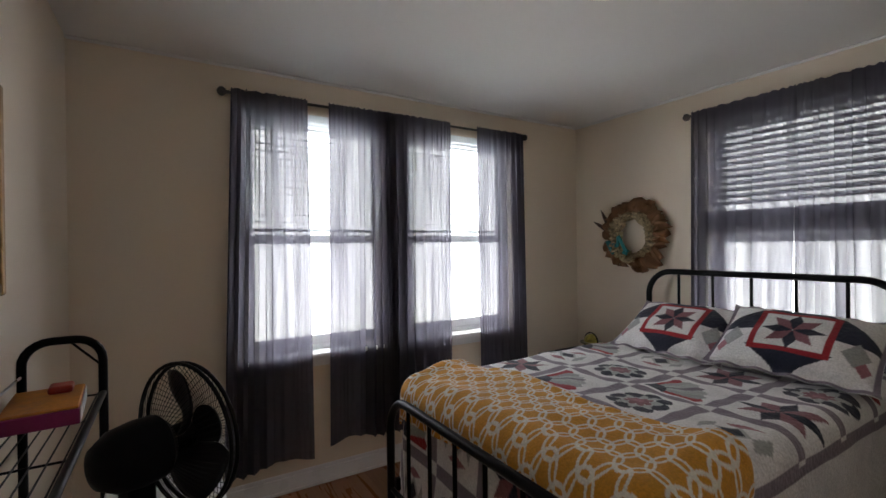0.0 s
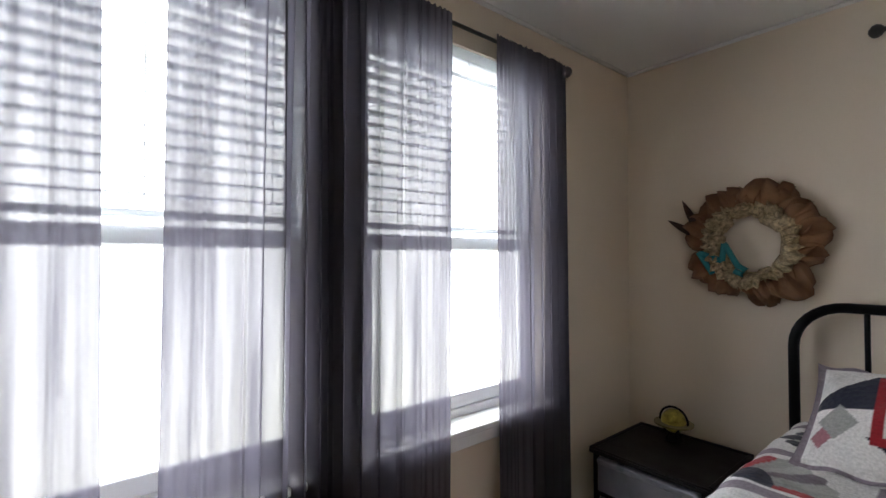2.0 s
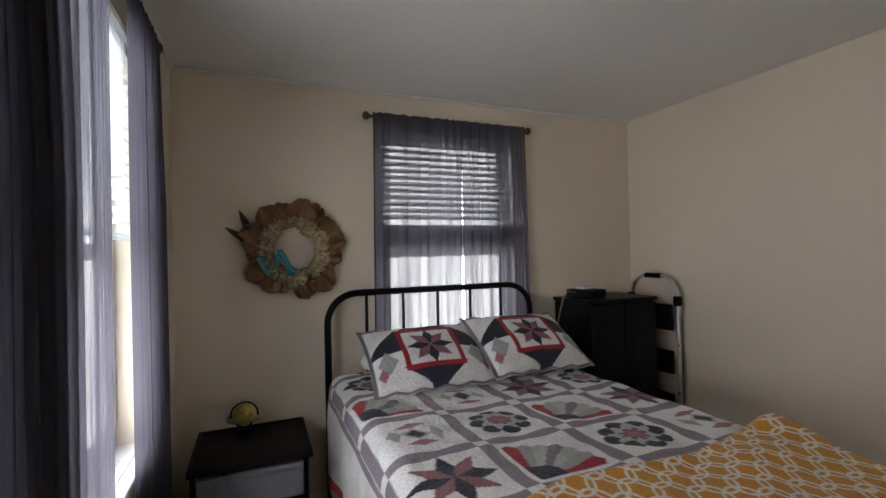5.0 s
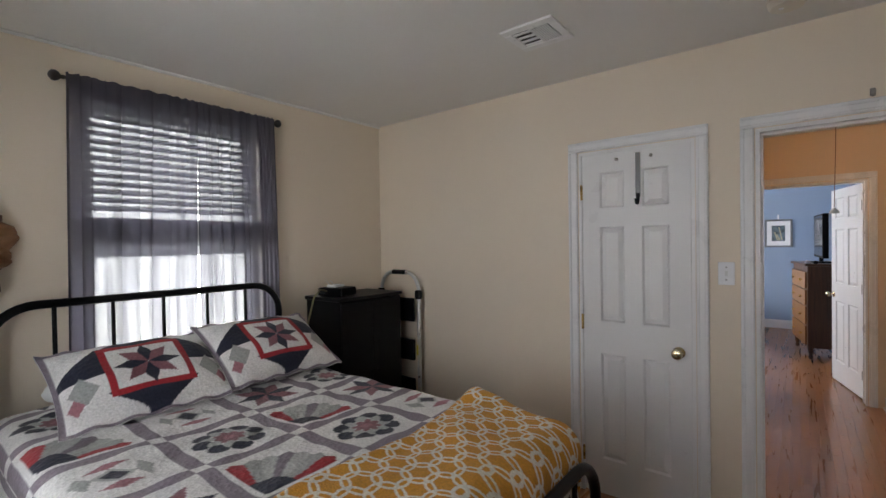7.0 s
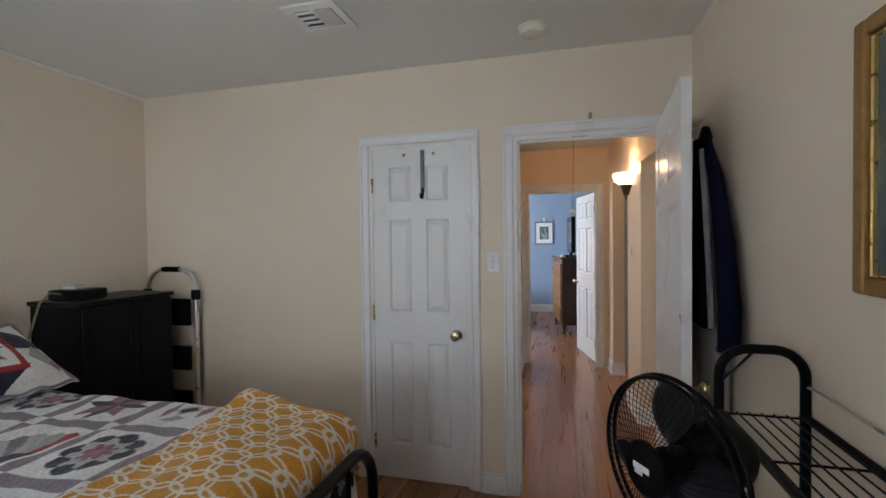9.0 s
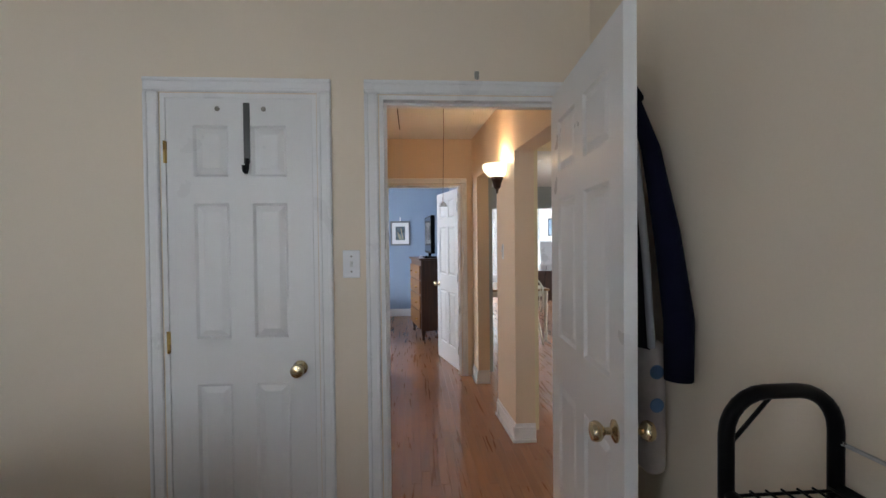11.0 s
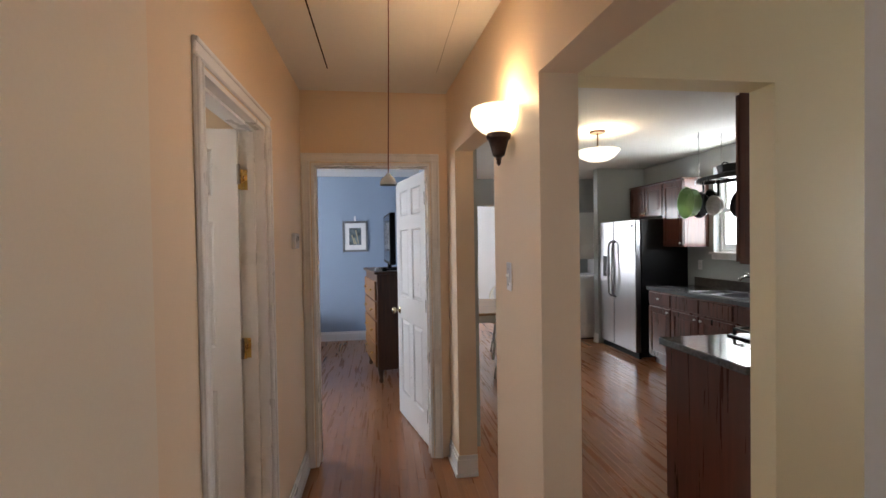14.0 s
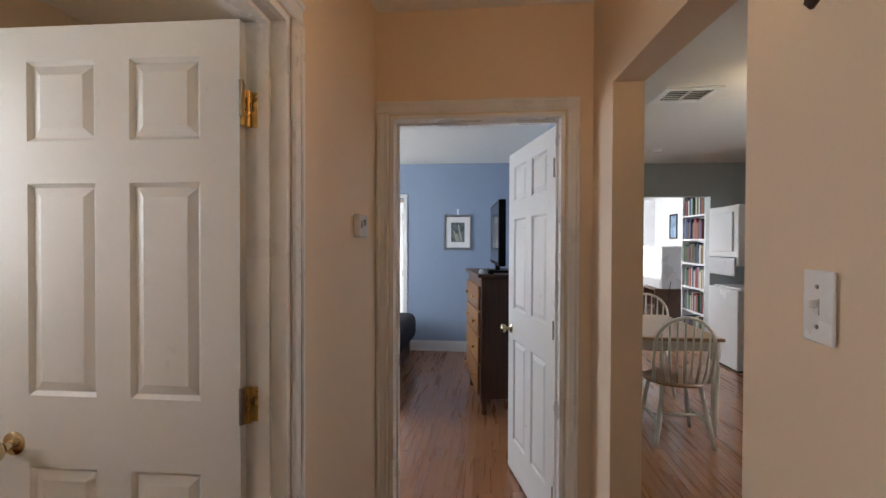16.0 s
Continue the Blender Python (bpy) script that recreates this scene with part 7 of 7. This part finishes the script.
part("drawer", box(B(), -0.50, 0.2005, 0.08, -0.03, 0.222, 0.34, 0.004), M_CONS, cn)
ot = thing("television", pose(-2.86, -8.74, 0.71, 0, 0, -88), "boxy silver television on the media console", "television")
M_SILV = surf("silver_plastic", (0.55, 0.56, 0.58), 0.3, 0.1, var=0.04)
part("case", box(B(), -0.46, -0.20, 0.0, 0.46, 0.20, 0.70, 0.02, 2), M_SILV, ot)
# the pale base colour stands in for window light mirrored on the screen
part("screen", box(B(), -0.40, 0.2005, 0.20, 0.40, 0.206, 0.65, 0.004), surf("screen_with_reflection", (0.35, 0.37, 0.40), 0.12, var=0.03), ot, "screen with a pale reflection put into its colour")
part("speaker_bar", box(B(), -0.43, 0.2005, 0.03, 0.43, 0.212, 0.15, 0.004), surf("grey_grille", (0.35, 0.35, 0.36), 0.5), ot)
part("cable", tube(B(), [(-0.40, 0.0, 0.3), (-0.46, 0.05, 0.1), (-0.50, 0.1, -0.1), (-0.52, 0.14, -0.45)], 0.006, 6), M_BLACKP, ot, "", True)
fq = thing("framed_photo", pose(-3.15, -8.99, 1.76, 0, 0, -90), "small framed landscape on the white far wall", "picture")
for n, a in (("frame_side", (-0.16, -0.22, -0.135, 0.22)), ("frame_side", (0.135, -0.22, 0.16, 0.22)), ("frame_rail", (-0.1345, -0.22, 0.1345, -0.195)), ("frame_rail", (-0.1345, 0.195, 0.1345, 0.22))):
    part(n, box(B(), a[0], 0.0005, a[1], a[2], 0.02, a[3], 0.004), M_BLACKP, fq)
part("image", box(B(), -0.1345, 0.0005, -0.1945, 0.1345, 0.008, 0.1945), surf("landscape_image", (0.18, 0.28, 0.40), 0.5, var=0.8, scale=8), fq)
sash_window("window_5", pose(-1.30, -10.88, 0, 0, 0, 180), 0.78, 0.45, 2.05, "bright window in the far room", 1.25)

# ---- floor boards ----
BW = 0.0575
rgf = random.Random(21)
floor_ob = structure("floor", box(B(), -4.22, -11.0, -0.0215, 3.2, 3.45, -0.012), M_SUB, "worn oak strip floor with reddish brown boards", "floor")
M_BOARDJ = wood("oak_strip_floor_far", (0.175, 0.066, 0.027), (0.345, 0.150, 0.062), 0.27, 1.0, 1, 2.2, 0.25, 0.0)
nt = M_BOARDJ.node_tree
_geo = nt.nodes.new("ShaderNodeNewGeometry")
for n in list(nt.nodes):
    if n.type == "OBJECT_INFO":
        for l in list(n.outputs["Random"].links):
            nt.links.new(_geo.outputs["Random Per Island"], l.to_socket)
for n in nt.nodes:
    if n.type == "MATH" and n.inputs[1].default_value == 0.0:
        n.inputs[1].default_value = 0.30
    if n.type == "VALTORGB":
        n.color_ramp.elements[1].position = 0.955


def board_mesh(bm, x0, y0, x1, y1):
    g, e = 0.0003, 0.0009
    z0, z1 = -0.0118, 0.0
    v = [bm.verts.new(c) for c in ((x0 + g, y0 + g, z0), (x1 - g, y0 + g, z0), (x1 - g, y1 - g, z0), (x0 + g, y1 - g, z0), (x0 + g, y0 + g, z1 - e * 0.6), (x1 - g, y0 + g, z1 - e * 0.6), (x1 - g, y1 - g, z1 - e * 0.6), (x0 + g, y1 - g, z1 - e * 0.6), (x0 + g + e, y0 + g + e, z1), (x1 - g - e, y0 + g + e, z1), (x1 - g - e, y1 - g - e, z1), (x0 + g + e, y1 - g - e, z1))]
    for q in ((3, 2, 1, 0), (0, 1, 5, 4), (1, 2, 6, 5), (2, 3, 7, 6), (3, 0, 4, 7), (4, 5, 9, 8), (5, 6, 10, 9), (6, 7, 11, 10), (7, 4, 8, 11), (8, 9, 10, 11)):
        bm.faces.new([v[i] for i in q])


lengths = (0.45, 0.62, 0.80, 1.05)
shared = {}
for L in lengths:
    bm = B()
    board_mesh(bm, 0, 0, BW, L)
    shared[L] = mesh_of("board", bm, M_FLOOR, recalc=False)
far = B()
count = 0
i = 0
x = -4.20
while x < 3.15:
    y = -10.95 - rgf.uniform(0, 0.9)
    while y < 3.40:
        L = rgf.choice(lengths)
        near = -0.75 < x < 0.95 and -3.3 < y < 0.9
        ya, yb = max(y, -10.98), min(y + L, 3.44)
        if near and ya == y and yb == y + L and count < 300:
            o = part("board", shared[L], None, floor_ob)
            o.location = (x, y, 0)
            count += 1
        elif yb - ya > 0.03:
            board_mesh(far, x, ya, x + BW, yb)
        y += L
    x += BW
me = bpy.data.meshes.new("board_field")
far.to_mesh(me)
far.free()
me.materials.append(M_BOARDJ)
fo = new("board_field", me)
fo.parent = floor_ob
tagged(fo, "oak strip boards of the further rooms", kind="stuff")
